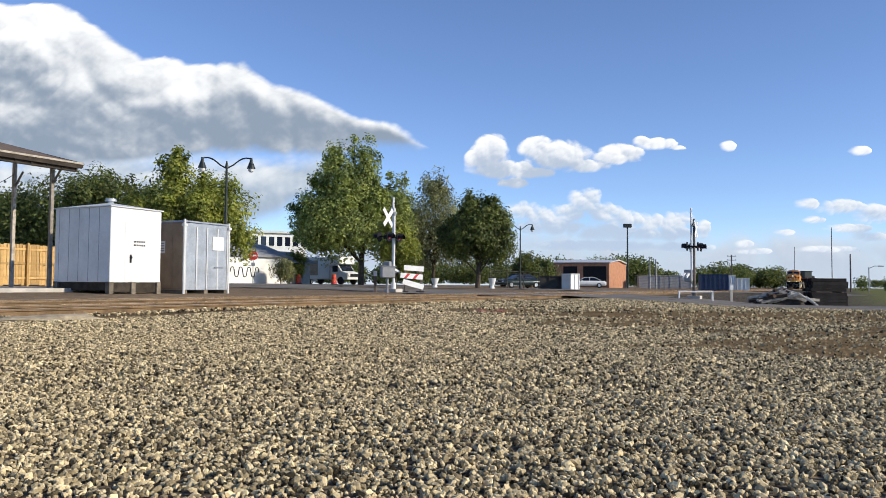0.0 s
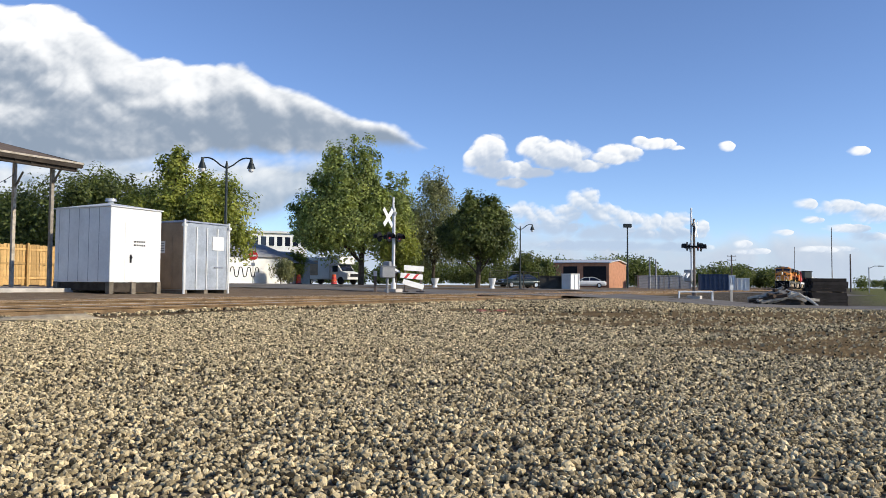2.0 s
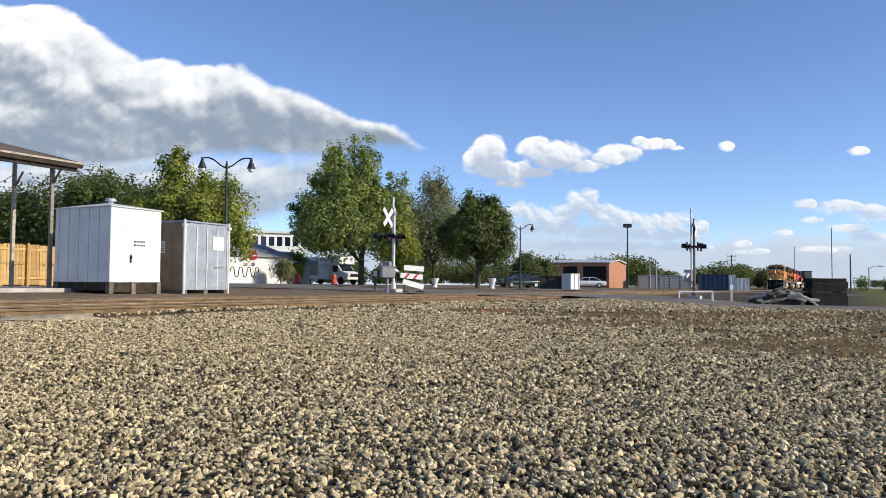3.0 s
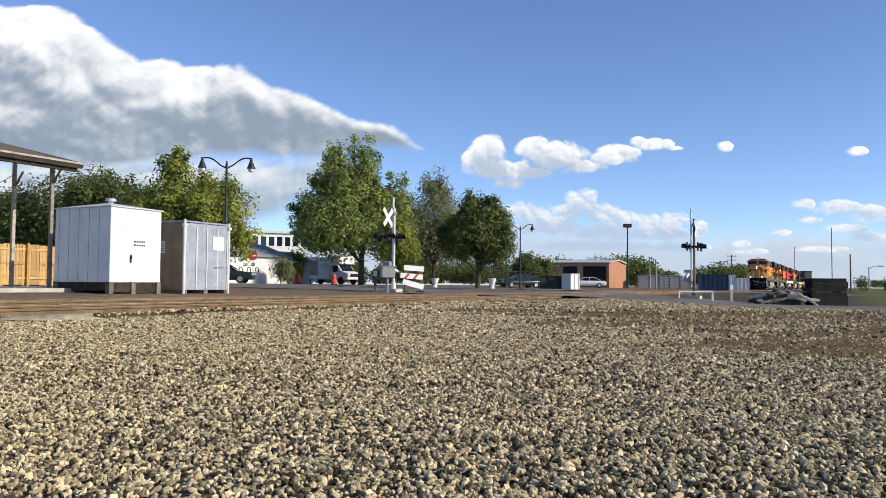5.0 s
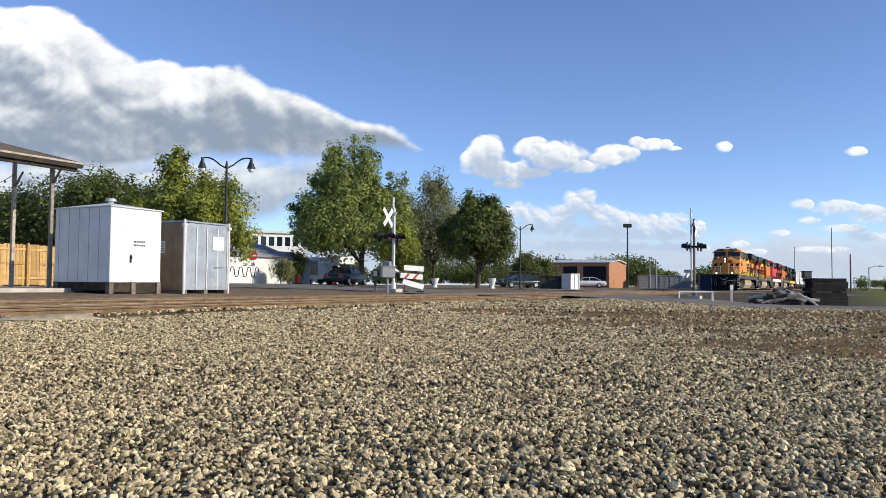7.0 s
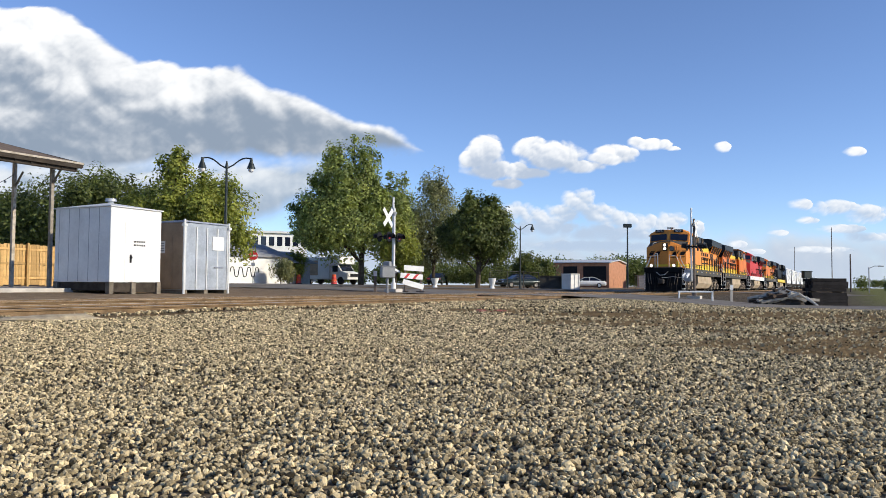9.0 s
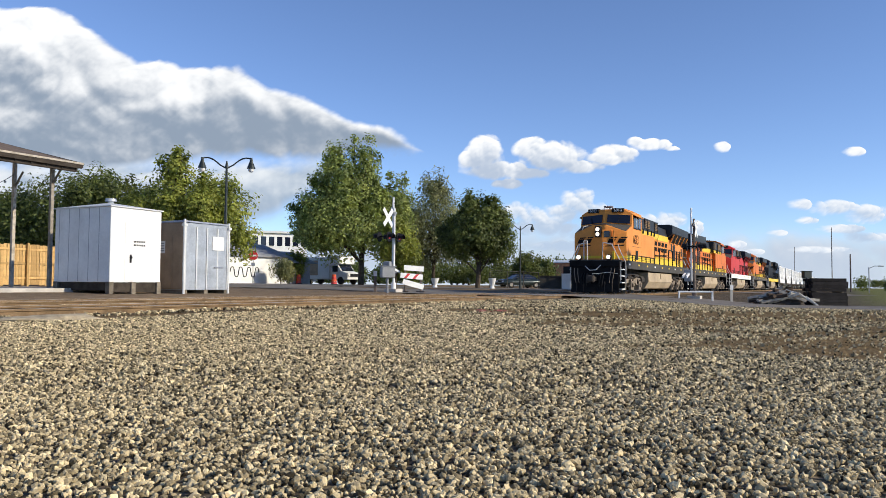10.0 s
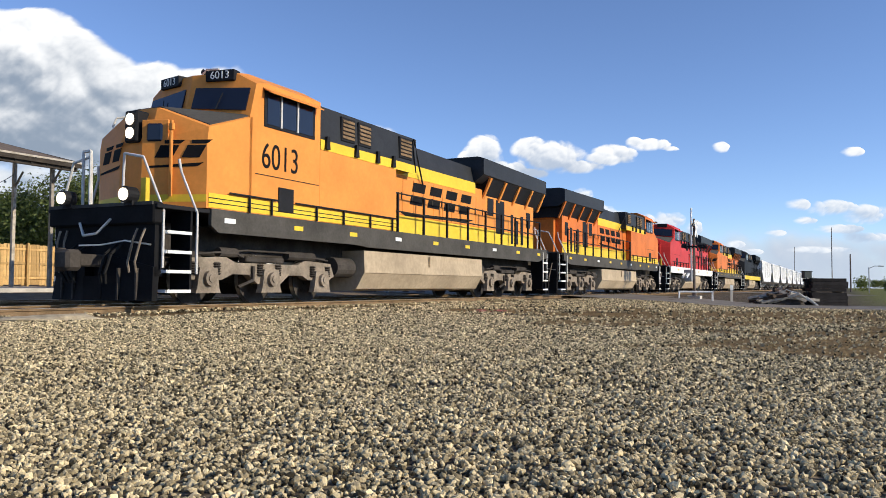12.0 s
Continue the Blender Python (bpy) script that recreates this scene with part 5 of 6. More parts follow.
# ---- trees
def tree(x, y, h, blobs, leaf_mat, label, leaves=5000, leaf=0.22, trunk_r=0.22, seed=1, limbs=16, base=None):
    """blobs: crown masses as (x, y, z, radius across, radius up), from the foot."""
    rng = np.random.default_rng(seed)
    T = thing("tree", pose(x, y, ground_z(x, y) if base is None else base), label, "tree", "street trees")
    bm = bmesh.new()
    pts = [Vector((0, 0, -0.2))]
    for k in range(1, 7):
        pts.append(Vector((rng.normal() * 0.1 * k * 0.5, rng.normal() * 0.1 * k * 0.5, h * 0.85 * k / 6)))
    for k in range(6):
        rod(bm, pts[k], pts[k + 1], trunk_r * (1 - k / 6.5), 9, trunk_r * (1 - (k + 1) / 6.5))
    tops = []
    for i in range(limbs):
        b = blobs[i % len(blobs)]
        k = rng.uniform(0.25, 0.75)
        a = pts[int(k * 6)]
        d = rng.normal(size=3)
        d /= np.linalg.norm(d)
        e = Vector((b[0] + d[0] * b[3] * 0.75, b[1] + d[1] * b[3] * 0.75, max(a.z + 0.4, b[2] + d[2] * b[4] * 0.75)))
        mid = a.lerp(e, 0.55) + Vector((0, 0, 0.35))
        rod(bm, a, mid, trunk_r * 0.32, 6, trunk_r * 0.2)
        rod(bm, mid, e, trunk_r * 0.2, 5, trunk_r * 0.06)
        tops.append(e)
    part("trunk", bm, M_BARK, T)
    # lumps stand out of each crown mass, so that its outline is uneven
    full = [(b[0], b[1], b[2], b[3], b[4] * 0.97) for b in blobs]
    for b in blobs:
        for _ in range(6):
            q = rng.normal(size=3) + np.array([0, 0, 0.35])
            q /= np.linalg.norm(q)
            k = rng.uniform(0.28, 0.45)
            full.append((b[0] + q[0] * b[3] * 0.95, b[1] + q[1] * b[3] * 0.95, b[2] + q[2] * b[4] * 0.9, b[3] * k, b[4] * k * 1.25))
    blobs = full
    w = np.array([b[3] ** 2 * b[4] for b in blobs]) ** 0.85
    n_cl = max(20, leaves // 36)
    which = rng.choice(len(blobs), n_cl, p=w / w.sum())
    B = np.array(blobs)[which]
    d = rng.normal(size=(n_cl, 3))
    d /= np.linalg.norm(d, axis=1)[:, None]
    r = rng.uniform(0.12, 1.05, n_cl) ** 0.55
    cl = B[:, :3] + d * np.stack([B[:, 3], B[:, 3], B[:, 4]], 1) * r[:, None]
    per = leaves // n_cl
    spread = (B[:, 3] * 0.10 + 0.13)[:, None, None]
    c = (cl[:, None] + np.clip(rng.normal(size=(n_cl, per, 3)), -1.7, 1.7) * spread * np.array([1, 1, 1.15])).reshape(-1, 3)
    n = len(c)
    # leaves face out of their tuft and out of the crown
    out = np.repeat(d, per, 0) * 0.9 + (c - np.repeat(cl, per, 0)) / np.repeat(spread[:, 0], per, 0) * 0.35
    nrm = rng.normal(size=(n, 3)) * 0.55 + out + np.array([0, 0, 0.35])
    nrm /= np.linalg.norm(nrm, axis=1)[:, None]
    t = np.cross(nrm, rng.normal(size=(n, 3)))
    t /= np.linalg.norm(t, axis=1)[:, None]
    bt = np.cross(nrm, t)
    sz = leaf * rng.uniform(0.6, 1.25, n)[:, None]
    q = np.stack([c - t * sz * 0.6, c - bt * sz * 0.36 + nrm * sz * 0.08, c + t * sz * 0.6, c + bt * sz * 0.36 + nrm * sz * 0.08], 1)
    ob = fast_mesh("crown", q.reshape(-1, 3), np.arange(n * 4).reshape(n, 4), leaf_mat)
    ob.parent = T
    return T


def tree_line(x0, x1, y, h, count, leaf_mat, label, seed):
    rng = np.random.default_rng(seed)
    C = []
    for i in range(count):
        x = rng.uniform(x0, x1)
        hh = h * rng.uniform(0.55, 1.1)
        k = 700
        d = rng.normal(size=(k, 3))
        d /= np.linalg.norm(d, axis=1)[:, None]
        C.append(np.array([x, y + rng.uniform(-6, 6), hh * 0.5]) + d * np.array([hh * 0.55, hh * 0.5, hh * 0.5]) * rng.uniform(0.4, 1.0, (k, 1)))
    c = np.concatenate(C)
    c[:, 2] = np.maximum(c[:, 2], 0.3) + ground_z((x0 + x1) / 2, y)
    n = len(c)
    nrm = rng.normal(size=(n, 3))
    nrm /= np.linalg.norm(nrm, axis=1)[:, None]
    t = np.cross(nrm, rng.normal(size=(n, 3)))
    t /= np.linalg.norm(t, axis=1)[:, None]
    bt = np.cross(nrm, t)
    sz = h * 0.04 * rng.uniform(0.6, 1.3, n)[:, None]
    q = np.stack([c - t * sz, c - bt * sz * 0.6, c + t * sz, c + bt * sz * 0.6], 1)
    ob = fast_mesh("far_trees", q.reshape(-1, 3), np.arange(n * 4).reshape(n, 4), leaf_mat)
    tagged(ob, label, "trees", kind="stuff")


# ---- buildings
def house(name, x, y, turn, w, dep, wall_h, label, wall_m, roof_m, gable=0.0, windows=(), doors=(), overhang=0.3, base=None):
    z = ground_z(x, y) if base is None else base
    H = thing(name, pose(x, y, z, 0, 0, turn), label, "building")
    bm = bmesh.new()
    t = 0.2
    box(bm, 0, w, 0, t, -0.3, wall_h)
    box(bm, 0, w, dep - t, dep, -0.3, wall_h)
    box(bm, 0, t, t, dep - t, -0.3, wall_h)
    box(bm, w - t, w, t, dep - t, -0.3, wall_h)
    if gable:
        for xx in (0.0, w - t):
            prism(bm, [(0, wall_h), (dep, wall_h), (dep / 2, wall_h + gable)], xx, xx + t, "x")
    part("wall", bm, wall_m, H)
    bm = bmesh.new()
    o = overhang
    if gable:
        for sg in (0, 1):
            ye, ym = (-o, dep / 2) if sg == 0 else (dep + o, dep / 2)
            ze = wall_h - o * gable / (dep / 2)
            loft(bm, [[(-o, ye, ze), (-o, ym, wall_h + gable), (-o, ym, wall_h + gable + 0.12), (-o, ye, ze + 0.12)], [(w + o, ye, ze), (w + o, ym, wall_h + gable), (w + o, ym, wall_h + gable + 0.12), (w + o, ye, ze + 0.12)]])
    else:
        box(bm, -o, w + o, -o, dep + o, wall_h, wall_h + 0.3)
    part("roof", bm, roof_m, H)
    for (a, b, z0, z1, m) in windows:
        bm = bmesh.new()
        box(bm, a, b, -0.03, 0.01, z0, z1)
        wd = part("window", bm, m, H)
        bm = bmesh.new()
        box(bm, a - 0.05, b + 0.05, -0.05, -0.03, z0 - 0.07, z0)
        part("sill", bm, wall_m, wd)
    for (a, b, z1, m) in doors:
        bm = bmesh.new()
        box(bm, a, b, -0.02, 0.02, 0, z1)
        part("door", bm, m, H)
    return H


# ---- vehicles
def sedan(m, paint, label):
    C = thing("car", m, label, "car")
    bm = bmesh.new()
    secs = [(-2.4, 0.35, 0.62), (-2.3, 0.28, 0.82), (-1.3, 0.25, 0.93), (1.0, 0.25, 0.95), (2.2, 0.28, 0.92), (2.4, 0.35, 0.75)]
    loft(bm, [[(x, -0.86, z0), (x, 0.86, z0), (x, 0.9, z0 + 0.3), (x, 0.8, z1), (x, -0.8, z1), (x, -0.9, z0 + 0.3)] for x, z0, z1 in secs])
    part("body", bm, paint, C, "", True)
    bm = bmesh.new()
    loft(bm, [[(x, -hw, z0), (x, hw, z0), (x, hw * 0.82, z1), (x, -hw * 0.82, z1)] for x, hw, z0, z1 in ((-1.25, 0.78, 0.9, 0.95), (-0.45, 0.76, 0.9, 1.38), (0.75, 0.76, 0.9, 1.42), (1.75, 0.78, 0.9, 0.97))])
    part("greenhouse", bm, M_GLASS, C, "dark glass")
    bm = bmesh.new()
    box(bm, -0.4, 0.75, -0.6, 0.6, 1.40, 1.44, 0.02)
    for sg in (-1, 1):
        pipe(bm, [(-1.2, sg * 0.74, 0.95), (-0.45, sg * 0.63, 1.4), (0.75, sg * 0.63, 1.42), (1.7, sg * 0.74, 0.98)], 0.035)
        pipe(bm, [(0.2, sg * 0.75, 0.92), (0.2, sg * 0.63, 1.42)], 0.035)
    part("roof", bm, paint, C)
    for x in (-1.5, 1.45):
        for sg in (-1, 1):
            bm = bmesh.new()
            rod(bm, (0, -0.1, 0), (0, 0.1, 0), 0.32, 20)
            w = part("wheel", bm, M_TYRE, C)
            w.matrix_basis = pose(x, sg * 0.82, 0.32)
            bm = bmesh.new()
            rod(bm, (0, sg * 0.1, 0), (0, sg * 0.115, 0), 0.2, 14)
            part("rim", bm, M_CHROME, w)
    for sg in (-1, 1):
        bm = bmesh.new()
        box(bm, -2.42, -2.3, sg * 0.65 - 0.18, sg * 0.65 + 0.18, 0.6, 0.74, 0.02)
        part("headlight", bm, M_WHITE, C)
        bm = bmesh.new()
        box(bm, 2.3, 2.42, sg * 0.65 - 0.18, sg * 0.65 + 0.18, 0.65, 0.85, 0.02)
        part("tail_light", bm, M_SIGNRED, C)
        bm = bmesh.new()
        box(bm, -0.9, -0.7, sg * 0.95 - 0.08, sg * 0.95 + 0.08, 0.92, 1.06, 0.02)
        part("mirror", bm, paint, C)
    return C


def motorhome(x, y, turn):
    V = thing("motorhome", pose(x, y, ground_z(x, y), 0, 0, turn), "parked white motorhome with a grey box body", "motorhome")
    bm = bmesh.new()
    box(bm, -3.2, 1.2, -1.1, 1.1, 0.5, 2.75, 0.08)
    part("box_body", bm, M_ROOFW, V)
    bm = bmesh.new()
    prism(bm, [(1.15, 1.95), (2.55, 2.05), (2.6, 2.7), (2.3, 2.85), (1.15, 2.85)], -1.1, 1.1)
    part("overcab", bm, M_WHITE, V, "white cab-over bunk")
    bm = bmesh.new()
    prism(bm, [(1.2, 0.5), (3.5, 0.5), (3.55, 1.1), (2.7, 1.3), (2.1, 1.98), (1.2, 1.98)], -0.98, 0.98)
    part("cab", bm, M_WHITE, V)
    bm = bmesh.new()
    slab(bm, (2.72, -0.85, 1.32), (2.72, 0.85, 1.32), (2.18, 0.8, 1.95), (2.18, -0.8, 1.95), 0.03)
    part("windshield", bm, M_GLASS, V)
    bm = bmesh.new()
    box(bm, 3.53, 3.58, -0.7, 0.7, 0.75, 1.05)
    part("grille", bm, M_DARK, V)
    for sg in (-1, 1):
        bm = bmesh.new()
        box(bm, 3.54, 3.6, sg * 0.8 - 0.12, sg * 0.8 + 0.12, 0.8, 1.02)
        part("headlight", bm, M_WHITE, V)
        bm = bmesh.new()
        box(bm, 1.5, 2.2, *sorted((sg * 0.98, sg * 1.0)), 1.25, 1.85)
        part("door_window", bm, M_GLASS, V)
        for xx in (-1.9, 2.6):
            bm = bmesh.new()
            rod(bm, (xx, sg * 1.02, 0.38), (xx, sg * 0.8, 0.38), 0.38, 18)
            part("wheel", bm, M_TYRE, V)
    bm = bmesh.new()
    box(bm, -2.6, -0.4, -1.13, -1.1, 0.9, 2.4, 0.01)
    part("awning_panel", bm, M_TAN, V)
    bm = bmesh.new()
    box(bm, -1.5, -0.8, -0.4, 0.4, 2.75, 2.95, 0.05)
    part("roof_unit", bm, M_WHITE, V)


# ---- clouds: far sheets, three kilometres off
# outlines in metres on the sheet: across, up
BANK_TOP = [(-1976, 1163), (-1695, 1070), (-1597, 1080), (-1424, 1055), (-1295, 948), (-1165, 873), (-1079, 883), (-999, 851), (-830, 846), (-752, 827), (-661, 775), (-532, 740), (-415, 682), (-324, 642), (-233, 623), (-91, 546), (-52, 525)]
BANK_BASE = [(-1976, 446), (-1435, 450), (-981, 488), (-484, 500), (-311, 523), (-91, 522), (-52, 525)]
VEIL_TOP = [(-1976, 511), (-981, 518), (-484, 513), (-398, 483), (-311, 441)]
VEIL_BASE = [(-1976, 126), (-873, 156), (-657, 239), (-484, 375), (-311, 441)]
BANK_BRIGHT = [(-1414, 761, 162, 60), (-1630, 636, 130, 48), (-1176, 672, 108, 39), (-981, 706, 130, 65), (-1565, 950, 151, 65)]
# outline of a glowing sheet that paints haze over the low sky
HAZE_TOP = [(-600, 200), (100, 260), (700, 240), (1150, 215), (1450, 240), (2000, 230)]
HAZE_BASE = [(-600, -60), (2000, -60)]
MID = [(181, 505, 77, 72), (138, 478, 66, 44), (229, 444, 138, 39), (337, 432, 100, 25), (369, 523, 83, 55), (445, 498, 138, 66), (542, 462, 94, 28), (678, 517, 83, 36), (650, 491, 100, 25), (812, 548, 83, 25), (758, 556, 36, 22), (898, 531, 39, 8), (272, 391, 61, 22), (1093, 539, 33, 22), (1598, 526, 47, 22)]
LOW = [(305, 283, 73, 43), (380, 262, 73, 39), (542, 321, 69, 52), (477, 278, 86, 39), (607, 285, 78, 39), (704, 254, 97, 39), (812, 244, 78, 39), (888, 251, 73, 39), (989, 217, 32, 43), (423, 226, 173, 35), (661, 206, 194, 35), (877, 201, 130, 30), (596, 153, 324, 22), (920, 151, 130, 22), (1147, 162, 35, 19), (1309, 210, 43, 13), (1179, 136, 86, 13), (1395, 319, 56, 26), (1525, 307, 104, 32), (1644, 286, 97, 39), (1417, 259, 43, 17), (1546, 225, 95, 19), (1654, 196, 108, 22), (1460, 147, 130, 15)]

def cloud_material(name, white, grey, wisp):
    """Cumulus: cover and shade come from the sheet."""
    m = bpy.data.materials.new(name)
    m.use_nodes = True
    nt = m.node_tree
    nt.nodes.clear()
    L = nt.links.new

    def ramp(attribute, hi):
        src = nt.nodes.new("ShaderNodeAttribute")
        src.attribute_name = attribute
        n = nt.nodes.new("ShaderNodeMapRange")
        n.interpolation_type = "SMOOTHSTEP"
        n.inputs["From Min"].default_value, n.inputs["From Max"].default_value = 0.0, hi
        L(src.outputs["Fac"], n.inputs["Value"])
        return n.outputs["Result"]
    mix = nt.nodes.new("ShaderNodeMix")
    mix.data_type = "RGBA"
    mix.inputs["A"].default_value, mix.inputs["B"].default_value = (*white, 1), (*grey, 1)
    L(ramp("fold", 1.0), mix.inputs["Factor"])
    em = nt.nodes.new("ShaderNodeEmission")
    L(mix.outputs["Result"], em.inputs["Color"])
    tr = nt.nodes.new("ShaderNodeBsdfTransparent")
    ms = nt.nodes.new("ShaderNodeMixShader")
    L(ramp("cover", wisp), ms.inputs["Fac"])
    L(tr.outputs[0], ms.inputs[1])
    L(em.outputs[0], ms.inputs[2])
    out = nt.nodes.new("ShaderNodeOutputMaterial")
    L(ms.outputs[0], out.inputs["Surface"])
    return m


def lattice_noise(x, z, seed):
    """Gradient noise on a plane, for whole arrays."""
    rng = np.random.default_rng(seed)
    ang = rng.uniform(0, 2 * math.pi, (256, 256))
    gx, gz = np.cos(ang), np.sin(ang)
    xi, zi = np.floor(x).astype(int), np.floor(z).astype(int)
    u, v = x - xi, z - zi
    fu, fv = u * u * u * (u * (u * 6 - 15) + 10), v * v * v * (v * (v * 6 - 15) + 10)

    def corner(a, b):
        i, j = (xi + a) % 256, (zi + b) % 256
        return gx[i, j] * (u - a) + gz[i, j] * (v - b)
    return (corner(0, 0) * (1 - fu) + corner(1, 0) * fu) * (1 - fv) + (corner(0, 1) * (1 - fu) + corner(1, 1) * fu) * fv


def billows(X, Z, wave, seed, octaves=6):
    """Heaped round lumps of falling size, about -0.5 to 0.5."""
    bend = lattice_noise(X / wave * 0.7, Z / wave * 0.7, seed + 50) * 0.6
    h, a, f = np.zeros(X.shape), 1.0, 1.0 / wave
    for k in range(octaves):
        h += a * (2.6 * np.abs(lattice_noise(X * f + bend, Z * f * 1.3 - bend, seed + k)) - 0.6)
        f *= 2.03
        a *= 0.5
    return h * 0.6


def cloud_sheet(name, X, Z, den, shade, material, label, far, wave, seed, ragged, relief):
    """A far sheet of vapour with its cover and shade kept on the mesh; the billows are lit from the upper right."""
    h = billows(X, Z, wave, seed)
    den = den + ragged * h
    shade = shade - relief * (h - billows(X + wave * 0.07, Z + wave * 0.10, wave, seed)) - 0.12 * h
    keep = den > -0.8
    cells = keep[:-1, :-1] | keep[1:, :-1] | keep[:-1, 1:] | keep[1:, 1:]
    used = np.zeros(X.shape, bool)
    used[:-1, :-1] |= cells
    used[1:, :-1] |= cells
    used[:-1, 1:] |= cells
    used[1:, 1:] |= cells
    idx = -np.ones(X.shape, int)
    idx[used] = np.arange(used.sum())
    verts = np.stack([X[used], -60 * np.clip(den[used], 0, 1), Z[used]], 1)
    j, i = np.nonzero(cells)
    faces = np.stack([idx[j, i], idx[j, i + 1], idx[j + 1, i + 1], idx[j + 1, i]], 1)
    ob = fast_mesh(name, verts, faces, material)
    for key, arr in (("cover", den), ("fold", shade)):
        at = ob.data.attributes.new(key, "FLOAT", "POINT")
        at.data.foreach_set("value", arr[used].astype(np.float32))
    ob.data.polygons.foreach_set("use_smooth", [True] * len(ob.data.polygons))
    ob.matrix_basis = pose(0, far, 0)
    return tagged(ob, label, "cloud", "cumulus clouds", "structure")


def cloud_bank(name, top, base, material, label, dark, far, bright=(), crisp=70.0, wave=300.0, ragged=0.45, relief=0.5, most=1.2):
    """A long bank between two outlines: a sunlit crest over a grey body."""
    xs = np.arange(top[0][0], top[-1][0] + 40, 4.5)
    zs = np.arange(min(z for _, z in base) - 90, max(z for _, z in top) + 90, 4.5)
    X, Z = np.meshgrid(xs, zs)
    hi = np.interp(xs, *zip(*top))[None]
    lo = np.interp(xs, *zip(*base))[None]
    den = np.minimum(np.minimum((hi - Z) / crisp, (Z - lo) / 110.0), (top[-1][0] - X) / 60.0)
    den = np.clip(den + 0.25, -1.5, most)
    depth = (hi - Z) / np.maximum(hi - lo, 90.0)
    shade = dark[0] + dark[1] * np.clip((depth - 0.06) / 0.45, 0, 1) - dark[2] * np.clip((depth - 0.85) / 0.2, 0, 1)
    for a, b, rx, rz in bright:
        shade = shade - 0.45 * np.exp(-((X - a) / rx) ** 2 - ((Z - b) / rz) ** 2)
    return cloud_sheet(name, X, Z, den, shade, material, label, far, wave, 11, ragged, relief)


def cloud(name, puffs, material, label, fade, far, low=0.0, wave=120.0, ragged=0.6, relief=0.55):
    """Scattered cumulus: rounded masses, bright on top and shaded underneath."""
    p = np.array(puffs, float)
    xs = np.arange((p[:, 0] - p[:, 2]).min() - 60, (p[:, 0] + p[:, 2]).max() + 60, 5.0)
    zs = np.arange((p[:, 1] - p[:, 3]).min() - 40, (p[:, 1] + p[:, 3]).max() + 60, 5.0)
    X, Z = np.meshgrid(xs, zs)
    den = np.full(X.shape, -9.0)
    for a, b, rx, rz in puffs:
        den = np.maximum(den, 1 - ((X - a) / (rx * 1.1)) ** 2 - ((Z - b) / np.where(Z > b, rz * 1.15, rz)) ** 2)
    den = np.clip(den, -1.5, 1.0)
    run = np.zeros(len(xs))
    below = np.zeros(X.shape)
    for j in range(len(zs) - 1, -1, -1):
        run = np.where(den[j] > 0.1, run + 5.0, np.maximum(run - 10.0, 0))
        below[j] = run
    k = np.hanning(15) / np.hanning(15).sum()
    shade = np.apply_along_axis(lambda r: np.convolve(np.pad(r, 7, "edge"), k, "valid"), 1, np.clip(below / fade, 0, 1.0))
    return cloud_sheet(name, X, Z, den + 0.04, shade + low, material, label, far, wave, 31, ragged, relief)


# ---- the place, put together
build_ground()
build_roads()
build_track(MAIN_D, "main line track of rusty rails on dark ties", -60, 700, -8, 70)
build_track(SIDE_D, "second main line track of rusty rails on dark ties", -60, 700, -8, 60)
gravel_bed()

LOCOS = []
LOCOS.append((locomotive("locomotive", "orange and yellow freight locomotive with dark roof, lights lit", M_ORANGE, M_YELLOW, M_HOOD, True, True, number="6013"), 0.0, 0))
LOCOS.append((locomotive("locomotive", "faded orange freight locomotive running cab backwards", M_ORANGE2, M_YELLOW, M_HOOD, True), 41.4, 0))
turned_about(LOCOS[1][0][0])
LOCOS.append((locomotive("locomotive", "red freight locomotive with dark roof and pale sill", M_RED, M_RED, M_HOOD, False, sill=M_WHITE), 44.6, 0))
LOCOS.append((locomotive("locomotive", "weathered orange freight locomotive in mid train", M_ORANGE2, M_YELLOW, M_HOOD, True), 66.9, 0))
LOCOS.append((locomotive("locomotive", "black freight locomotive with yellow sill", M_BLACK, M_BLACK, M_BLACK, False, sill=M_YELLOW), 89.2, 0))
first = hopper(pose(0, 0, 0))
HOPPERS = [first] + [copy_thing(first, pose(0, 0, 0)) for _ in range(11)]

white_cabin()
metal_cabin()
crossing_signal(*spot(-0.0626, 41.0), TURN, 1, "white level crossing signal with crossbuck and raised gate arm", -0.8)
crossing_signal(*spot(0.3204, 43.0), TURN, -1, "dark level crossing signal with red flashers and raised gate", 0.0, False)
barricade(*spot(-0.038, 42.0), 25)
double_lamp(*spot(-0.278, 34.0), 4, 5.75)
double_lamp(*spot(0.0986, 67.0), 8, 5.5)
pole("area_lamp", *spot(0.2354, 108.0), 8.4, 0.13, M_LAMPIRON, "tall dark pole with a box area lamp", "lamp post", "box")
pole("utility_pole", *spot(0.368, 160.0), 7.0, 0.17, M_POLE, "weathered wooden utility pole", "utility pole", "cross")
pole("utility_pole", *spot(0.5195, 150.0), 7.2, 0.17, M_POLE, "bare weathered wooden pole", "utility pole")
pole("street_lamp", *spot(0.543, 130.0), 4.2, 0.1, M_GREYBOX, "grey street lamp with one short arm", "street lamp", "arm")
pole("radio_mast", *spot(0.496, 900.0), 70, 0.55, M_POLE, "thin distant radio mast", "mast")
pole("radio_mast", *spot(0.4485, 1200.0), 62, 0.5, M_POLE, "very distant thin radio mast", "mast")
pole("utility_pole", *spot(0.2635, 110.0), 4.4, 0.13, M_GREYBOX, "short grey metal pole", "pole")
pole("utility_pole", *spot(0.2715, 112.0), 4.2, 0.13, M_GREYBOX, "short grey metal pole", "pole")
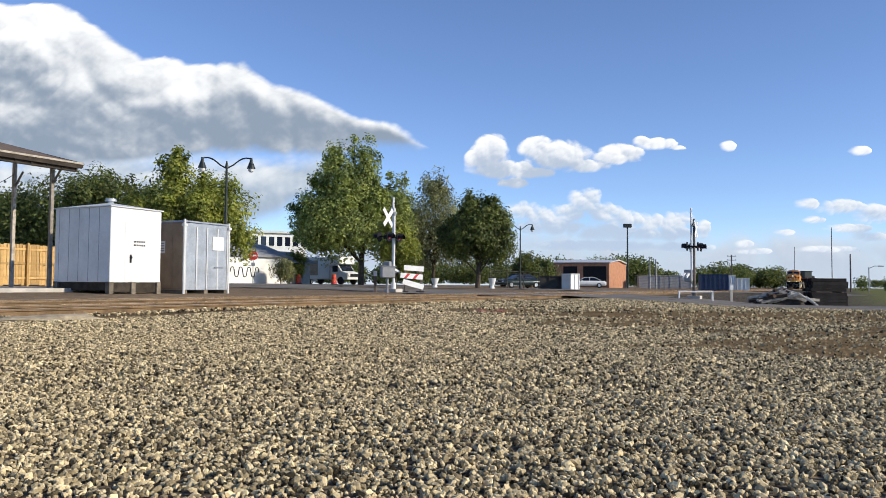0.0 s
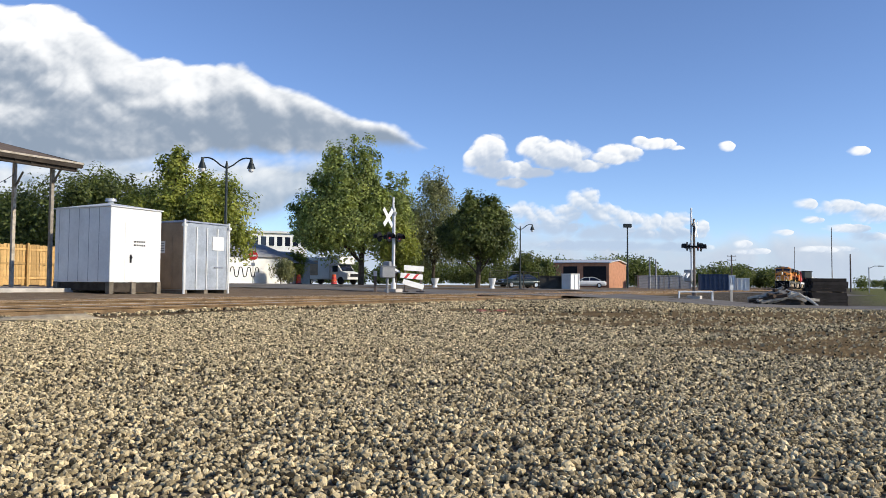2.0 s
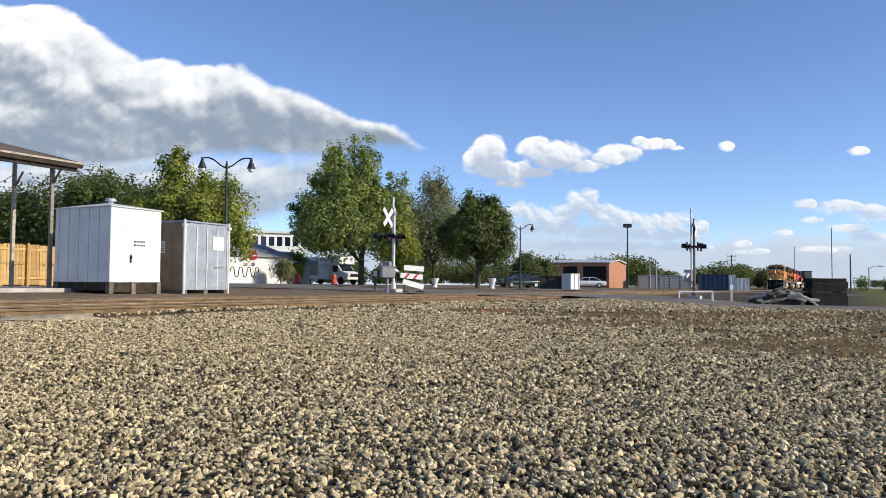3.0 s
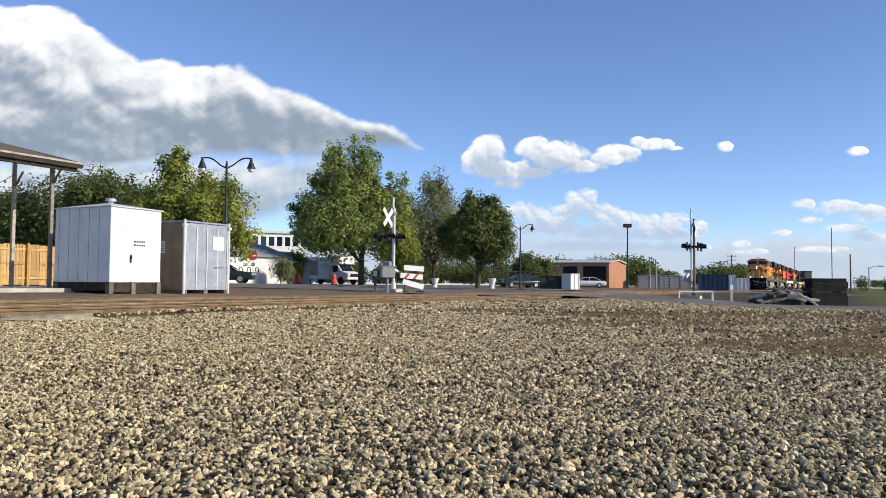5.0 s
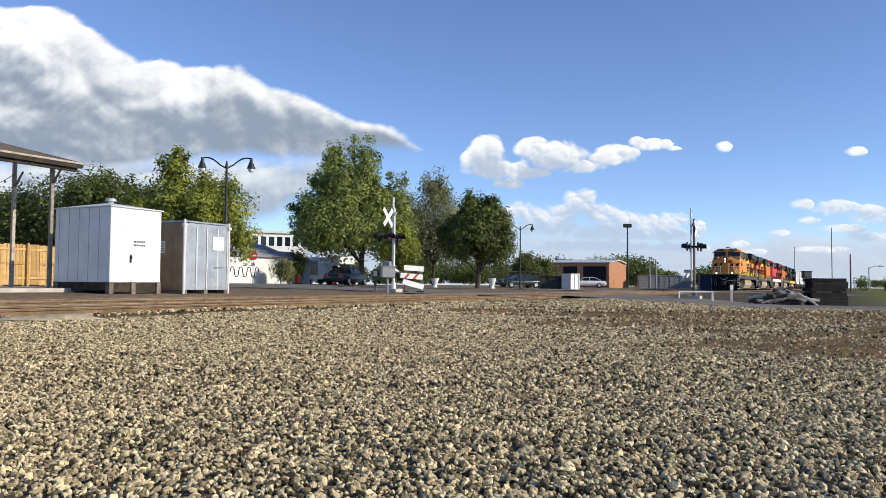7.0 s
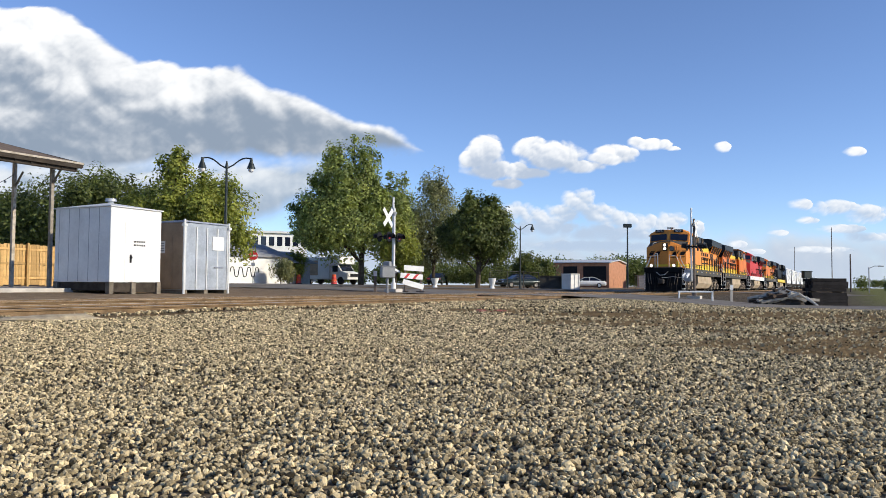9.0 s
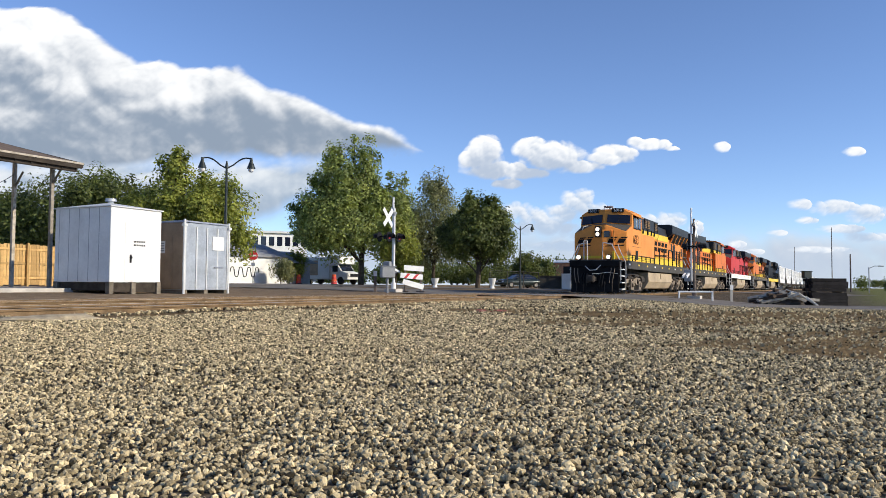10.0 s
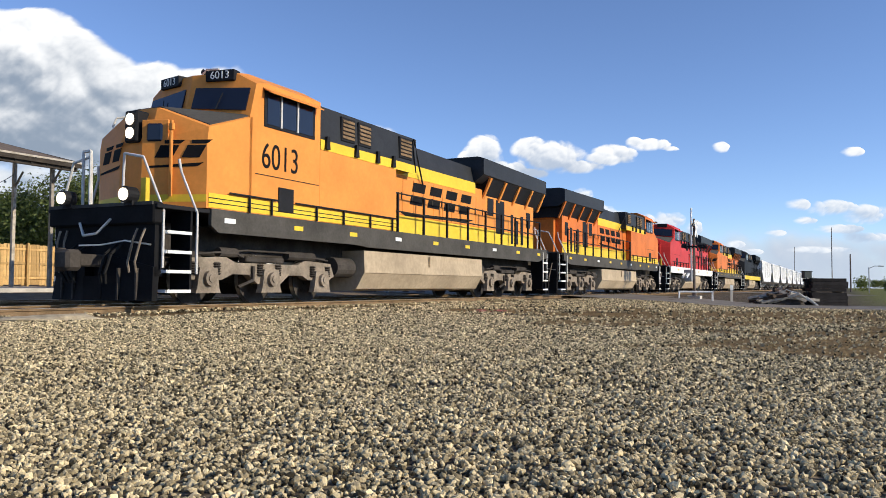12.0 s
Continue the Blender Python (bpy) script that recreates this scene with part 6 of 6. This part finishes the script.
no_entry_sign(*spot(-0.2419, 64.0))
depot_canopy_at = plan(18.2, 26.2)
depot_canopy(*depot_canopy_at)
fence()

tree(*spot(-0.104, 72.0), 13.5, [(-1.6, 0, 5.6, 4.4, 3.2), (-1.0, 0, 9.3, 2.5, 3.9), (-4.4, 0, 6.2, 2.0, 2.6), (1.6, 0.5, 5.5, 3.0, 3.0), (3.2, 0, 7.2, 1.5, 3.0), (-5.6, 0, 7.0, 0.9, 1.3), (-2.7, 0, 11.2, 0.8, 1.5), (0.6, 0, 10.4, 1.0, 2.1), (-3.8, 0, 9.0, 1.0, 1.4), (-0.9, 0, 13.0, 0.5, 1.0)], M_LEAF1, "tall leafy green tree with a ragged top", 46000, 0.25, 0.3, 11, 26)
tree(*spot(-0.012, 89.0), 11.8, [(0, 0, 6.9, 3.9, 4.4), (-2.8, 0, 6.4, 2.7, 3.0), (2.6, 0, 5.6, 2.9, 3.0), (-3.8, 0, 4.0, 2.2, 2.2)], M_LEAF4, "thin olive-leaved tree with bare twigs showing", 32000, 0.23, 0.22, 12, 24)
tree(*spot(0.044, 68.0), 8.4, [(0, 0, 4.8, 2.5, 2.1), (-0.4, 0, 7.0, 1.3, 1.3), (1.3, 0, 6.2, 1.1, 1.3), (1.7, 0, 3.6, 1.6, 1.6), (-1.7, 0, 4.2, 1.7, 1.9)], M_LEAF3, "dense dark green tree with low branches", 26000, 0.23, 0.24, 13, 20)
tree(*spot(-0.060, 60.0), 6.0, [(0, 0, 3.6, 1.5, 1.8), (0.9, 0, 2.6, 1.2, 1.2)], M_LEAF2, "young yellow-green tree behind the signal", 9000, 0.2, 0.1, 19, 12)
tree(*spot(0.112, 90.0), 3.8, [(0, 0, 2.3, 1.9, 1.4), (1.3, 0, 2.0, 1.2, 1.1)], M_LEAF3, "small round dark green tree", 9000, 0.22, 0.14, 14, 10)
tree(*spot(-0.47, 55.0), 8.0, [(0, 0, 4.6, 3.6, 3.0), (-3.4, 0, 3.4, 2.8, 2.6), (3.2, 0, 4.4, 2.4, 2.6)], M_LEAF3, "broad dark green tree behind the fence", 32000, 0.21, 0.26, 15, 18)
tree(*spot(-0.338, 50.0), 8.6, [(0, 0, 4.6, 2.4, 2.6), (-0.6, 0, 7.2, 0.8, 1.5), (0.1, 0, 7.4, 0.6, 1.2), (2.6, 0, 4.2, 2.2, 2.4), (-1.6, 0, 4.0, 1.8, 2.2)], M_LEAF2, "yellow-green tree with upright shoots at the top", 32000, 0.2, 0.24, 16, 18)
tree(*spot(-0.188, 74.0), 3.4, [(0, 0, 2.0, 1.0, 1.3)], M_LEAF2, "small bright green garden tree", 3500, 0.2, 0.1, 17, 8)
tree(*spot(-0.56, 60.0), 6.0, [(0, 0, 3.4, 3.2, 2.4)], M_LEAF3, "dark green tree at the fence", 15000, 0.22, 0.2, 18, 10)
tree(*spot(-0.206, 68.0), 2.4, [(0, 0, 1.3, 0.8, 0.9), (0.5, 0, 0.8, 0.6, 0.6)], M_LEAF4, "variegated shrub in front of the painted shed", 2500, 0.16, 0.06, 29, 8)
# dark row added for the shrubs and for the shade under the trees
tree_line(-20, 14, 102, 3.2, 40, M_LEAF3, "dark shrubs filling in the shade behind the street trees", 27)
tree_line(20, 42, 150, 6.0, 18, M_LEAF3, "far trees behind the brick building", 21)
tree_line(40, 75, 190, 6.5, 18, M_LEAF3, "far dark trees", 22)
tree_line(95, 112, 262, 8.0, 22, M_LEAF3, "far green trees behind the line", 23)
tree_line(118, 150, 210, 5.5, 12, M_LEAF3, "far dark trees at the field", 24)
tree_line(-70, 20, 190, 7, 40, M_LEAF3, "far dark trees behind the town", 25)
tree_line(76, 92, 140, 3.6, 14, M_LEAF3, "dark bushes at the edge of the field", 28)
tree_line(100, 420, 600, 9, 50, M_LEAF3, "distant tree line", 26)

house("brick_building", 15.7, 116.0, -27.2, 9.0, 9.6, 3.4, "low orange brick workshop with dark open bays and pale roof", M_BRICK, M_ROOFW, 0.45,
      [(2.2, 4.3, 1.6, 2.9, M_DARK)], [(5.2, 8.6, 2.9, M_DARK)])
house("painted_house", -18.2, 64.5, TURN, 8.6, 6.2, 2.45, "white-painted shed with a wavy line mural and grey roof", M_WHITE, M_ROOFG, 1.1)
house("tall_building", -31.5, 108.0, 25, 13.0, 9.0, 7.2, "two-storey building with pale flat roof and window band", M_WHITE, M_ROOFW, 0, [(0.6 + i * 1.15, 1.35 + i * 1.15, 5.4, 6.7, M_GLASS) for i in range(11)])
motorhome(*spot(-0.146, 80.0), -35)
CAR = sedan(pose(0, 0, 0), M_CAR, "dark green sedan driving along the far street")

# ---- beside the crossing, and along the far side
def tie_stack(x, y, turn):
    T = thing("tie_stack", pose(x, y, ground_z(x, y), 0, 0, turn), "stack of black creosoted railway ties on the ground", "tie stack")
    bm = bmesh.new()
    box(bm, -0.98, 0.98, -0.115, 0.115, 0, 0.176, 0.008)
    tie = mesh_of("tie", bm, M_BLACKTIE)
    rng = random.Random(5)
    for r in range(8):
        for c in range(4):
            ob = new("tie", tie)
            ob.parent = T
            ob.matrix_basis = pose(rng.uniform(-0.06, 0.06), -0.6 + c * 0.235 + rng.uniform(-0.01, 0.01), r * 0.178 + (0.05 if r > 3 else 0), 0, 0, rng.uniform(-1.2, 1.2))
    for xx in (-0.7, 0.7):
        bm = bmesh.new()
        box(bm, xx - 0.05, xx + 0.05, -0.72, 0.22, 4 * 0.178, 4 * 0.178 + 0.045)
        part("spacer", bm, M_WOOD, T)


def debris_pile(x, y):
    D = thing("debris_pile", pose(x, y, ground_z(x, y)), "heap of old grey timbers and pale broken boards", "debris pile")
    rng = random.Random(9)
    bm = bmesh.new()
    bmesh.ops.create_uvsphere(bm, u_segments=20, v_segments=10, radius=1.0)
    for v in bm.verts:
        n = noise.noise(v.co * 2.3)
        v.co = Vector((v.co.x * 1.25 * (1 + 0.3 * n), v.co.y * 0.8, max(-0.05, v.co.z * 0.6 * (1 + 0.5 * n))))
    part("earth_heap", bm, M_UNDER, D, "dark earth heap")
    for k in range(30):
        bm = bmesh.new()
        ln = rng.uniform(0.45, 1.0)
        box(bm, -ln, ln, -0.09, 0.09, -0.07, 0.07, 0.012)
        ob = part("timber", bm, M_OLDWOOD if k % 3 else M_TIE, D)
        px = rng.uniform(-0.95, 0.95)
        pz = 0.62 * math.sqrt(max(0.05, 1 - (px / 1.4) ** 2))
        ob.matrix_basis = pose(px, rng.uniform(-0.9, 0.5), pz * rng.uniform(0.5, 1.05), rng.uniform(-25, 25), (14 if px > 0 else -14) + rng.uniform(-10, 10), rng.uniform(-30, 30))
    for k in range(6):
        bm = bmesh.new()
        box(bm, -0.6, 0.6, -0.07, 0.07, -0.02, 0.02)
        ob = part("pale_board", bm, M_ROOFW, D, "pale broken board")
        ob.matrix_basis = pose(0.55 + 0.17 * k, -0.8 - 0.05 * k, 0.62 - 0.10 * k, 8 * (k % 3), 24 + 3 * k, -18 + 9 * (k % 4))


def pipe_guard(x, y):
    G = thing("pipe_guard", pose(x, y, ground_z(x, y), 0, 0, -8), "white pipe guard rail by the signal foundation", "guard rail")
    bm = bmesh.new()
    pipe(bm, [(-0.85, 0, -0.1), (-0.85, 0, 0.42)], 0.05, 8)
    part("leg", bm, M_WHITE, G)
    bm = bmesh.new()
    pipe(bm, [(0.85, 0, -0.1), (0.85, 0, 0.42)], 0.05, 8)
    part("leg", bm, M_WHITE, G)
    bm = bmesh.new()
    pipe(bm, [(-0.9, 0, 0.42), (0.9, 0, 0.42)], 0.05, 8)
    part("bar", bm, M_WHITE, G)


def marker(x, y, h, m, label):
    G = thing("marker_post", pose(x, y, ground_z(x, y)), label, "post", "marker posts")
    bm = bmesh.new()
    box(bm, -0.07, 0.07, -0.03, 0.03, -0.1, h, 0.01)
    part("post", bm, m, G)
    bm = bmesh.new()
    box(bm, -0.09, 0.09, -0.045, -0.03, h - 0.28, h - 0.02, 0.005)
    part("plate", bm, M_WHITE, G)


def cargo_box(name, x, y, turn, w, dep, h, m, label, ribs, lift=0.0):
    C = thing(name, pose(x, y, ground_z(x, y) + lift, 0, 0, turn), label, "container", "stored containers")
    bm = bmesh.new()
    box(bm, 0, w, 0, dep, 0, h, 0.02)
    part("body", bm, m, C)
    for i in range(ribs + 1):
        bm = bmesh.new()
        xx = i * (w - 0.08) / ribs
        box(bm, xx, xx + 0.08, -0.05, 0.0, 0.02, h - 0.02)
        part("rib", bm, m, C)
    bm = bmesh.new()
    box(bm, -0.05, w + 0.05, -0.07, dep + 0.05, h, h + 0.07)
    part("lid", bm, m, C)
    return C


def mesh_fence(points, h, label):
    F = thing("chain_fence", pose(0, 0, 0), label, "fence")
    for (xa, ya), (xb, yb) in zip(points[:-1], points[1:]):
        n = max(1, int(math.hypot(xb - xa, yb - ya) / 3))
        for i in range(n + 1):
            x, y = xa + (xb - xa) * i / n, ya + (yb - ya) * i / n
            bm = bmesh.new()
            rod(bm, (x, y, ground_z(x, y) - 0.1), (x, y, ground_z(x, y) + h), 0.04, 8)
            part("post", bm, M_SILL, F)
        za, zb = ground_z(xa, ya), ground_z(xb, yb)
        for k in range(9):
            bm = bmesh.new()
            z = h * (k + 1) / 9
            rod(bm, (xa, ya, za + z), (xb, yb, zb + z), 0.025 if k == 8 else 0.008, 5)
            part("wire", bm, M_SILL, F)


def planter(x, y, h, label):
    P_ = thing("planter", pose(x, y, ground_z(x, y)), label, "planter", "white planters under the trees")
    bm = bmesh.new()
    rod(bm, (0, 0, 0), (0, 0, h * 0.25), 0.24, 12, 0.16)
    rod(bm, (0, 0, h * 0.25), (0, 0, h * 0.4), 0.14, 12, 0.16)
    rod(bm, (0, 0, h * 0.4), (0, 0, h), 0.2, 14, 0.36)
    part("urn", bm, M_WHITE, P_)
    bm = bmesh.new()
    rod(bm, (0, 0, h), (0, 0, h + 0.04), 0.33, 14)
    part("soil", bm, M_DARK, P_)


def drum(x, y):
    D = thing("traffic_drum", pose(x, y, ground_z(x, y)), "orange-red plastic traffic drum on the road edge", "traffic drum")
    bm = bmesh.new()
    rod(bm, (0, 0, 0), (0, 0, 0.08), 0.33, 16)
    part("base", bm, M_TYRE, D)
    for k in range(4):
        bm = bmesh.new()
        rod(bm, (0, 0, 0.08 + k * 0.2), (0, 0, 0.27 + k * 0.2), 0.24 - 0.02 * k, 16, 0.225 - 0.02 * k)
        part("band", bm, M_SIGNRED if k % 2 == 0 else M_REDOR, D)


def relay_box(x, y, turn, h, label, m):
    R = thing("relay_box", pose(x, y, ground_z(x, y), 0, 0, turn), label, "cabinet")
    bm = bmesh.new()
    rod(bm, (0, 0, -0.1), (0, 0, h), 0.06, 10)
    part("post", bm, m, R)
    bm = bmesh.new()
    box(bm, -0.35, 0.35, -0.22, 0.22, h, h + 0.55, 0.03)
    b = part("case", bm, m, R)
    bm = bmesh.new()
    box(bm, -0.4, 0.4, -0.27, 0.27, h + 0.55, h + 0.6, 0.01)
    part("lid", bm, m, b)


def string_lights():
    S = thing("string_lights", pose(0, 0, 0), "drooping string of small white bulbs under the canopy", "string lights")
    a, b = Vector((*plan(14.0, 27.5), 4.0)), Vector((*plan(19.2, 28.5), 4.75))
    pts = []
    for k in range(13):
        t = k / 12
        p = a.lerp(b, t)
        p.z -= 0.7 * (1 - (2 * t - 1) ** 2)
        pts.append(p)
    bm = bmesh.new()
    pipe(bm, pts, 0.012, 5)
    part("wire", bm, M_DARK, S)
    for p in pts[1:-1]:
        bm = bmesh.new()
        bmesh.ops.create_uvsphere(bm, u_segments=8, v_segments=6, radius=0.05, matrix=Matrix.Translation(p - Vector((0, 0, 0.07))))
        part("bulb", bm, M_WHITE, S)


def platform():
    bm = bmesh.new()
    o = [plan(s, d) for s, d in ((-20, 23.6), (22.5, 23.6), (22.5, 40), (-20, 40))]
    z = 0.40
    loft(bm, [[(x, y, 0.1) for x, y in o], [(x, y, z) for x, y in o]])
    tagged(part("pavement", bm, M_CONC), "pale concrete depot platform", "pavement", kind="structure")


def mural(parent_xy, turn):
    x, y = parent_xy
    M = thing("mural", pose(x, y, ground_z(x, y), 0, 0, turn), "thin black wavy line painted on the white wall", "mural")
    bm = bmesh.new()
    pts = []
    for k in range(61):
        t = k / 60
        pts.append((0.3 + 3.6 * t, -0.03, 1.0 + 0.42 * math.tanh(2.2 * math.sin(t * 22))))
    pipe(bm, pts, 0.035, 5)
    part("wavy_line", bm, M_DARK, M)


def sand_patch(x, y):
    bm = bmesh.new()
    bmesh.ops.create_uvsphere(bm, u_segments=28, v_segments=10, radius=1.0)
    for v in bm.verts:
        n = noise.noise(v.co * 1.7)
        v.co = Vector((v.co.x * 0.85 * (1 + 0.35 * n), v.co.y * 0.42 * (1 + 0.35 * n), v.co.z * 0.07 * (1 + 0.3 * n)))
    ob = part("sand_patch", bm, M_SAND, None, "", True)
    ob.matrix_basis = pose(x, y, ground_z(x, y) + 0.02, 0, 0, TURN)
    tagged(ob, "small pale heap of spilled sand beside the rail", "sand")


def red_scraps(x, y):
    R = thing("red_scraps", pose(x, y, ground_z(x, y) + 0.03), "crumpled faded red scraps lying on the gravel", "litter")
    rng = random.Random(12)
    for _ in range(7):
        w, d = rng.uniform(0.04, 0.1), rng.uniform(0.03, 0.06)
        bm = bmesh.new()
        slab(bm, (-w, -d, 0), (0, -d, 0.02), (0, d, 0.025), (-w, d, 0.01), 0.006)
        slab(bm, (0, -d, 0.02), (w, -d, 0.0), (w, d, 0.012), (0, d, 0.025), 0.006)
        part("scrap", bm, M_SCRAP, R).matrix_basis = pose(rng.uniform(-0.4, 0.4), rng.uniform(-0.7, 0.7), 0, rng.uniform(-10, 10), rng.uniform(-10, 10), rng.uniform(0, 180))


red_scraps(1.2, 17.6)
sand_patch(*plan(7.6, 10.35))
platform()
string_lights()
tie_stack(*spot(0.484, 43.0), 3)
debris_pile(*spot(0.430, 42.5))
pipe_guard(*spot(0.322, 41.6))
marker(*spot(0.3675, 43.0), 0.95, M_CONC, "short pale marker post by the road")
marker(*spot(-0.086, 40.0), 1.1, M_POLE, "short grey marker post by the signal")
relay_box(*spot(0.4635, 66.0), 10, 1.75, "dark signal box on a post behind the tie stack", M_LAMPIRON)
relay_box(*spot(-0.0705, 39.6), 20, 0.75, "grey relay case beside the crossing signal", M_GREYBOX)
cargo_box("storage_container", *spot(0.123, 76.0), -8, 2.8, 1.6, 1.2, M_SILL, "dark grey ribbed storage bin", 3)
cargo_box("storage_box", *spot(0.1625, 74.0), 35, 1.15, 1.2, 1.45, M_WHITE, "white storage box with two doors", 2)
cargo_box("freight_container", *spot(0.328, 105.0), -12, 3.6, 2.4, 2.2, M_NAVY, "dark blue freight container", 6)
cargo_box("freight_container", *spot(0.361, 108.0), -12, 1.2, 2.4, 2.1, M_WHITE, "white freight container end", 2)
cargo_box("freight_container", *spot(0.3745, 112.0), -12, 1.7, 2.4, 1.8, M_ROOFW, "pale grey freight container", 3)
cargo_box("storage_shed", *spot(0.250, 118.0), -8, 7.6, 2.6, 1.9, M_GREYBOX, "long low grey open shed behind a fence", 5)
mesh_fence([spot(0.245, 96.0), spot(0.318, 98.0)], 1.7, "grey wire fence along the yard")
mesh_fence([spot(0.06, 70.0), spot(0.122, 78.0)], 1.6, "grey wire fence beyond the crossing")
for k, (a, far, h) in enumerate(((-0.010, 66.0, 0.8), (0.063, 66.0, 0.9))):
    planter(*spot(a, far), h, "white urn planter under the trees")
drum(*spot(-0.1385, 66.0))
drum(*spot(-0.1835, 73.0))
mural((-18.2 + 0.7 * SU, 64.5 + 0.7 * CU), TURN)
house("veranda", -18.2 + 9.0 * SU, 64.5 + 9.0 * CU, TURN, 3.0, 5.0, 2.1, "small dark blue roofed annexe beside the painted shed", M_GREYBOX, M_ROOFD, 0.9, overhang=0.5)
sedan(pose(*spot(0.098, 82.0), ground_z(*spot(0.098, 82.0)), 0, 0, 25), M_CAR, "dark sedan parked by the wire fence")
sedan(pose(*spot(-0.187, 86.0), ground_z(*spot(-0.187, 86.0)), 0, 0, 60), M_NAVY, "dark blue car parked beside the motorhome")
sedan(pose(*spot(0.185, 106.0), ground_z(*spot(0.185, 106.0)), 0, 0, -10), M_WHITE, "white car parked in the workshop bay")

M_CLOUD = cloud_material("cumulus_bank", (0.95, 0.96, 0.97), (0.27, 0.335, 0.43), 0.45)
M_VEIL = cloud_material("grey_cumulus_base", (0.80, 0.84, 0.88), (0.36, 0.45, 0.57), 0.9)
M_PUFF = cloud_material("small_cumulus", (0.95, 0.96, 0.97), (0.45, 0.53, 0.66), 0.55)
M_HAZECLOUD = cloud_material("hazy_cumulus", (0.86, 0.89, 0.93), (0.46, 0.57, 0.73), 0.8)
# haze painted as an even glow, toning down the bright horizon
M_HAZE = cloud_material("painted_haze", (0.66, 0.72, 0.80), (0.50, 0.58, 0.70), 0.85)
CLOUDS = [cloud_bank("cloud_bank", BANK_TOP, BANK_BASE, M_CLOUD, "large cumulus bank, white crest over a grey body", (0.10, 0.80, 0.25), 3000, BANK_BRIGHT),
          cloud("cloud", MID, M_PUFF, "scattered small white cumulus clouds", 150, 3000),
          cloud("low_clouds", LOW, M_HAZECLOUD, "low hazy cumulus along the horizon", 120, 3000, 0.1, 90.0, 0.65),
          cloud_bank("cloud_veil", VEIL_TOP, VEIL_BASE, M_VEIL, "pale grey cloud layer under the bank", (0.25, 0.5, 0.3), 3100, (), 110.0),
          cloud_bank("haze_layer", HAZE_TOP, HAZE_BASE, M_HAZE, "glowing far sheet painted as grey-blue horizon haze", (0.6, 0.3, 0.0), 3200, (), 160.0, 260.0, 0.35, 0.4, 0.75)]


# ---- what moves
TRAIN = [(0, 221.92), (0.5, 212.58), (1, 203.28), (1.5, 194.26), (2, 184.83), (2.5, 175.73), (3, 166.58), (4, 148.51), (5, 130.58), (5.5, 121.77), (6, 112.63), (6.5, 104.18), (7, 95.1), (8, 78.15),
         (9, 61.47), (9.5, 52.95), (10, 43.2), (10.5, 36.45), (11, 27.09), (11.5, 19.34), (12, 10.85)]
DRIVE = [(0, -66, 56.5), (4.8, -17.5, 59), (5.5, -14.6, 59.5), (6.0, -12.2, 60), (6.5, -9.8, 61), (7.0, -7.7, 63), (8.0, -4.6, 76), (9.0, -0.6, 97), (10.0, 2.4, 108), (12.0, 8.5, 128)]


def motions():
    for (loco, wheels), off, turn in LOCOS:
        walk(loco, [(t, on_track(s + off, turn=turn)) for t, s in TRAIN])
    for k, h in enumerate(HOPPERS):
        walk(h, [(t, on_track(s + 110.2 + k * 17.7)) for t, s in TRAIN])
    ts, ss = zip(*TRAIN)
    for (loco, wheels), off, turn in LOCOS:
        sg = 1 if turn == 0 else -1
        spins = []
        for f in range(361):
            t = f / 30
            s = float(np.interp(t, ts, ss))
            spins.append((t, math.degrees((ss[0] - s) / 0.525)))
        for w in wheels:
            p = w.matrix_basis.translation
            walk(w, [(t, pose(p.x, p.y, p.z, 0, -sg * (a % 360), 0)) for t, a in spins])
    rows = []
    for i, (t, x, y) in enumerate(DRIVE):
        a, b = DRIVE[max(0, i - 1)], DRIVE[min(len(DRIVE) - 1, i + 1)]
        head = math.degrees(math.atan2(b[2] - a[2], b[1] - a[1]))
        rows.append((t, pose(x, y, ground_z(x, y) + 0.03, 0, 0, head + 180)))
    walk(CAR, rows)
    ct, cx, cy = zip(*DRIVE)
    gone = [0.0]
    for i in range(1, len(DRIVE)):
        gone.append(gone[-1] + math.hypot(cx[i] - cx[i - 1], cy[i] - cy[i - 1]))
    for w in [c for c in CAR.children if c.name.startswith("wheel")]:
        p = w.matrix_basis.translation.copy()
        walk(w, [(f / 30, pose(p.x, p.y, p.z, 0, -math.degrees(float(np.interp(f / 30, ct, gone)) / 0.32) % 360, 0)) for f in range(361)])
    for ob, dx, dz in zip(CLOUDS, (-24, -27, -33, -20, -10), (-18, -4, -3, -8, 0)):
        far = ob.matrix_basis.translation.y
        walk(ob, [(0, pose(0, far, 0)), (12, pose(dx, far, dz))])


motions()
